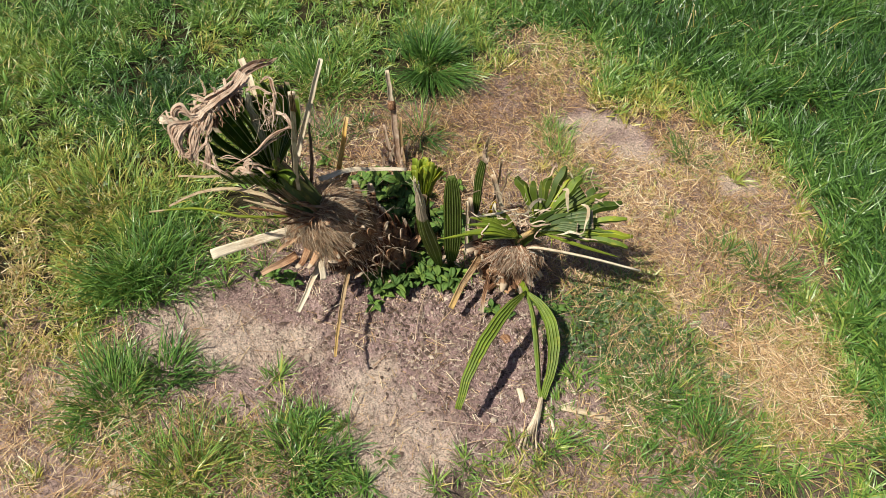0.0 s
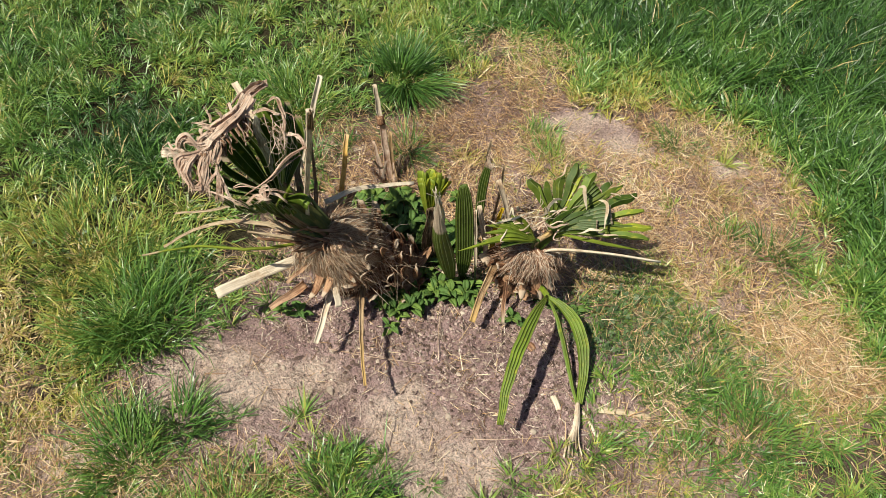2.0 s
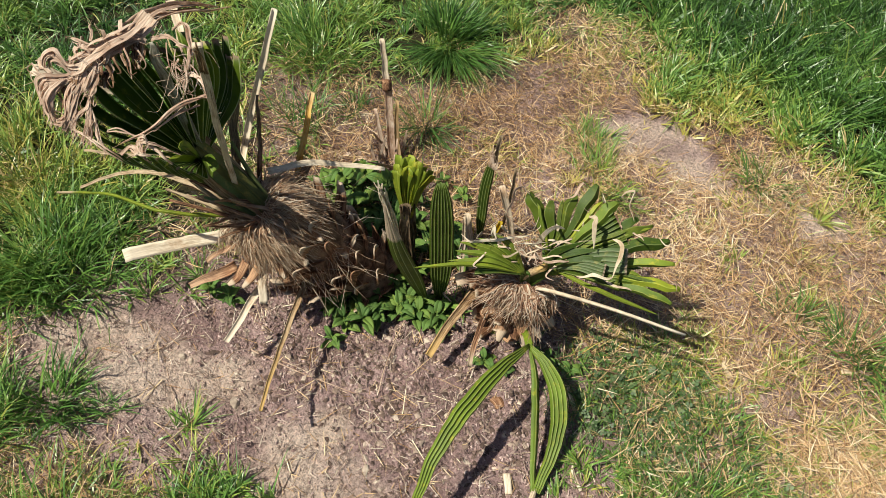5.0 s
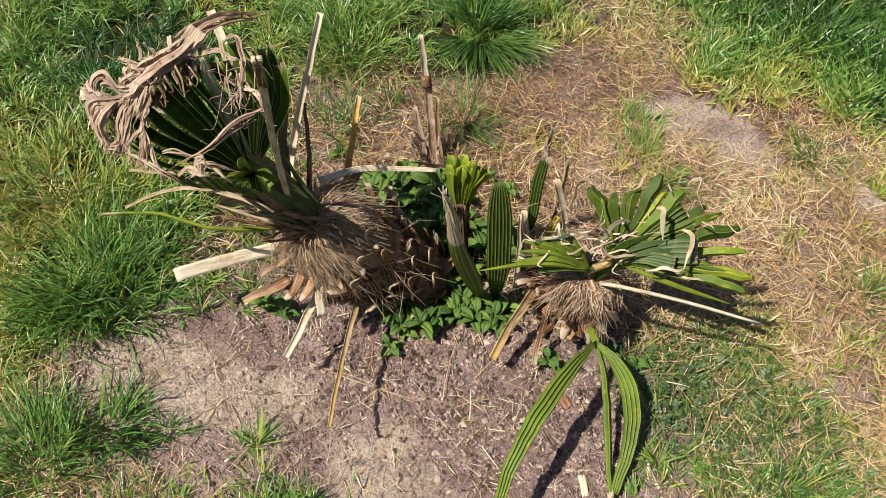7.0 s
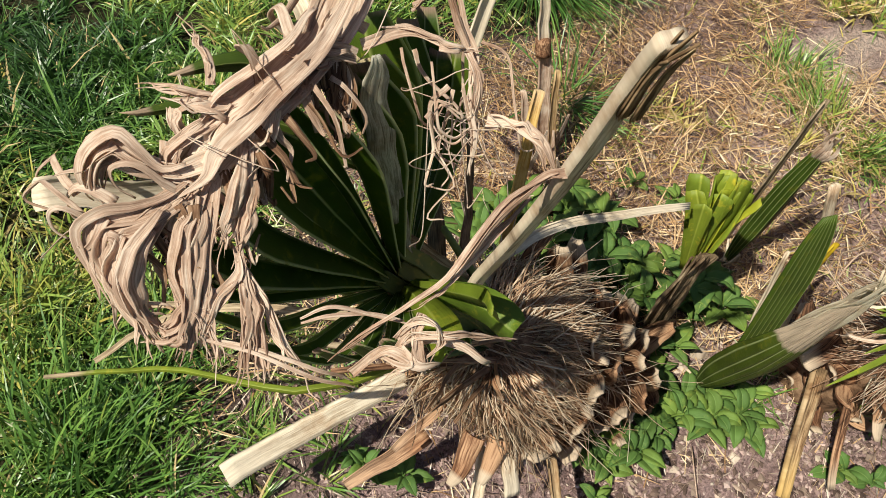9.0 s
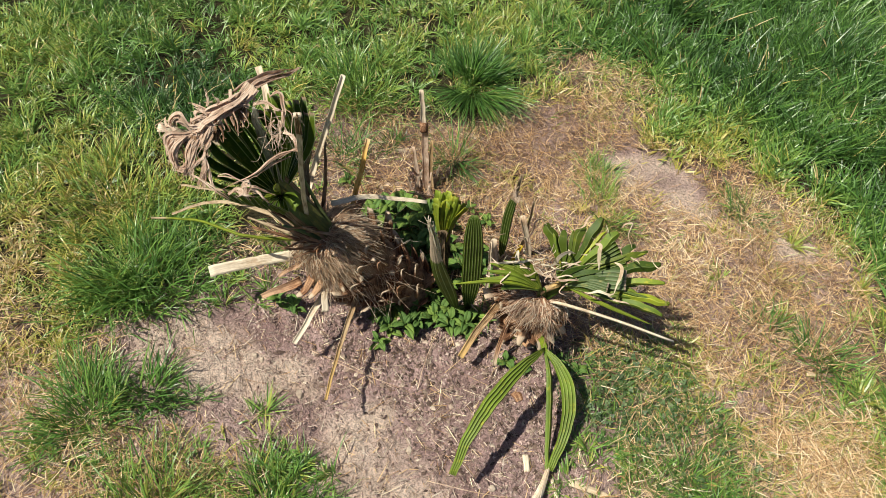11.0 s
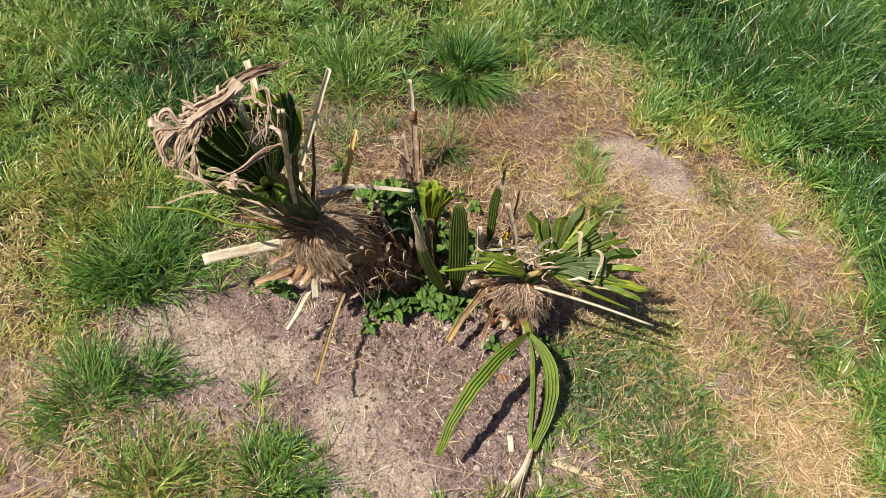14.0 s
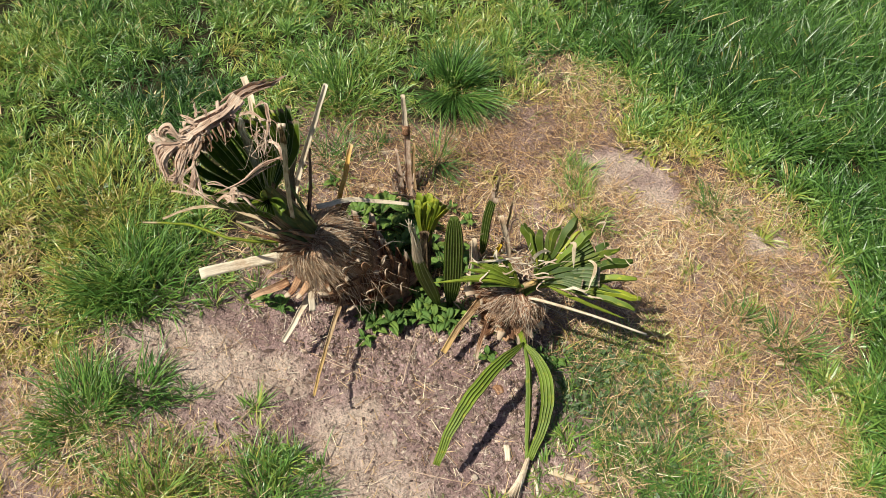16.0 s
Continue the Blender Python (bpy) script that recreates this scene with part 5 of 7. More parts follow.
    paper("withered_strip", [(-0.171, 0.950, 0.517), (-0.182, 0.952, 0.511), (-0.208, 0.932, 0.505), (-0.224, 0.919, 0.494), (-0.250, 0.912, 0.475), (-0.277, 0.901, 0.462)], 0.0034, 0.0010, 6, 0.35, 0.3, 0, 324, label="long pale withered leaf strip")
    paper("withered_strip", [(-0.184, 0.952, 0.498), (-0.204, 0.932, 0.499), (-0.225, 0.918, 0.487), (-0.240, 0.912, 0.479)], 0.0016, 0.0006, 4, 0.40, 0.8, 0, 325)
    paper("withered_strip", [(-0.255, 1.012, 0.539), (-0.234, 1.016, 0.542), (-0.218, 1.007, 0.541), (-0.206, 1.007, 0.536)], 0.0036, 0.0026, 6, 0.35, 0.5, 1, 326, label="long pale withered leaf strip")
    paper("withered_strip", [(-0.208, 1.009, 0.537), (-0.205, 0.996, 0.531), (-0.207, 0.987, 0.518), (-0.206, 0.982, 0.510)], 0.0028, 0.0016, 5, 0.40, 0.9, 2, 327)
    paper("withered_strip", [(-0.201, 0.983, 0.517), (-0.189, 0.976, 0.520), (-0.180, 0.967, 0.517), (-0.177, 0.959, 0.509)], 0.0040, 0.0020, 6, 0.40, 0.4, 1, 328)
    paper("withered_curl", [(-0.240, 0.906, 0.483), (-0.243, 0.901, 0.478), (-0.242, 0.891, 0.466), (-0.237, 0.890, 0.455)], 0.0036, 0.0022, 6, 0.50, 0.8, 1, 329)
    paper("withered_curl", [(-0.251, 0.902, 0.469), (-0.242, 0.903, 0.484), (-0.235, 0.898, 0.487), (-0.233, 0.893, 0.478), (-0.240, 0.892, 0.466)], 0.0030, 0.0020, 6, 0.50, -0.9, 1, 330)
    paper("withered_curl", [(-0.255, 0.893, 0.462), (-0.247, 0.900, 0.473), (-0.231, 0.895, 0.483), (-0.217, 0.897, 0.474), (-0.202, 0.897, 0.468)], 0.0026, 0.0012, 5, 0.40, 0.6, 0, 331)
    paper("withered_curl", [(-0.272, 0.895, 0.454), (-0.257, 0.898, 0.468), (-0.245, 0.891, 0.467), (-0.253, 0.888, 0.461)], 0.0034, 0.0020, 6, 0.50, 0.9, 1, 332)
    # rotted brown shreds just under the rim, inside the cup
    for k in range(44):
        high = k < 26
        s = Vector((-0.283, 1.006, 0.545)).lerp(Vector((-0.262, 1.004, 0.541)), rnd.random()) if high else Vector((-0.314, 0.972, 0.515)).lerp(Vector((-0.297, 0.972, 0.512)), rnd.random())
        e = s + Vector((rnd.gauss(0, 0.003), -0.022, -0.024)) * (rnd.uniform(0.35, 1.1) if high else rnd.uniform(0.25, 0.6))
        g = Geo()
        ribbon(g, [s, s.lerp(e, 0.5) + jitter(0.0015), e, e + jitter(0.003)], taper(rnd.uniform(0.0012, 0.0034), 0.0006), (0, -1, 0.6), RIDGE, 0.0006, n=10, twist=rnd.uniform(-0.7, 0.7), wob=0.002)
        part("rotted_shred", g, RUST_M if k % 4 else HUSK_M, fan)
    core = smooth_path(band, 40)
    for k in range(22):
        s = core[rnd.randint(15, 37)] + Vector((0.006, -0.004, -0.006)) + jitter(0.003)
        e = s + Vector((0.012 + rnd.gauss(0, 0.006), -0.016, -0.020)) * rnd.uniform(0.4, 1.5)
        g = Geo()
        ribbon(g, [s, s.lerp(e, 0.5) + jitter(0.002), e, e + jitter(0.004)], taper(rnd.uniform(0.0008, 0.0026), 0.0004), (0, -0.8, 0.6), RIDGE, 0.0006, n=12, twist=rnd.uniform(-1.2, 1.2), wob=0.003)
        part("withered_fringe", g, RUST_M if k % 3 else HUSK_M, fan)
    # tips that curl away behind the rim
    for k in range(8):
        s = core[rnd.randint(16, 36)] + jitter(0.004)
        d = Vector((rnd.uniform(-0.030, -0.008), rnd.uniform(0.0, 0.030), rnd.uniform(-0.012, 0.014)))
        g = Geo()
        ribbon(g, [s, s + d * 0.6 + Vector((0, 0, 0.008)), s + d, s + d * 1.05 + Vector((rnd.uniform(-0.01, 0.01), 0.0, -0.012)), s + d * 0.8 + Vector((0, 0, -0.016))], taper(rnd.uniform(0.0010, 0.0030), 0.0004), (0, -0.4, 1), RIDGE, 0.0006, n=18, twist=rnd.uniform(-2.5, 2.5), wob=0.004)
        part("withered_curl", g, HUSK_M, fan)

    def along(u):
        return core[min(40, int(u * 40))].copy()

    # the knot of threads and the long arched strips
    knot = Vector((-0.212, 0.986, 0.516))
    strips = [
        ([(-0.245, 0.903, 0.462), (-0.228, 0.894, 0.470), (-0.215, 0.890, 0.462), (-0.208, 0.893, 0.452)], 0.0026),
        ([(-0.292, 0.915, 0.473), (-0.279, 0.917, 0.474), (-0.262, 0.914, 0.468), (-0.245, 0.910, 0.462)], 0.0016),
        ([tuple(knot), (-0.222, 0.988, 0.526), (-0.226, 0.984, 0.515), (-0.216, 0.980, 0.508), (-0.208, 0.984, 0.512)], 0.0012),
        ([(-0.208, 0.995, 0.530), (-0.205, 0.980, 0.510), (-0.206, 0.970, 0.492)], 0.0016),
        ([(-0.232, 1.025, 0.548), (-0.216, 1.03, 0.552), (-0.206, 1.01, 0.535), (-0.209, 0.99, 0.520)], 0.0022),
        ([(-0.345, 0.915, 0.475), (-0.310, 0.900, 0.468), (-0.285, 0.894, 0.460), (-0.270, 0.893, 0.444)], 0.0016),
    ]
    for pts, w in strips:
        for k in range(3 if w > 0.002 else 2):
            g = Geo()
            o = jitter(w * 0.45)
            ribbon(g, [Vector(p) + o + jitter(0.0012) for p in pts], lambda t, w=w: w * 0.55 * (0.6 + 0.5 * math.sin(math.pi * t)) * (1 if t < 0.85 else 1 - 4.5 * (t - 0.85)), (0, -0.5, 0.9), RIDGE, 0.0006, n=24, twist=rnd.uniform(-1.2, 1.2), wob=0.004)
            part("withered_strip", g, HUSK_M, fan, "long pale withered leaf strip")
    g = Geo()
    for k in range(26):
        if k < 16:
            s = knot + jitter(0.007)
            e = s + Vector((rnd.gauss(0, 0.02), rnd.gauss(0, 0.014), rnd.uniform(-0.06, 0.02)))
        else:
            s = along(rnd.uniform(0.15, 1.0)) + jitter(0.006)
            e = s + Vector((rnd.uniform(-0.015, 0.02), rnd.uniform(-0.025, 0.01), rnd.uniform(-0.035, 0.01)))
        m = s.lerp(e, 0.5) + jitter(0.011)
        tube(g, [s, m, e, e + jitter(0.008)], 0.00035, 3, 12, cap=False)
    part("withered_thread", g, HUSK_M, fan, "tangle of pale leaf threads", kind="stuff")
    for k in range(9):
        s = knot + Vector((rnd.gauss(-0.004, 0.014), rnd.gauss(0.012, 0.016), rnd.gauss(0.014, 0.012)))
        e = s + Vector((rnd.gauss(0.004, 0.012), rnd.uniform(-0.040, -0.008), rnd.uniform(-0.058, -0.014)))
        g = Geo()
        ribbon(g, [s, s.lerp(e, 0.35) + jitter(0.007), s.lerp(e, 0.7) + jitter(0.008), e, e + jitter(0.006)], taper(rnd.uniform(0.0005, 0.0014), 0.0003), (0, -0.7, 0.7), RIDGE, 0.0006, n=20, twist=rnd.uniform(-2.0, 2.0), wob=0.003)
        part("withered_strip", g, HUSK_M, fan)
    # loose dead leaves behind the fan and low on the crown
    extra = [
        ([(-0.300, 1.03, 0.42), (-0.360, 0.995, 0.465), (-0.402, 0.978, 0.493)], taper(0.0065, 0.0075), PALE_M, "pale flat cut leaf end"),
        ([(-0.255, 1.09, 0.40), (-0.275, 1.14, 0.44), (-0.296, 1.176, 0.468)], taper(0.006, 0.006), PALE_M, "pale cut leaf end"),
        ([(-0.25, 1.06, 0.41), (-0.300, 1.060, 0.480), (-0.345, 1.040, 0.500)], lance(0.0062), PLEAT_M, "green leaf segment behind the fan"),
        ([(-0.25, 1.07, 0.38), (-0.320, 1.070, 0.440), (-0.375, 1.045, 0.470)], lance(0.0055), PLEAT_M, "green leaf segment behind the fan"),
        ([(-0.19, 1.02, 0.19), (-0.300, 0.985, 0.225), (-0.400, 1.030, 0.190), (-0.520, 1.066, 0.130)], taper(0.0034, 0.0018), EDGE_M, "thin yellowish drooping leaf blade"),
        ([(-0.20, 1.03, 0.21), (-0.300, 1.050, 0.230), (-0.400, 1.085, 0.180), (-0.472, 1.062, 0.155)], taper(0.0045, 0.0022), GREY_M, "grey arching dead leaf blade"),
        ([(-0.20, 1.04, 0.24), (-0.290, 1.040, 0.290), (-0.370, 1.035, 0.285), (-0.430, 1.050, 0.265)], taper(0.0035, 0.0018), GREY_M, "grey dead leaf blade"),
        ([(-0.18, 0.99, 0.17), (-0.215, 0.968, 0.160), (-0.235, 0.958, 0.145)], taper(0.0045, 0.003), BOOT_M, "brown frayed leaf sheath"),
        ([(-0.20, 0.985, 0.10), (-0.240, 0.968, 0.085), (-0.275, 0.957, 0.065)], taper(0.010, 0.005), BOOT_M, "brown frayed leaf sheath"),
        ([(-0.19, 1.03, 0.24), (-0.197, 1.075, 0.33), (-0.185, 1.085, 0.40)], taper(0.008, 0.004), GREY_M, "dry brown leaf stalk"),
        ([(-0.17, 1.06, 0.20), (-0.165, 1.09, 0.30), (-0.168, 1.11, 0.37)], taper(0.0045, 0.002), BOOT_M, "dark dry leaf sheath"),
        ([(-0.13, 1.07, 0.17), (-0.105, 1.085, 0.23), (-0.090, 1.088, 0.262)], taper(0.008, 0.006), BOOT_M, "dark upright leaf sheath"),
    ]
    for pts, w, mat, label in extra:
        g = Geo()
        prof = CHANNEL if mat in (PALE_M, GREY_M, BOOT_M, ORANGE_M) else FOLD
        ribbon(g, pts, w, (0.1, -0.6, 0.8), prof, 0.0018, (lambda t: 0.9 * max(0, (t - 0.75) * 4)) if mat in (EDGE_M, PLEAT_M) else (lambda t: 0.3 * t), 14, wob=0.003, ribs=0.4)
        part("dead_leaf" if mat in (GREY_M, PALE_M, BOOT_M, ORANGE_M) else "leaf_segment", g, mat, palm, label)


def build_right_palm():
    base, crown = Vector((0.245, 1.03, -0.02)), Vector((0.268, 0.985, 0.165))
    axis = (crown - base).normalized()
    palm = thing("small_palm_stump", "small shaggy palm stump with spreading green fan leaves", "palm", (0.245, 1.03, 0.0))
    g = Geo()
    trunk_core(g, base, crown, 0.040, 0.037, 4)
    part("trunk", g, CORE_M, palm, "short fibrous trunk")
    g = Geo()
    fibre_mat(g, crown - axis * 0.006, axis, 120, 16, 0.042, 0.036, 8, 0.002, 0.00074, 0.7)
    fibre_mat(g, base.lerp(crown, 0.75), axis, 22, 9, 0.048, 0.032, 9, 0.006, 0.0007, 0.8)
    part("fibre_mat", g, FIBRE_RED_M, palm, "reddish brown hair-like trunk fibre", kind="stuff")
    rnd = random.Random(15)
    e1 = axis.orthogonal().normalized()
    e2 = axis.cross(e1)
    for k in range(26):
        a = k * 2.39996
        rad = e1 * math.cos(a) + e2 * math.sin(a)
        c = base.lerp(crown, 0.12 + 0.60 * k / 26)
        boot(palm, c + rad * 0.032, c + rad * (0.058 + 0.022 * rnd.random()) + axis * (0.010 + 0.028 * rnd.random()), 0.008 + 0.005 * rnd.random(), axis, base, pale=(0.70, 0.85, 2.0)[k % 3])
    for root, tip in (((0.287, 0.968, 0.112), (0.310, 0.940, 0.078)), ((0.272, 0.958, 0.100), (0.284, 0.928, 0.062)), ((0.250, 0.958, 0.098), (0.243, 0.930, 0.066)), ((0.300, 0.985, 0.105), (0.330, 0.968, 0.075))):
        boot(palm, root, tip, 0.0085, axis, base, "torn leaf base with a pale end", 0.5)
    for pts, w, mat, label, th in (
        ([(0.290, 0.985, 0.15), (0.306, 0.952, 0.198), (0.40, 0.935, 0.196), (0.515, 0.922, 0.172)], taper(0.0075, 0.003), PALE_M, "long whitish stripped leaf stalk", 0.003),
        ([(0.195, 1.00, 0.10), (0.160, 0.945, 0.080), (0.132, 0.893, 0.054)], taper(0.0075, 0.0055), TAN_M, "brown cut stalk with an orange end", 0.006),
        ([(0.215, 0.965, 0.09), (0.205, 0.93, 0.055), (0.202, 0.900, 0.024)], taper(0.0045, 0.0035), BOOT_M, "dry grey stalk", 0.003),
        ([(0.21, 1.02, 0.13), (0.185, 1.005, 0.135), (0.160, 0.995, 0.130)], taper(0.012, 0.009), BOOT_M, "brown leaf base", 0.005),
        ([(0.262, 1.125, 0.01), (0.250, 1.130, 0.08), (0.237, 1.135, 0.140), (0.215, 1.140, 0.207)], taper(0.0050, 0.0058), TAWNY_M, "short dry cut stalk", 0.003),
        ([(0.192, 1.052, 0.03), (0.185, 1.060, 0.094), (0.173, 1.070, 0.154), (0.164, 1.080, 0.198)], taper(0.0062, 0.0050), TAWNY_M, "short dry cut stalk", 0.003),
    ):
        g = Geo()
        ribbon(g, pts, w, (0.1, -0.7, 0.7), CHANNEL, th, lambda t: min(1, max(0, (t - 0.6) * 3)), 12, wob=0.001)
        part("leaf_stalk", g, mat, palm, label)
    g = Geo()
    tube(g, [(0.255, 1.00, 0.13), (0.268, 0.990, 0.180), (0.288, 0.978, 0.222)], taper(0.0105, 0.0085), 12, 8, dry=lambda t: min(1, max(0, (t - 0.75) * 4)), squash=0.65)
    part("leaf_stalk", g, TAN_M, palm, "thick obliquely cut leaf stalk")
    hub = Vector((0.298, 0.985, 0.215))
    fan = part("fan_leaf", ribbon(Geo(), [crown, crown.lerp(hub, 0.6), hub], taper(0.010, 0.009), (0, -1, 0.3), CHANNEL, 0.004, lambda t: 0.1, 6, ribs=0), DEEP_M, palm, "dark green fan leaf with clipped tips")
    tips = [(0.253, 1.056, 0.300), (0.282, 1.049, 0.300), (0.316, 1.064, 0.310), (0.350, 1.066, 0.317), (0.376, 1.049, 0.315), (0.413, 1.034, 0.300), (0.437, 1.025, 0.290), (0.460, 1.014, 0.280),
            (0.477, 0.984, 0.265), (0.482, 0.950, 0.250), (0.473, 0.936, 0.235)]
    # broad blunt straps at the back, narrower yellow-edged ones to the side
    for i, tip in enumerate(tips):
        tip = Vector(tip) + jitter(0.003)
        back = i < 8
        half = rnd.uniform(0.0088, 0.0112) if back else rnd.uniform(0.0055, 0.0070)
        mid = hub.lerp(tip, 0.5) + Vector((0, 0, 0.010 if back else 0.004))
        bend = hub.lerp(tip, 0.85) + Vector((0, 0, 0.004))
        g = Geo()
        ribbon(g, [hub, mid, bend, tip], lambda t, h=half: 0.0022 + h * min(1, t * 1.45) ** 0.9 * (1 if t < 0.58 else 1 - 1.95 * (t - 0.58)) * (1 if t < 0.96 else 1 - 6 * (t - 0.96)), (0.1, -0.75, 0.6), VEE, 0.0009,
               lambda t, q=0.88 if i in (1, 5) else 2.0: max(0, (t - q) * 5), 16, twist=rnd.uniform(-1.1, 1.1), ribs=0.45 if back else 0.9, wob=0.007)
        part("leaflet", g, (LIME_M if i in (8, 9) else EDGE_M) if i > 7 or i == 4 else (PLEAT_M if i in (2, 6) else DEEP_M), fan)
    tips = [tuple(v) for v in smooth_path(tips, 24)]
    # thin split strips between and below them
    for i in range(13):
        tip = Vector(tips[min(24, 2 * i)])
        tip = hub.lerp(tip, rnd.uniform(0.72, 1.0)) + Vector((rnd.gauss(0, 0.008), rnd.gauss(-0.004, 0.008), rnd.uniform(-0.03, 0.012)))
        g = Geo()
        ribbon(g, [hub, hub.lerp(tip, 0.5) + Vector((0, 0, 0.012)), hub.lerp(tip, 0.85) + Vector((0, 0, 0.006)), tip], lance(rnd.uniform(0.0030, 0.0052), 0.4, 0.5), (0.1, -0.7, 0.7), VEE, 0.0008,
               lambda t, q=rnd.uniform(0.75, 1.3): max(0, (t - q) * 5), 14, twist=rnd.uniform(-1.0, 1.0), ribs=0.8, wob=0.003)
        part("leaflet", g, (EDGE_M, PLEAT_M, DEEP_M, EDGE_M, LIME_M)[i % 5], fan)
    hub2 = Vector((0.262, 0.978, 0.200))
    low = part("fan_leaf", ribbon(Geo(), [crown, hub2], 0.008, (0, -1, 0.3), CHANNEL, 0.004, lambda t: 0.1, 5, ribs=0), DEEP_M, palm, "split green fan leaf with thin strips")
    for i, (tip, w, mat) in enumerate((((0.093, 0.932, 0.243), 0.0042, LIME_M), ((0.143, 0.957, 0.235), 0.0055, EDGE_M), ((0.150, 0.970, 0.245), 0.0060, EDGE_M), ((0.155, 0.980, 0.256), 0.0060, EDGE_M),
                                       ((0.168, 0.992, 0.240), 0.0060, LIME_M), ((0.182, 1.000, 0.244), 0.0065, EDGE_M), ((0.208, 1.008, 0.250), 0.0060, PLEAT_M), ((0.335, 0.990, 0.282), 0.0095, DEEP_M),
                                       ((0.360, 0.985, 0.275), 0.0100, DEEP_M), ((0.385, 0.975, 0.268), 0.0100, DEEP_M), ((0.455, 0.955, 0.243), 0.0060, EDGE_M), ((0.470, 0.930, 0.205), 0.0040, EDGE_M))):
        tip = Vector(tip)
        g = Geo()
        ribbon(g, [hub2 if i < 7 else hub, hub2.lerp(tip, 0.5) + Vector((0, 0, 0.016)), tip], lance(w * 0.9, 0.35, 0.55), (0, -0.7, 0.7), VEE, 0.0008, lambda t, q=rnd.uniform(0.8, 1.6): max(0, (t - q) * 5), 14, twist=rnd.uniform(-0.5, 0.5), ribs=0.5, wob=0.001)
        part("leaflet", g, mat, low)
    for tip, w in (((0.402, 0.972, 0.272), 0.017), ((0.372, 0.958, 0.258), 0.010)):
        g = Geo()
        ribbon(g, [hub, hub.lerp(Vector(tip), 0.5) + Vector((0, -0.002, 0.014)), tip], lambda t, w=w: 0.003 + w * min(1, t * 1.3), (0.1, -0.7, 0.7), pleats(5, 0.16), 0.0010, lambda t: max(0, (t - 0.9) * 7), 14, ribs=0.7)
        part("leaflet", g, SAGE_M, fan, "broad grey-green pleated leaflet")
    # shorter leaflets in a lower tier
    for i in range(16):
        tip = hub.lerp(Vector(tips[2 + i]), rnd.uniform(0.70, 0.95)) + Vector((rnd.gauss(0, 0.006), rnd.gauss(-0.004, 0.006), rnd.uniform(-0.075, -0.035)))
        root = hub - Vector((0, 0, 0.018))
        g = Geo()
        ribbon(g, [root, root.lerp(tip, 0.5) + Vector((0, 0, 0.010)), tip], lance(rnd.uniform(0.0055, 0.0085), 0.4, 0.5), (0.1, -0.6, 0.8), VEE, 0.0009, lambda t, q=rnd.uniform(0.8, 1.6): max(0, (t - q) * 5), 12,
               twist=rnd.uniform(-0.8, 0.8), ribs=0.5)
        part("leaflet", g, (DEEP_M, EDGE_M, PLEAT_M)[i % 3], fan)
    # dry stringy strips lying over the split fan
    for k in range(16):
        s = hub2 + Vector((rnd.uniform(-0.02, 0.09), rnd.uniform(-0.004, 0.03), rnd.uniform(0.022, 0.060)))
        d = Vector((rnd.choice((-1, -1, 1)) * rnd.uniform(0.035, 0.090), rnd.uniform(-0.040, 0.015), rnd.uniform(-0.012, 0.022)))
        g = Geo()
        ribbon(g, [s, s + d * 0.35 + jitter(0.004) + Vector((0, 0, 0.008)), s + d * 0.7 + jitter(0.005), s + d + jitter(0.004), s + d * 1.05 + jitter(0.008)], lance(rnd.uniform(0.0010, 0.0026), 0.3, 0.4), (0.1, -0.6, 0.8), RIDGE, 0.0006, n=20,
               twist=rnd.uniform(-1.6, 1.6), wob=0.004)
        part("withered_strip", g, (CREAM_M, HUSK_M, TAWNY_M)[k % 3], low, "thin pale dry strip")
    # the undivided pleated middles of both fans
    for owner, root, tip, wide, folds, nrm, mat in ((low, hub2, (0.188, 0.975, 0.232), 0.026, 8, (0.3, -0.7, 0.7), DEEP_M), (fan, hub, (0.392, 1.020, 0.285), 0.032, 9, (0.1, -0.75, 0.6), DEEP_M),
                                                     (fan, hub, (0.398, 0.965, 0.252), 0.024, 7, (0.1, -0.6, 0.8), PLEAT_M)):
        g = Geo()
        tip = Vector(tip)
        ribbon(g, [root, root.lerp(tip, 0.5) + Vector((0, 0, 0.004)), tip], lambda t, w=wide: 0.004 + w * t, nrm, pleats(folds, 0.16), 0.0009, lambda t: max(0, (t - 0.93) * 7), 12, ribs=0.6)
        part("lamina", g, mat, owner)
    # dry curls left on the clipped tips
    for k in range(34):
        s = Vector(rnd.choice(tips[:22])).lerp(hub, rnd.uniform(0.0, 0.45)) + Vector((0, -0.004, 0.008)) if k > 22 else Vector((rnd.uniform(0.17, 0.30), rnd.uniform(0.98, 1.045), rnd.uniform(0.23, 0.285)))
        d = Vector((rnd.gauss(-0.006, 0.020), rnd.gauss(-0.012, 0.012), rnd.gauss(0.002, 0.016)))
        g = Geo()
        ribbon(g, [s, s + d * 0.5 + jitter(0.004), s + d, s + d * 1.15 + jitter(0.006)], lance(rnd.uniform(0.0006, 0.0030 if k % 4 == 0 else 0.0016), 0.3, 0.5), (0, -0.6, 0.8), RIDGE, 0.0006, n=14, twist=rnd.uniform(-1.8, 1.8), wob=0.004)
        part("withered_curl", g, (TAWNY_M, CREAM_M, HUSK_M)[k % 3], fan)
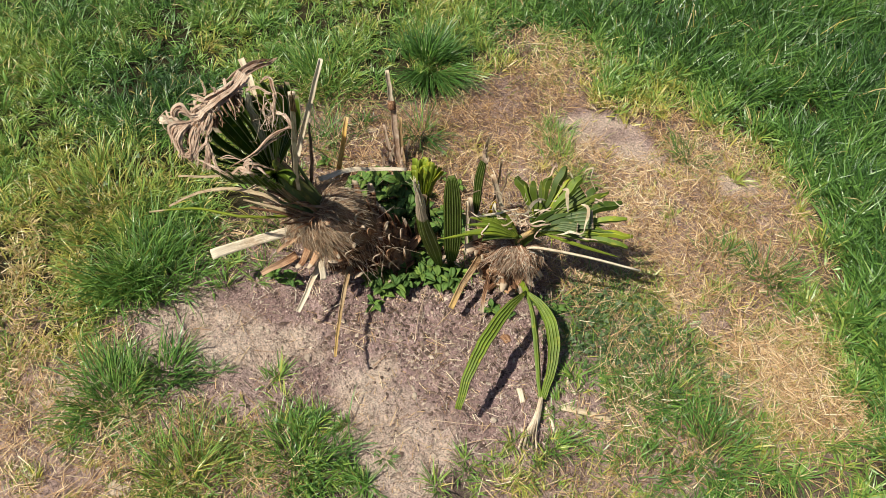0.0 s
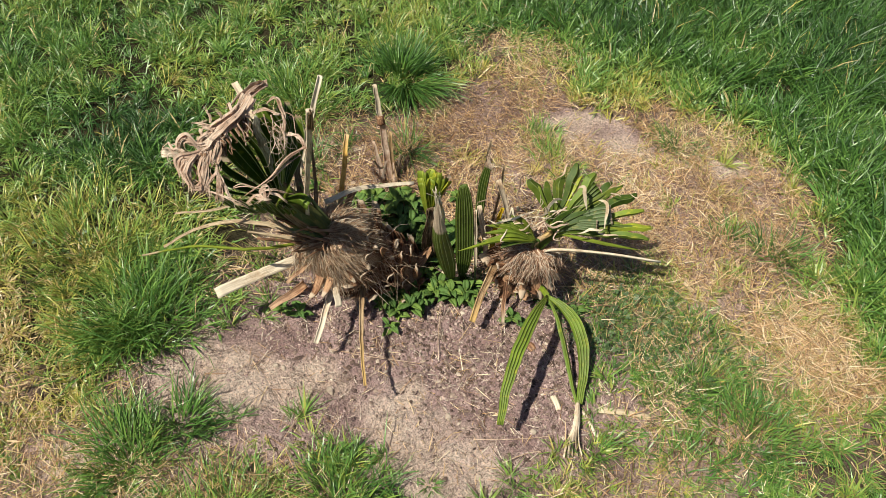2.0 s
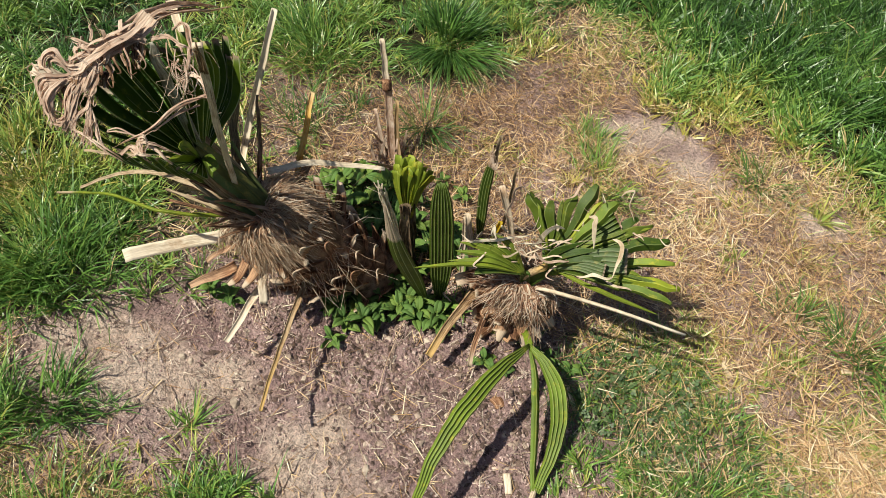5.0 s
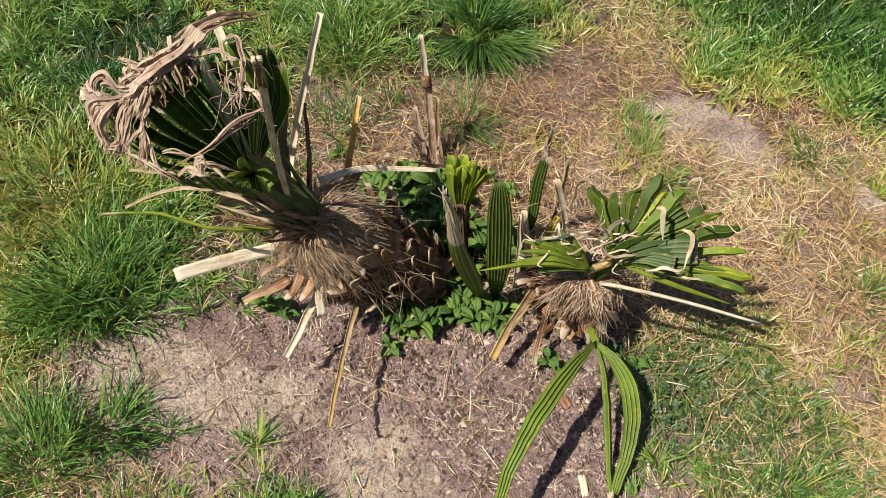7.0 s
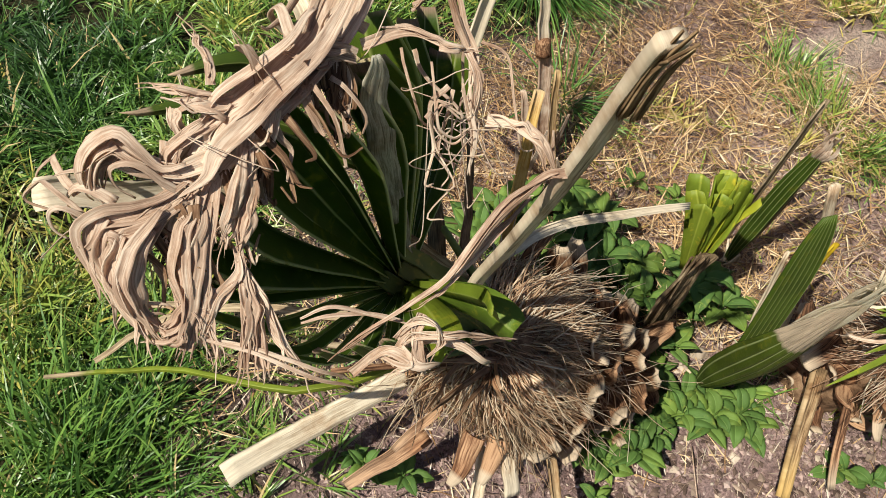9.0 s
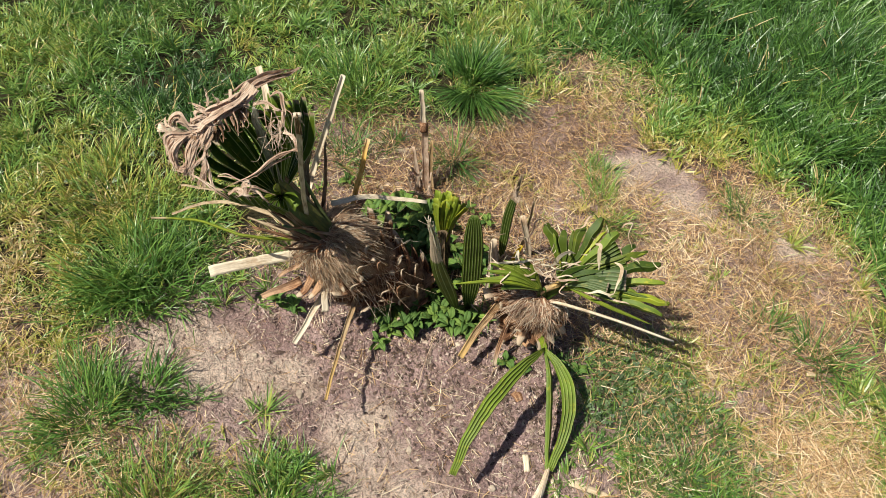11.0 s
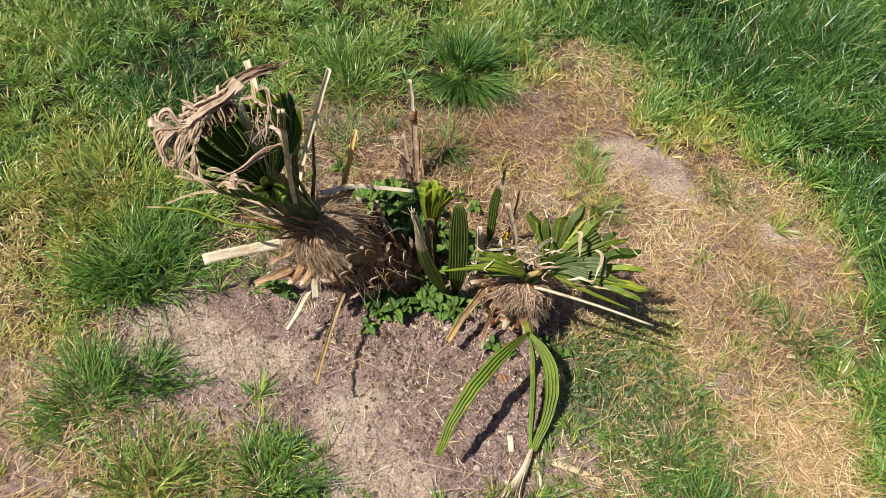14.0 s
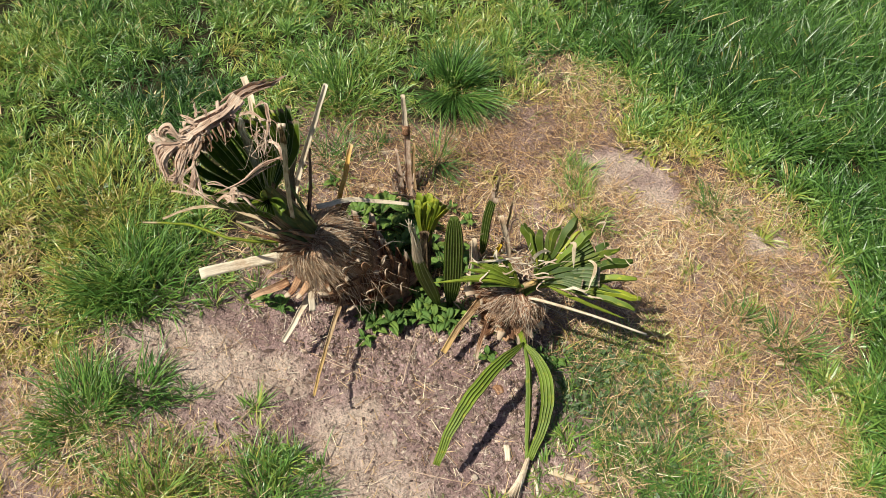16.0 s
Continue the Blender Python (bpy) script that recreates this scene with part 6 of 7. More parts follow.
    for pts, w in (([(0.262, 0.985, 0.262), (0.275, 0.990, 0.290), (0.290, 0.995, 0.300), (0.306, 1.000, 0.298)], 0.0046), ([(0.335, 1.010, 0.315), (0.343, 1.000, 0.322), (0.342, 0.985, 0.305), (0.352, 0.975, 0.290)], 0.0042),
                   ([(0.372, 0.985, 0.300), (0.385, 0.975, 0.300), (0.388, 0.960, 0.285), (0.376, 0.945, 0.265)], 0.0040), ([(0.205, 0.990, 0.262), (0.200, 0.985, 0.290), (0.208, 0.975, 0.280)], 0.0040),
                   ([(0.380, 0.955, 0.262), (0.355, 0.945, 0.258), (0.330, 0.950, 0.252)], 0.0036), ([(0.225, 1.010, 0.270), (0.222, 1.030, 0.310), (0.235, 1.045, 0.322), (0.250, 1.040, 0.315)], 0.0024),
                   ([(0.385, 1.050, 0.318), (0.398, 1.052, 0.338), (0.392, 1.030, 0.330), (0.402, 1.015, 0.312)], 0.0026), ([(0.300, 1.040, 0.305), (0.318, 1.062, 0.326), (0.330, 1.068, 0.322)], 0.0022)):
        g = Geo()
        ribbon(g, pts, lance(w * 0.85, 0.2, 0.4), (0.1, -0.6, 0.8), CURL, 0.0007, n=24, twist=rnd.uniform(-1.5, 1.5), wob=0.010)
        part("withered_curl", g, CREAM_M if w > 0.0035 else HUSK_M, fan, "cream coloured dry curl")
    # the bright leaf that droops to the ground
    droop = part("drooping_leaf", ribbon(Geo(), [(0.272, 0.965, 0.060), (0.283, 0.940, 0.088), (0.290, 0.914, 0.096)], taper(0.005, 0.006), (0, -0.5, 0.9), CHANNEL, 0.003, lambda t: 0.0, 8, ribs=0),
                 BRIGHT_M, palm, "bright green pleated leaf drooping onto the soil")
    for pts, w, folds, nrm in (([(0.290, 0.914, 0.096), (0.237, 0.836, 0.138), (0.194, 0.766, 0.142), (0.160, 0.700, 0.122), (0.142, 0.644, 0.084)], 0.0105, 4, (0.25, -0.35, 0.9)),
                               ([(0.290, 0.914, 0.096), (0.327, 0.872, 0.090), (0.346, 0.822, 0.066), (0.343, 0.768, 0.036), (0.322, 0.706, 0.014)], 0.0115, 4, (0.2, -0.35, 0.9)),
                               ([(0.291, 0.912, 0.094), (0.303, 0.866, 0.080), (0.310, 0.810, 0.054), (0.315, 0.752, 0.028), (0.318, 0.706, 0.013)], 0.0048, 1, (0.5, -0.2, 0.8))):
        g = Geo()
        ribbon(g, pts, lambda t, w=w: 0.003 + w * math.sin(min(1, t / 0.42) * math.pi / 2) * (1 if t < 0.55 else 1 - 1.45 * (t - 0.55)), nrm, pleats(folds, 0.34), 0.0009, lambda t: max(0, (t - 0.95) * 6), 24, wob=0.002)
        part("lobe", g, BRIGHT_M, droop)
    for k in range(5):
        g = Geo()
        x = 0.006 * (k - 2)
        ribbon(g, [(0.320, 0.712, 0.016), (0.306 + x * 0.4, 0.662, 0.012), (0.291 + x, 0.628, 0.009), (0.284 + 1.5 * x, 0.600, 0.009)], taper(0.0032, 0.0014), (0, 0, 1), CURL, 0.0009, lambda t: 0.0, 10, twist=0.6 * k)
        part("withered_tip", g, PALE_M, droop)


def build_suckers():
    # clipped lime fan
    plant = thing("palm_sucker", "young palm shoot with a clipped lime green fan", "palm shoot", (0.068, 1.10, 0.0))
    g = Geo()
    for k in range(7):
        ribbon(g, [Vector((0.072, 1.10, -0.01)) + jitter(0.006), Vector((0.067, 1.093, 0.09)) + jitter(0.005), Vector((0.066, 1.090, 0.195)) + jitter(0.006)], taper(0.009, 0.007), (0, -1, 0.2), CHANNEL, 0.0016, n=8, wob=0.003)
    part("stem", g, GREY_M, plant, "papery brown sheathed stem")
    for k in range(13):
        u = (k - 6) / 6
        tip = Vector((0.068 + 0.029 * u + random.gauss(0, 0.003), 1.108 + random.gauss(0, 0.007), 0.296 - 0.014 * abs(u) - random.uniform(0, 0.035)))
        g = Geo()
        w = random.uniform(0.0090, 0.0120)
        ribbon(g, [(0.066 + 0.004 * u, 1.092 + random.gauss(0, 0.003), 0.158), (0.066 + 0.016 * u, 1.098 + random.gauss(0, 0.005), 0.222), tip], lambda t, w=w: w * (0.4 + 0.6 * t) * (1 if t < 0.93 else 0.8), (0.8 * u + random.gauss(0, 0.5), -1, 0.3),
               [(-1, 0.5, 0), (-0.15, 0.05, 0), (0, 0, 1), (0.15, 0.05, 0), (1, 0.5, 0)], 0.0007, lambda t: 0.0, 10, twist=random.uniform(-0.4, 0.4), ribs=0.5)
        part("leaflet", g, LIME_M, plant)
    # three folded spears
    spears = [
        ("folded dark green palm spear with a brown tip", [(0.114, 1.034, 0.002), (0.090, 1.002, 0.125), (0.064, 0.966, 0.255), (0.047, 0.936, 0.385)], 0.0215, 0.26, 0.66, (0.45, 0.70, 0.2), 6),
        ("upright pleated dark green palm spear", [(0.137, 1.032, 0.0), (0.134, 1.032, 0.10), (0.126, 1.038, 0.21), (0.117, 1.047, 0.303)], 0.0195, 0.30, 2.0, (0.1, -1, 0.3), 7),
        ("narrow folded palm spear", [(0.196, 1.178, 0.0), (0.193, 1.172, 0.08), (0.190, 1.164, 0.17), (0.194, 1.158, 0.250)], 0.0105, 0.30, 0.86, (-0.5, -0.9, 0.2), 4),
    ]
    for label, pts, w, floor_w, dead, nrm, count in spears:
        sp = thing("palm_spear", label, "palm shoot", (pts[0][0], pts[0][1], 0.0), "young palm spears")
        g = Geo()
        # the withered one shrivels to a narrow tuft above its green part
        shrink = (lambda t: 1 if t < 0.55 else 1 - 1.7 * (t - 0.55)) if count == 6 else (lambda t: 1)
        ribbon(g, pts, lambda t, w=w, d=dead: shrink(t) * w * (0.18 + 0.82 * math.sin(min(1, t / 0.42) * math.pi / 2)) * (math.sqrt(max(0.02, 1 - (max(0, t - 0.62) / 0.40) ** 2)) if d > 0.6 else 1 - 1.5 * max(0, t - 0.5)), nrm, boat(count, 0.13, 0.75) if count == 6 else pleats(count, 0.13), 0.0012,
               lambda t, d=dead: max(0, (t - d) * 7), 22)
        part("blade", g, SPEAR_M if count == 6 else DEEP_M, sp)
        g = Geo()
        b = Vector(pts[0])
        for k in range(4):
            ribbon(g, [b + jitter(0.004) - Vector((0, 0, 0.008)), b + Vector((random.uniform(-0.012, 0.012), random.uniform(-0.01, 0.01), 0.02)), b + Vector((random.uniform(-0.03, 0.03), random.uniform(-0.02, 0.02), 0.035))],
                   taper(0.004, 0.0012), (0, -1, 0.4), CURL, 0.001, n=6)
        part("sheath", g, PALE_M, sp, "torn papery sheath")
        if dead < 1:
            g = Geo()
            e = Vector(pts[-1])
            back = (Vector(pts[-1]) - Vector(pts[-2])) * (0.9 if count > 4 else 0.3)
            across = back.cross(Vector(nrm)).normalized()
            for k in range(14):
                d = (Vector((-0.008, -0.010, 0.045)) + jitter(0.007)) * random.uniform(0.4, 1.1) * (0.9 if count > 4 else 0.6)
                o = across * random.uniform(-1, 1) * (0.008 if count > 4 else 0.005)
                ribbon(g, [e - back + o, e - back * 0.4 + o * 0.9 + jitter(0.002), e + o * 0.5 + jitter(0.003), e + d + o * 0.6], taper(0.0030, 0.0006), nrm, RIDGE, 0.0006, n=12, twist=random.uniform(-0.5, 0.5))
            part("withered_tip", g, CREAM_M if count == 6 else HUSK_M, sp, "frayed cream and brown tip" if count == 6 else "frayed brown tip")
    # dry standing blades
    for label, pts, w, mat in (("dry brown upright leaf blade", [(0.200, 1.205, 0.0), (0.197, 1.198, 0.12), (0.202, 1.198, 0.265)], 0.0055, GREY_M),
                               ("dry brown upright leaf blade", [(0.235, 1.20, 0.0), (0.240, 1.195, 0.10), (0.238, 1.19, 0.20)], 0.0035, GREY_M),
                               ("pale dry leaf stub", [(0.172, 1.06, 0.0), (0.168, 1.08, 0.09), (0.160, 1.09, 0.175)], 0.0040, PALE_M),
                               ("yellowed broken leaf piece", [(0.212, 1.085, 0.02), (0.208, 1.09, 0.10), (0.222, 1.10, 0.165)], 0.0068, YELLOW_M)):
        g = Geo()
        ribbon(g, pts, taper(w, w * 0.6), (0.2, -1, 0.3), CHANNEL, 0.0015, lambda t: 0.2, 10, wob=0.002, ribs=0)
        solo("dry_blade", g, mat, label, "dead leaf", "dry upright blades")


def build_old_stump():
    stump = thing("dead_stalk", "broken tan dead palm stalk with dark nodes", "dead stalk", (0.008, 1.345, 0.0))
    for pts, w, mat, name in (([(0.010, 1.345, -0.01), (0.0, 1.365, 0.09), (-0.012, 1.385, 0.172)], taper(0.0085, 0.0068), HUSK_M, "stalk"),
                              ([(-0.012, 1.385, 0.168), (-0.018, 1.392, 0.22), (-0.024, 1.398, 0.262)], taper(0.0062, 0.0045), PALE_M, "tip"),
                              ([(0.022, 1.345, -0.01), (0.014, 1.36, 0.07), (0.010, 1.375, 0.14)], taper(0.0062, 0.003), TAN_M, "sheath"),
                              ([(-0.008, 1.34, -0.01), (-0.018, 1.355, 0.06), (-0.030, 1.365, 0.12)], taper(0.0070, 0.003), HUSK_M, "sheath")):
        g = Geo()
        ribbon(g, pts, w, (0.1, -1, 0.3), CHANNEL, 0.005, lambda t: 0.3 * t, 10, wob=0.003)
        part(name, g, mat, stump)
    g = Geo()
    tube(g, [(-0.0105, 1.382, 0.160), (-0.012, 1.385, 0.170), (-0.0135, 1.388, 0.180)], 0.0092, 10, 4)
    part("node", g, BOOT_M, stump, "darker ringed node")
    for k in range(9):
        a = random.uniform(0, 6.28)
        b = Vector((0.005 + 0.03 * math.cos(a), 1.34 + 0.03 * math.sin(a), 0.0))
        g = Geo()
        d = Vector((random.gauss(0, 0.03), random.gauss(0, 0.03), random.uniform(0.03, 0.09)))
        ribbon(g, [b, b + d * 0.6, b + d], taper(0.004, 0.0012), (0, -1, 0.3), CURL, 0.001, n=6)
        part("husk", g, HUSK_M, stump)


build_left_palm()
build_right_palm()
build_suckers()
build_old_stump()


# ---- weeds, tufts and loose things ----
def weed(x, y, size, pairs, seed, label="leafy green broadleaf weed seedling"):
    rnd = random.Random(seed)
    z = height(x, y)
    plant = thing("broadleaf_weed", label, "weed", (x, y, z), "weeds round the palms")
    stem_h = size * 0.8
    lx, ly = rnd.uniform(-0.3, 0.3) * size, rnd.uniform(-0.4, 0.1) * size
    g = Geo()
    tube(g, [(x, y, z - 0.004), (x + lx * 0.5, y + ly * 0.5, z + stem_h * 0.6), (x + lx, y + ly, z + stem_h)], taper(0.0016, 0.0009), 5, 5)
    part("stem", g, WEED_M, plant)
    for k in range(pairs):
        t = (k + 0.6) / pairs
        c = Vector((x + lx * t, y + ly * t, z + stem_h * t))
        a0 = k * 1.9 + rnd.uniform(-0.4, 0.4)
        for side in (0, math.pi):
            a = a0 + side + rnd.uniform(-0.35, 0.35)
            ln = size * rnd.uniform(0.65, 1.15) * (1.1 - 0.45 * t)
            d = Vector((math.cos(a), math.sin(a), 0))
            up = 0.30 + 0.5 * t + rnd.uniform(-0.4, 0.4)
            g = Geo()
            ribbon(g, [c, c + d * ln * 0.25 + Vector((0, 0, ln * up * 0.35)), c + d * ln * 0.65 + Vector((0, 0, ln * up * 0.55)), c + d * ln + Vector((0, 0, ln * up * 0.38))],
                   lambda s, w=ln * 0.26: w * (0.10 if s < 0.14 else max(0.03, math.sin(math.pi * ((s - 0.14) / 0.86) ** 0.72) ** 0.9 * (1 + 0.05 * (1 if int(s * 18 + 0.5) % 2 else -1)))), (0, 0, 1),
                   [(-1, 0.30, 0), (-0.5, 0.24, 0), (-0.07, 0, 0), (0, -0.04, 0.8), (0.07, 0, 0), (0.5, 0.24, 0), (1, 0.30, 0)], 0.0004, lambda s: 0.0, 18, twist=rnd.uniform(-0.9, 0.9), wob=0.003)
            part("leaf", g, WEED_M, plant)


for k, (wx, wy, ws, wp) in enumerate(((-0.035, 0.985, 0.050, 5), (0.012, 0.972, 0.052, 5), (-0.005, 1.015, 0.050, 5), (0.060, 1.000, 0.050, 5), (0.095, 0.985, 0.048, 5), (0.128, 0.995, 0.046, 5),
                                      (0.155, 1.010, 0.040, 4), (-0.030, 0.930, 0.030, 4), (-0.250, 0.985, 0.030, 4), (-0.215, 0.975, 0.034, 4), (-0.268, 1.000, 0.024, 3), (0.222, 0.925, 0.034, 4),
                                      (0.255, 0.905, 0.026, 3), (-0.050, 1.205, 0.055, 5), (-0.010, 1.225, 0.058, 5), (0.030, 1.195, 0.056, 5), (0.050, 1.150, 0.050, 5), (0.015, 1.150, 0.052, 5),
                                      (0.110, 1.135, 0.060, 4), (0.120, 1.180, 0.050, 4), (0.090, 1.080, 0.046, 4), (0.060, 1.050, 0.042, 4), (0.035, 1.020, 0.044, 4), (0.335, 0.945, 0.034, 4),
                                      (0.365, 0.925, 0.030, 4), (0.150, 1.270, 0.034, 4), (0.115, 1.300, 0.030, 3), (-0.165, 1.330, 0.034, 4), (0.030, 0.985, 0.046, 5), (0.080, 1.015, 0.044, 5), (0.110, 1.020, 0.042, 5), (-0.015, 0.960, 0.040, 4), (-0.070, 1.265, 0.062, 5), (-0.030, 1.275, 0.066, 5), (0.010, 1.265, 0.064, 5), (0.045, 1.240, 0.062, 5), (-0.100, 1.245, 0.056, 5), (0.150, 1.150, 0.066, 4), (0.165, 1.115, 0.060, 4), (0.085, 1.130, 0.060, 5), (0.005, 1.185, 0.052, 5), (0.070, 1.185, 0.048, 5), (-0.030, 1.170, 0.048, 5), (0.140, 0.975, 0.036, 4))):
    weed(wx, wy, ws * 0.9, wp, 100 + k)


def tuft(x, y, radius, length, count, half, tone, label, spread_out=1.0):
    """A bunch of grass made of several leaning clumps."""
    bunch = thing("grass_tuft", label, "grass tuft", (x, y, height(x, y)), "grass tufts")
    clumps = 3 if count < 200 else 7
    for k in range(clumps):
        m = max(12, int(count * 0.62 / clumps))
        ca, cr = rng.uniform(0, 6.28), radius * math.sqrt(rng.random())
        cx, cy = x + cr * math.cos(ca), y + cr * math.sin(ca)
        px, py = cx + rng.normal(0, radius * 0.33, m), cy + rng.normal(0, radius * 0.33, m)
        away = np.arctan2(py - y, px - x)
        lean = 0.10 + 0.55 * spread_out * np.hypot(px - x, py - y) / radius * rng.uniform(0.3, 1.3, m)
        me = blades("clump", px, py, relief(px, py) - 0.003, length * rng.uniform(0.75, 1.2) * rng.uniform(0.4, 1.2, m), half * 1.35 * rng.uniform(0.65, 1.4, m),
                    away + rng.normal(0, 0.8, m), lean, np.abs(rng.normal(0.7, 0.45, m)), np.clip(tone + rng.normal(0, 0.10, m) + rng.normal(0, 0.05), 0, 1), rows=4)
        part("clump", me, GRASS_M, bunch, kind="stuff")


DARK, FRESH, PALEG = "dense dark bluish green grass tuft", "bushy green grass tuft", "small sparse grass tuft"
for tx, ty, tr, tl, tc, th, tt, lab in ((0.075, 1.745, 0.050, 0.118, 800, 0.0012, 0.90, DARK), (-0.56, 1.02, 0.11, 0.090, 1700, 0.0011, 0.70, FRESH), (-0.66, 1.20, 0.13, 0.075, 2200, 0.0010, 0.52, FRESH),
                                        (-0.53, 0.68, 0.065, 0.085, 800, 0.0011, 0.74, FRESH), (-0.455, 0.755, 0.045, 0.075, 520, 0.0011, 0.76, FRESH), (-0.155, 0.572, 0.070, 0.060, 1000, 0.0010, 0.80, FRESH),
                                        (-0.37, 0.53, 0.070, 0.075, 800, 0.0010, 0.62, FRESH), (-0.085, 1.475, 0.022, 0.065, 140, 0.0009, 0.95, PALEG), (0.065, 1.445, 0.026, 0.110, 130, 0.0009, 0.92, PALEG),
                                        (-0.185, 1.40, 0.035, 0.130, 110, 0.0009, 0.82, PALEG), (-0.150, 1.42, 0.03, 0.100, 70, 0.0009, 0.80, PALEG), (0.435, 1.36, 0.05, 0.080, 420, 0.0009, 0.60, PALEG),
                                        (0.42, 1.47, 0.035, 0.050, 260, 0.0009, 0.66, PALEG), (0.77, 1.42, 0.040, 0.070, 240, 0.0010, 0.86, PALEG), (0.78, 1.10, 0.045, 0.055, 240, 0.0010, 0.82, PALEG),
                                        (0.59, 0.735, 0.085, 0.052, 1200, 0.0009, 0.78, FRESH), (0.66, 0.60, 0.085, 0.055, 1200, 0.0010, 0.78, FRESH), (-0.185, 1.66, 0.09, 0.090, 1300, 0.0010, 0.62, FRESH),
                                        (0.63, 0.84, 0.07, 0.040, 700, 0.0010, 0.74, FRESH), (0.52, 0.70, 0.06, 0.040, 500, 0.0010, 0.76, FRESH), (0.50, 0.55, 0.06, 0.045, 500, 0.0010, 0.76, FRESH), (0.90, 1.05, 0.05, 0.075, 420, 0.0011, 0.84, FRESH), (-0.36, 0.745, 0.022, 0.040, 70, 0.0009, 0.82, PALEG), (0.335, 0.61, 0.04, 0.045, 260, 0.0009, 0.76, PALEG)):
    tuft(tx, ty, tr, tl, tc, th, tt - 0.10, lab)


def drooping_skirt(x, y, radius, length, count, tone, label):
    """Long blades that hang from a tuft over the bare ground before it."""
    bunch = thing("grass_tuft", label, "grass tuft", (x, y, height(x, y)), "grass tufts")
    for k in range(5):
        m = count // 5
        a = -1.57 + (k - 1.6) * 0.42
        head = rng.normal(a, 0.22, m)
        off = radius * np.sqrt(rng.random(m))
        px, py = x + off * np.cos(head), y + off * np.sin(head)
        me = blades("clump", px, py, relief(px, py), length * rng.uniform(0.6, 1.15, m), rng.uniform(0.0009, 0.0016, m), head, rng.normal(0.75, 0.18, m), rng.normal(0.75, 0.18, m),
                    np.clip(tone + rng.normal(0, 0.10, m), 0, 1), rows=5)
        part("clump", me, GRASS_M, bunch, kind="stuff")


drooping_skirt(0.085, 1.71, 0.05, 0.165, 320, 0.74, "long grey-green blades drooping over dry litter")
drooping_skirt(0.062, 1.455, 0.02, 0.120, 40, 0.86, "few long dark grass blades in litter")


def build_sheet():
    """The bent corner of a plastic sheet in the far grass."""
    xs, ys = np.linspace(-1.72, -1.125, 24), np.linspace(1.915, 2.35, 18)
    X, Y = np.meshgrid(xs, ys)
    X = X + 0.10 * (Y - 1.915)
    Z = relief(X, Y) + 0.012 + 0.014 * fractal(X, Y, 0.12, 55)
    n = X.size
    v = np.concatenate([np.stack([X, Y, Z], -1).reshape(-1, 3), np.stack([X, Y, Z - 0.003], -1).reshape(-1, 3)])
    f = []
    for r in range(17):
        for c in range(23):
            a = r * 24 + c
            f += [(a, a + 1, a + 25, a + 24), (n + a + 24, n + a + 25, n + a + 1, n + a)]
    rim = [c for c in range(24)] + [r * 24 + 23 for r in range(1, 18)] + [17 * 24 + c for c in range(22, -1, -1)] + [r * 24 for r in range(16, 0, -1)]
    for a, b in zip(rim, rim[1:] + rim[:1]):
        f.append((b, a, n + a, n + b))
    me = mesh_arrays("plastic_sheet", v, np.array(f))
    me.materials.append(TEAL_M)
    tagged(new("plastic_sheet", me), "light teal plastic sheet lying in the grass", "plastic sheet")


build_sheet()


def build_clover():
    """Low trefoil weeds in the shade beside the small palm."""
    def dens(x, y):
        d = ((x - 0.47) / 0.15) ** 2 + ((y - 0.90) / 0.13) ** 2
        e = ((x - 0.60) / 0.17) ** 2 + ((y - 0.78) / 0.13) ** 2
        h = ((x + 0.66) / 0.20) ** 2 + ((y - 1.30) / 0.22) ** 2
        return np.clip(1.15 - d, 0, 1) + 0.35 * np.clip(1 - e, 0, 1) + 0.22 * np.clip(1 - h, 0, 1)
    x, y = scatter(34000, -0.95, 0.85, 0.6, 1.6, lambda x, y: dens(x, y) * np.clip(2.6 * fractal(x, y, 0.05, 17) - 0.6, 0.05, 1))
    n = len(x)
    z = relief(x, y) + rng.uniform(0.004, 0.026, n)
    size = rng.uniform(0.0015, 0.0040, n)
    ring = 6
    verts, tilt = [], rng.normal(0, 0.35, (n, 2))
    for leaf in range(3):
        a0 = rng.uniform(0, 6.28, n) if leaf == 0 else a0 + 2.094
        cx, cy = np.cos(a0) * size * 0.95, np.sin(a0) * size * 0.95
        for j in range(ring):
            b = a0 + math.pi + 2 * math.pi * j / ring
            ox, oy = cx + np.cos(b) * size * 0.82, cy + np.sin(b) * size * 0.82
            verts.append(np.stack([x + ox, y + oy, z + ox * tilt[:, 0] + oy * tilt[:, 1]], -1))
    v = np.stack(verts, 1)
    base = (np.arange(n) * 18)[:, None, None]
    tri = np.array([[6 * q, 6 * q + j, 6 * q + j + 1] for q in range(3) for j in range(1, 5)])
    me = mesh_arrays("clover", v.reshape(-1, 3), (base + tri[None]).reshape(-1, 3), False)
    me.materials.append(CLOVER_M)
    tagged(new("clover", me), "low dark green clover among thin grass", "clover", kind="stuff")
    # thin grass and dry stems between the leaves
    x, y = scatter(9000, 0.28, 0.82, 0.58, 1.08, dens)
    n = len(x)
    dry = rng.random(n) < 0.22
    me = blades("thin_grass", x, y, relief(x, y), rng.uniform(0.018, 0.048, n), rng.uniform(0.0005, 0.0010, n), rng.uniform(0, 2 * math.pi, n), np.abs(rng.normal(0.7, 0.4, n)), np.abs(rng.normal(0.5, 0.4, n)),
                np.where(dry, 0.05, rng.normal(0.80, 0.12, n)), rows=3)
    me.materials.append(GRASS_M)
    tagged(new("thin_grass", me), "thin green and dry grass among clover", "grass", kind="stuff")


build_clover()


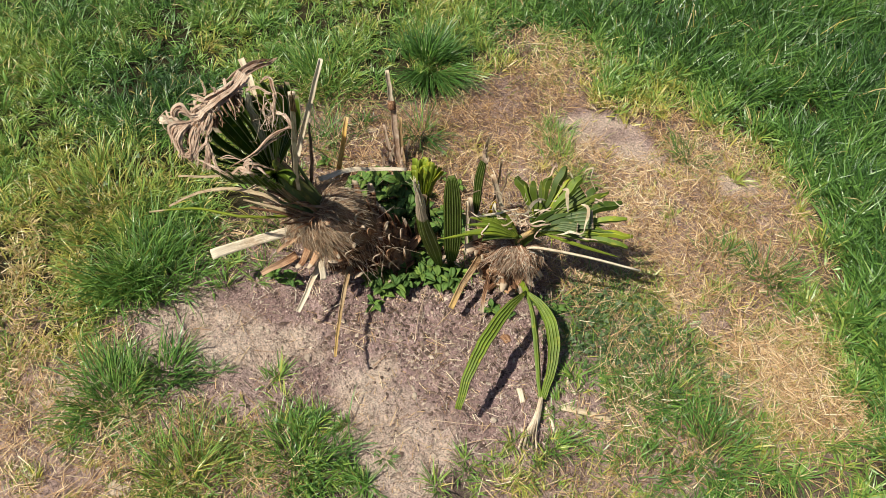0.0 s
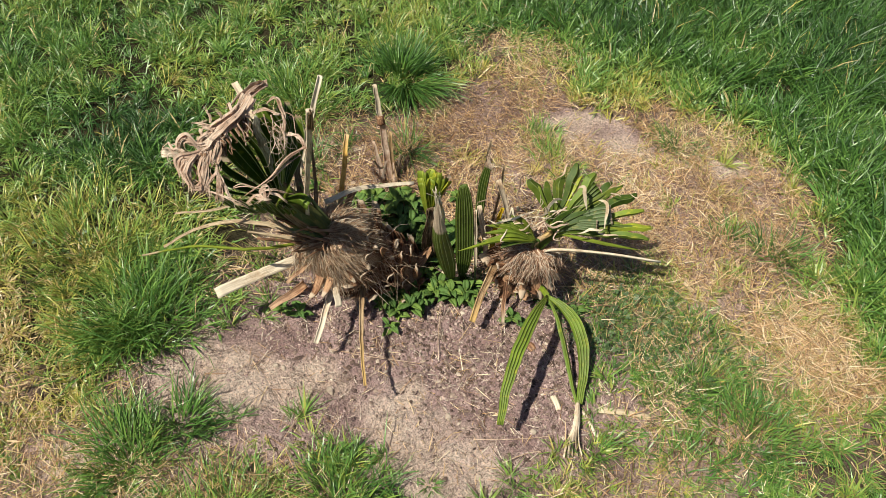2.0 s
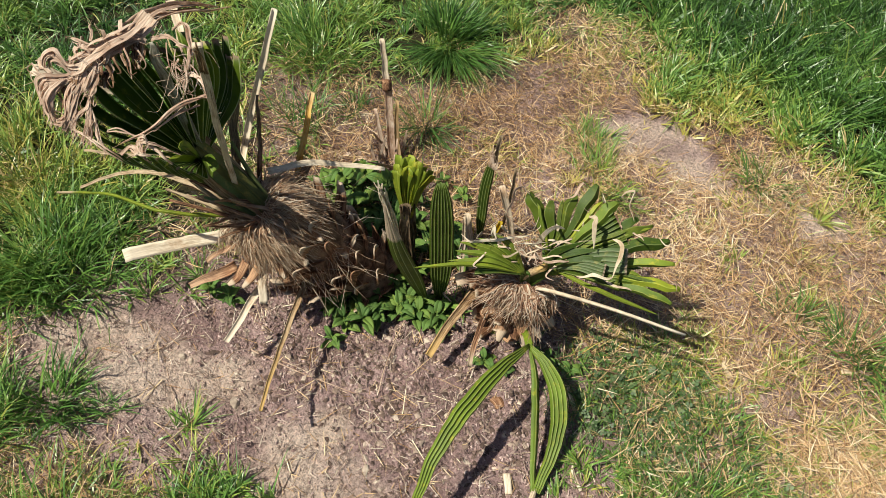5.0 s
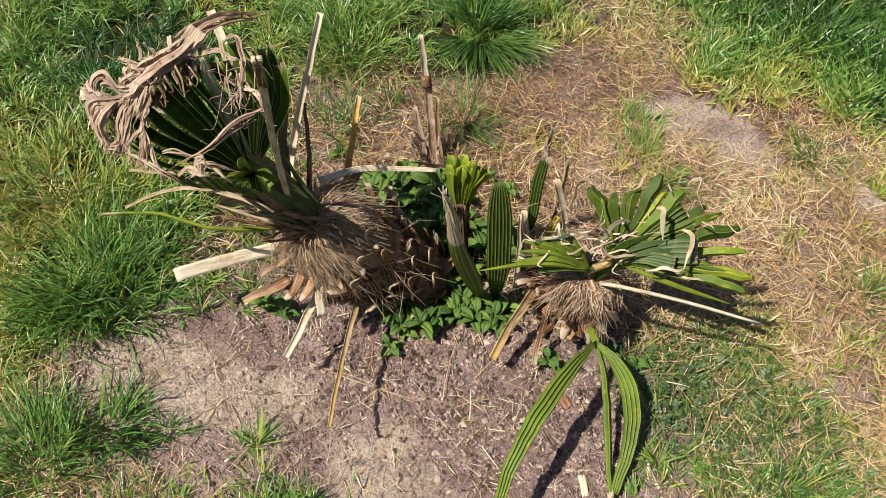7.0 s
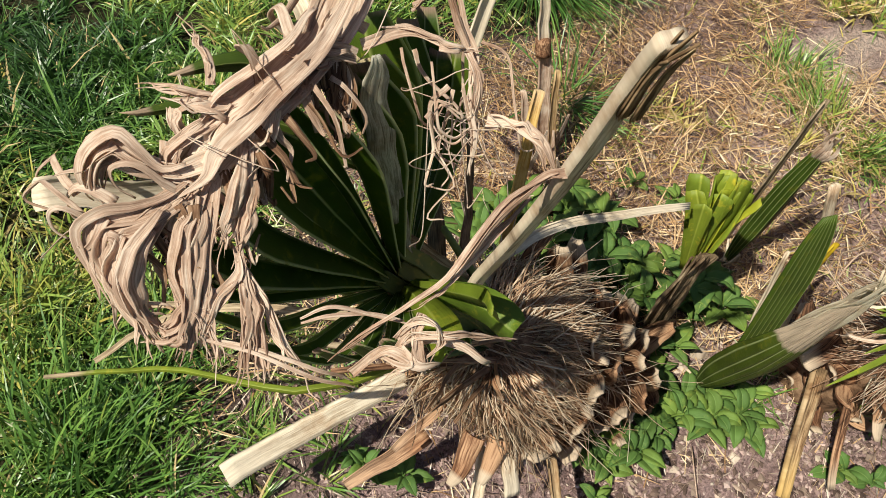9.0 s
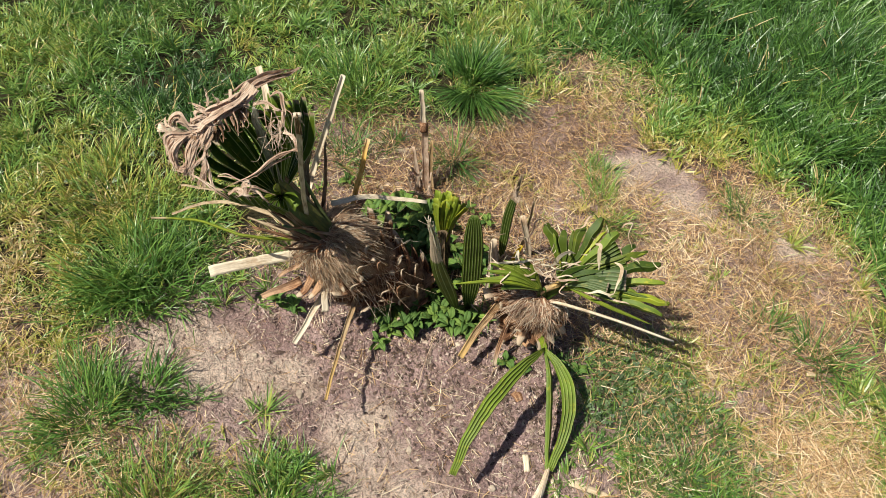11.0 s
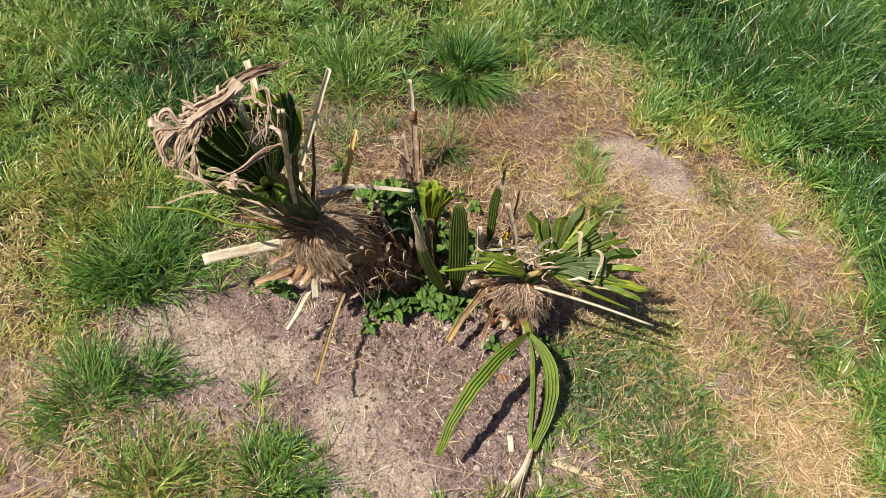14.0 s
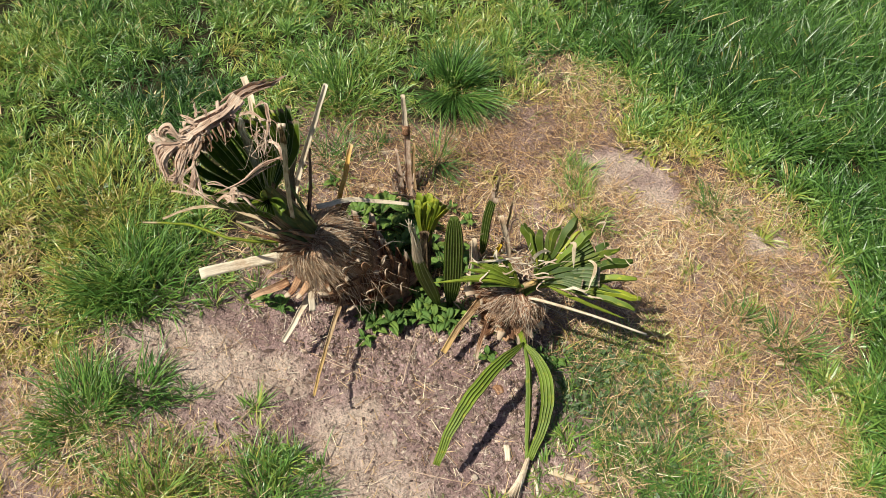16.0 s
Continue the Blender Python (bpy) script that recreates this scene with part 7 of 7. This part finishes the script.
def chip(name, a, b, half, thick, mat, label, category):
    """A flat splinter of wood lying on the soil from a to b."""
    (ax, ay), (bx, by) = a, b
    g = Geo()
    z0, z1 = height(ax, ay) + thick * 1.2, height(bx, by) + thick * 1.2
    ribbon(g, [(ax, ay, z0), ((ax + bx) / 2 + random.gauss(0, 0.002), (ay + by) / 2, (z0 + z1) / 2 + 0.002), (bx, by, z1)], taper(half, half * 0.85), (0, 0, 1),
           [(-1, -0.1, 0), (-0.8, 0.05, 0), (0.2, 0.12, 0), (1, -0.05, 0)], thick, n=8, wob=half * 0.15)
    solo(name, g, mat, label, category)


chip("wood_splinter", (0.362, 0.695), (0.462, 0.668), 0.0065, 0.004, WOOD_M, "flat pale split wood piece on the soil", "wood")
chip("wood_chip", (0.640, 0.995), (0.652, 0.955), 0.010, 0.004, WOOD_M, "small pale wood chip in dry grass", "wood")
chip("wood_chip", (0.78, 1.022), (0.80, 1.012), 0.007, 0.004, WOOD_M, "small pale wood chip in dry grass", "wood")
chip("wood_chip", (0.855, 1.002), (0.885, 0.998), 0.006, 0.004, WOOD_M, "small pale wood chip in dry grass", "wood")
chip("wood_chip", (0.56, 0.598), (0.585, 0.625), 0.008, 0.004, GREY_M, "greyish wood chip in grass", "wood")
chip("wood_chip", (0.277, 0.735), (0.283, 0.703), 0.006, 0.004, PALE_M, "small split wood chip on soil", "wood")
chip("bark_piece", (0.248, 0.862), (0.262, 0.845), 0.010, 0.003, BOOT_M, "reddish brown bark flake on soil", "bark")
chip("wood_chip", (0.372, 0.900), (0.390, 0.845), 0.003, 0.003, PALE_M, "thin pale splinter on soil", "wood")
chip("wood_chip", (0.378, 0.765), (0.394, 0.722), 0.003, 0.003, PALE_M, "thin pale splinter on soil", "wood")
chip("wood_chip", (0.330, 0.695), (0.346, 0.640), 0.003, 0.003, PALE_M, "thin pale splinter on soil", "wood")
chip("wood_chip", (0.155, 1.585), (0.168, 1.575), 0.006, 0.006, PALE_M, "small whitish wood fragment", "wood")
chip("dead_leaf_piece", (-0.252, 0.575), (-0.240, 0.530), 0.010, 0.002, PALE_M, "pale dry leaf scrap on grass", "dead leaf")
chip("dead_leaf_piece", (-0.12, 1.350), (-0.02, 1.335), 0.009, 0.002, HUSK_M, "flat dead palm leaf strip on the ground", "dead leaf")
chip("dead_leaf_piece", (-0.15, 1.32), (-0.04, 1.365), 0.007, 0.002, HUSK_M, "flat dead palm leaf strip on the ground", "dead leaf")


def twig(points, r, label="thin brown twig lying on soil"):
    g = Geo()
    tube(g, [(x, y, height(x, y) + r + 0.0015 + dz) for x, y, dz in points], taper(r, r * 0.6), 6, 12)
    solo("twig", g, HUSK_M, label, "twig", "twigs on the soil")


twig([(-0.162, 0.888, 0.004), (-0.09, 0.862, 0.004), (-0.02, 0.843, 0.003), (0.040, 0.832, 0)], 0.0013)
twig([(-0.150, 0.884, 0.002), (-0.08, 0.868, 0.003), (0.0, 0.838, 0.004), (0.055, 0.828, 0)], 0.0010)
twig([(0.059, 0.840, 0), (0.064, 0.890, 0.006), (0.080, 0.965, 0.010)], 0.0011, "thin pale bent twig on soil")
twig([(-0.30, 0.855, 0), (-0.27, 0.80, 0.002), (-0.25, 0.765, 0)], 0.0010)
twig([(-0.255, 0.70, 0.002), (-0.215, 0.76, 0.003), (-0.20, 0.79, 0)], 0.0012)
twig([(-0.40, 0.70, 0.002), (-0.36, 0.69, 0.004), (-0.33, 0.705, 0)], 0.0012)
twig([(-0.08, 0.70, 0), (-0.066, 0.665, 0.002), (-0.075, 0.63, 0)], 0.0011)
twig([(0.10, 0.655, 0.002), (0.20, 0.648, 0.004), (0.30, 0.652, 0)], 0.0012)
twig([(0.14, 0.60, 0.002), (0.19, 0.615, 0.003), (0.235, 0.622, 0)], 0.0014)
twig([(-0.48, 0.80, 0.002), (-0.42, 0.80, 0.004), (-0.37, 0.79, 0)], 0.0012)
twig([(0.02, 1.30, 0.002), (0.07, 1.33, 0.006), (0.13, 1.29, 0)], 0.0016)
twig([(-0.12, 1.29, 0.002), (-0.05, 1.30, 0.006), (0.02, 1.27, 0)], 0.0022)
twig([(0.40, 1.22, 0.002), (0.46, 1.25, 0.01), (0.53, 1.23, 0)], 0.0016)
twig([(0.30, 1.12, 0.01), (0.36, 1.16, 0.03), (0.42, 1.14, 0)], 0.0012)


def stone(x, y, size, label, mat=STONE_M):
    bm = bmesh.new()
    bmesh.ops.create_icosphere(bm, subdivisions=3, radius=1)
    z = height(x, y)
    seedv = Vector((x * 31, y * 17, 3))
    for v in bm.verts:
        d = 1 + 0.35 * noise.noise(v.co * 1.3 + seedv) + 0.12 * noise.noise(v.co * 4 + seedv)
        v.co = Vector((x + v.co.x * size[0] * d, y + v.co.y * size[1] * d, z + v.co.z * size[2] * d + size[2] * 0.25))
    me = bpy.data.meshes.new("stone")
    bm.to_mesh(me)
    bm.free()
    me.polygons.foreach_set("use_smooth", np.full(len(me.polygons), True))
    solo("stone", me, mat, label, "stone", "stones in the soil")


for sx, sy, ss, lab in ((-0.165, 0.790, (0.008, 0.011, 0.005), "small pale round stone in soil"), (-0.27, 0.86, (0.006, 0.005, 0.004), "small pale stone in soil"), (-0.255, 0.855, (0.005, 0.006, 0.004), "small pale stone in soil"),
                        (0.22, 0.66, (0.007, 0.006, 0.004), "small pale stone in soil"), (0.06, 0.71, (0.006, 0.008, 0.004), "small pale stone in soil"), (-0.48, 0.505, (0.026, 0.018, 0.007), "flat pale stone in grass"),
                        (-0.66, 0.86, (0.016, 0.012, 0.006), "flat pale stone in grass"), (0.10, 0.585, (0.007, 0.006, 0.004), "small brown stone in soil"), 
                        (0.13, 1.07, (0.010, 0.008, 0.008), "pale stone beside the shoots"), (0.155, 1.345, (0.009, 0.008, 0.006), "small whitish stone lying in litter"), (0.10, 1.335, (0.009, 0.008, 0.006), "small whitish stone lying in litter")):
    stone(sx, sy, ss, lab)
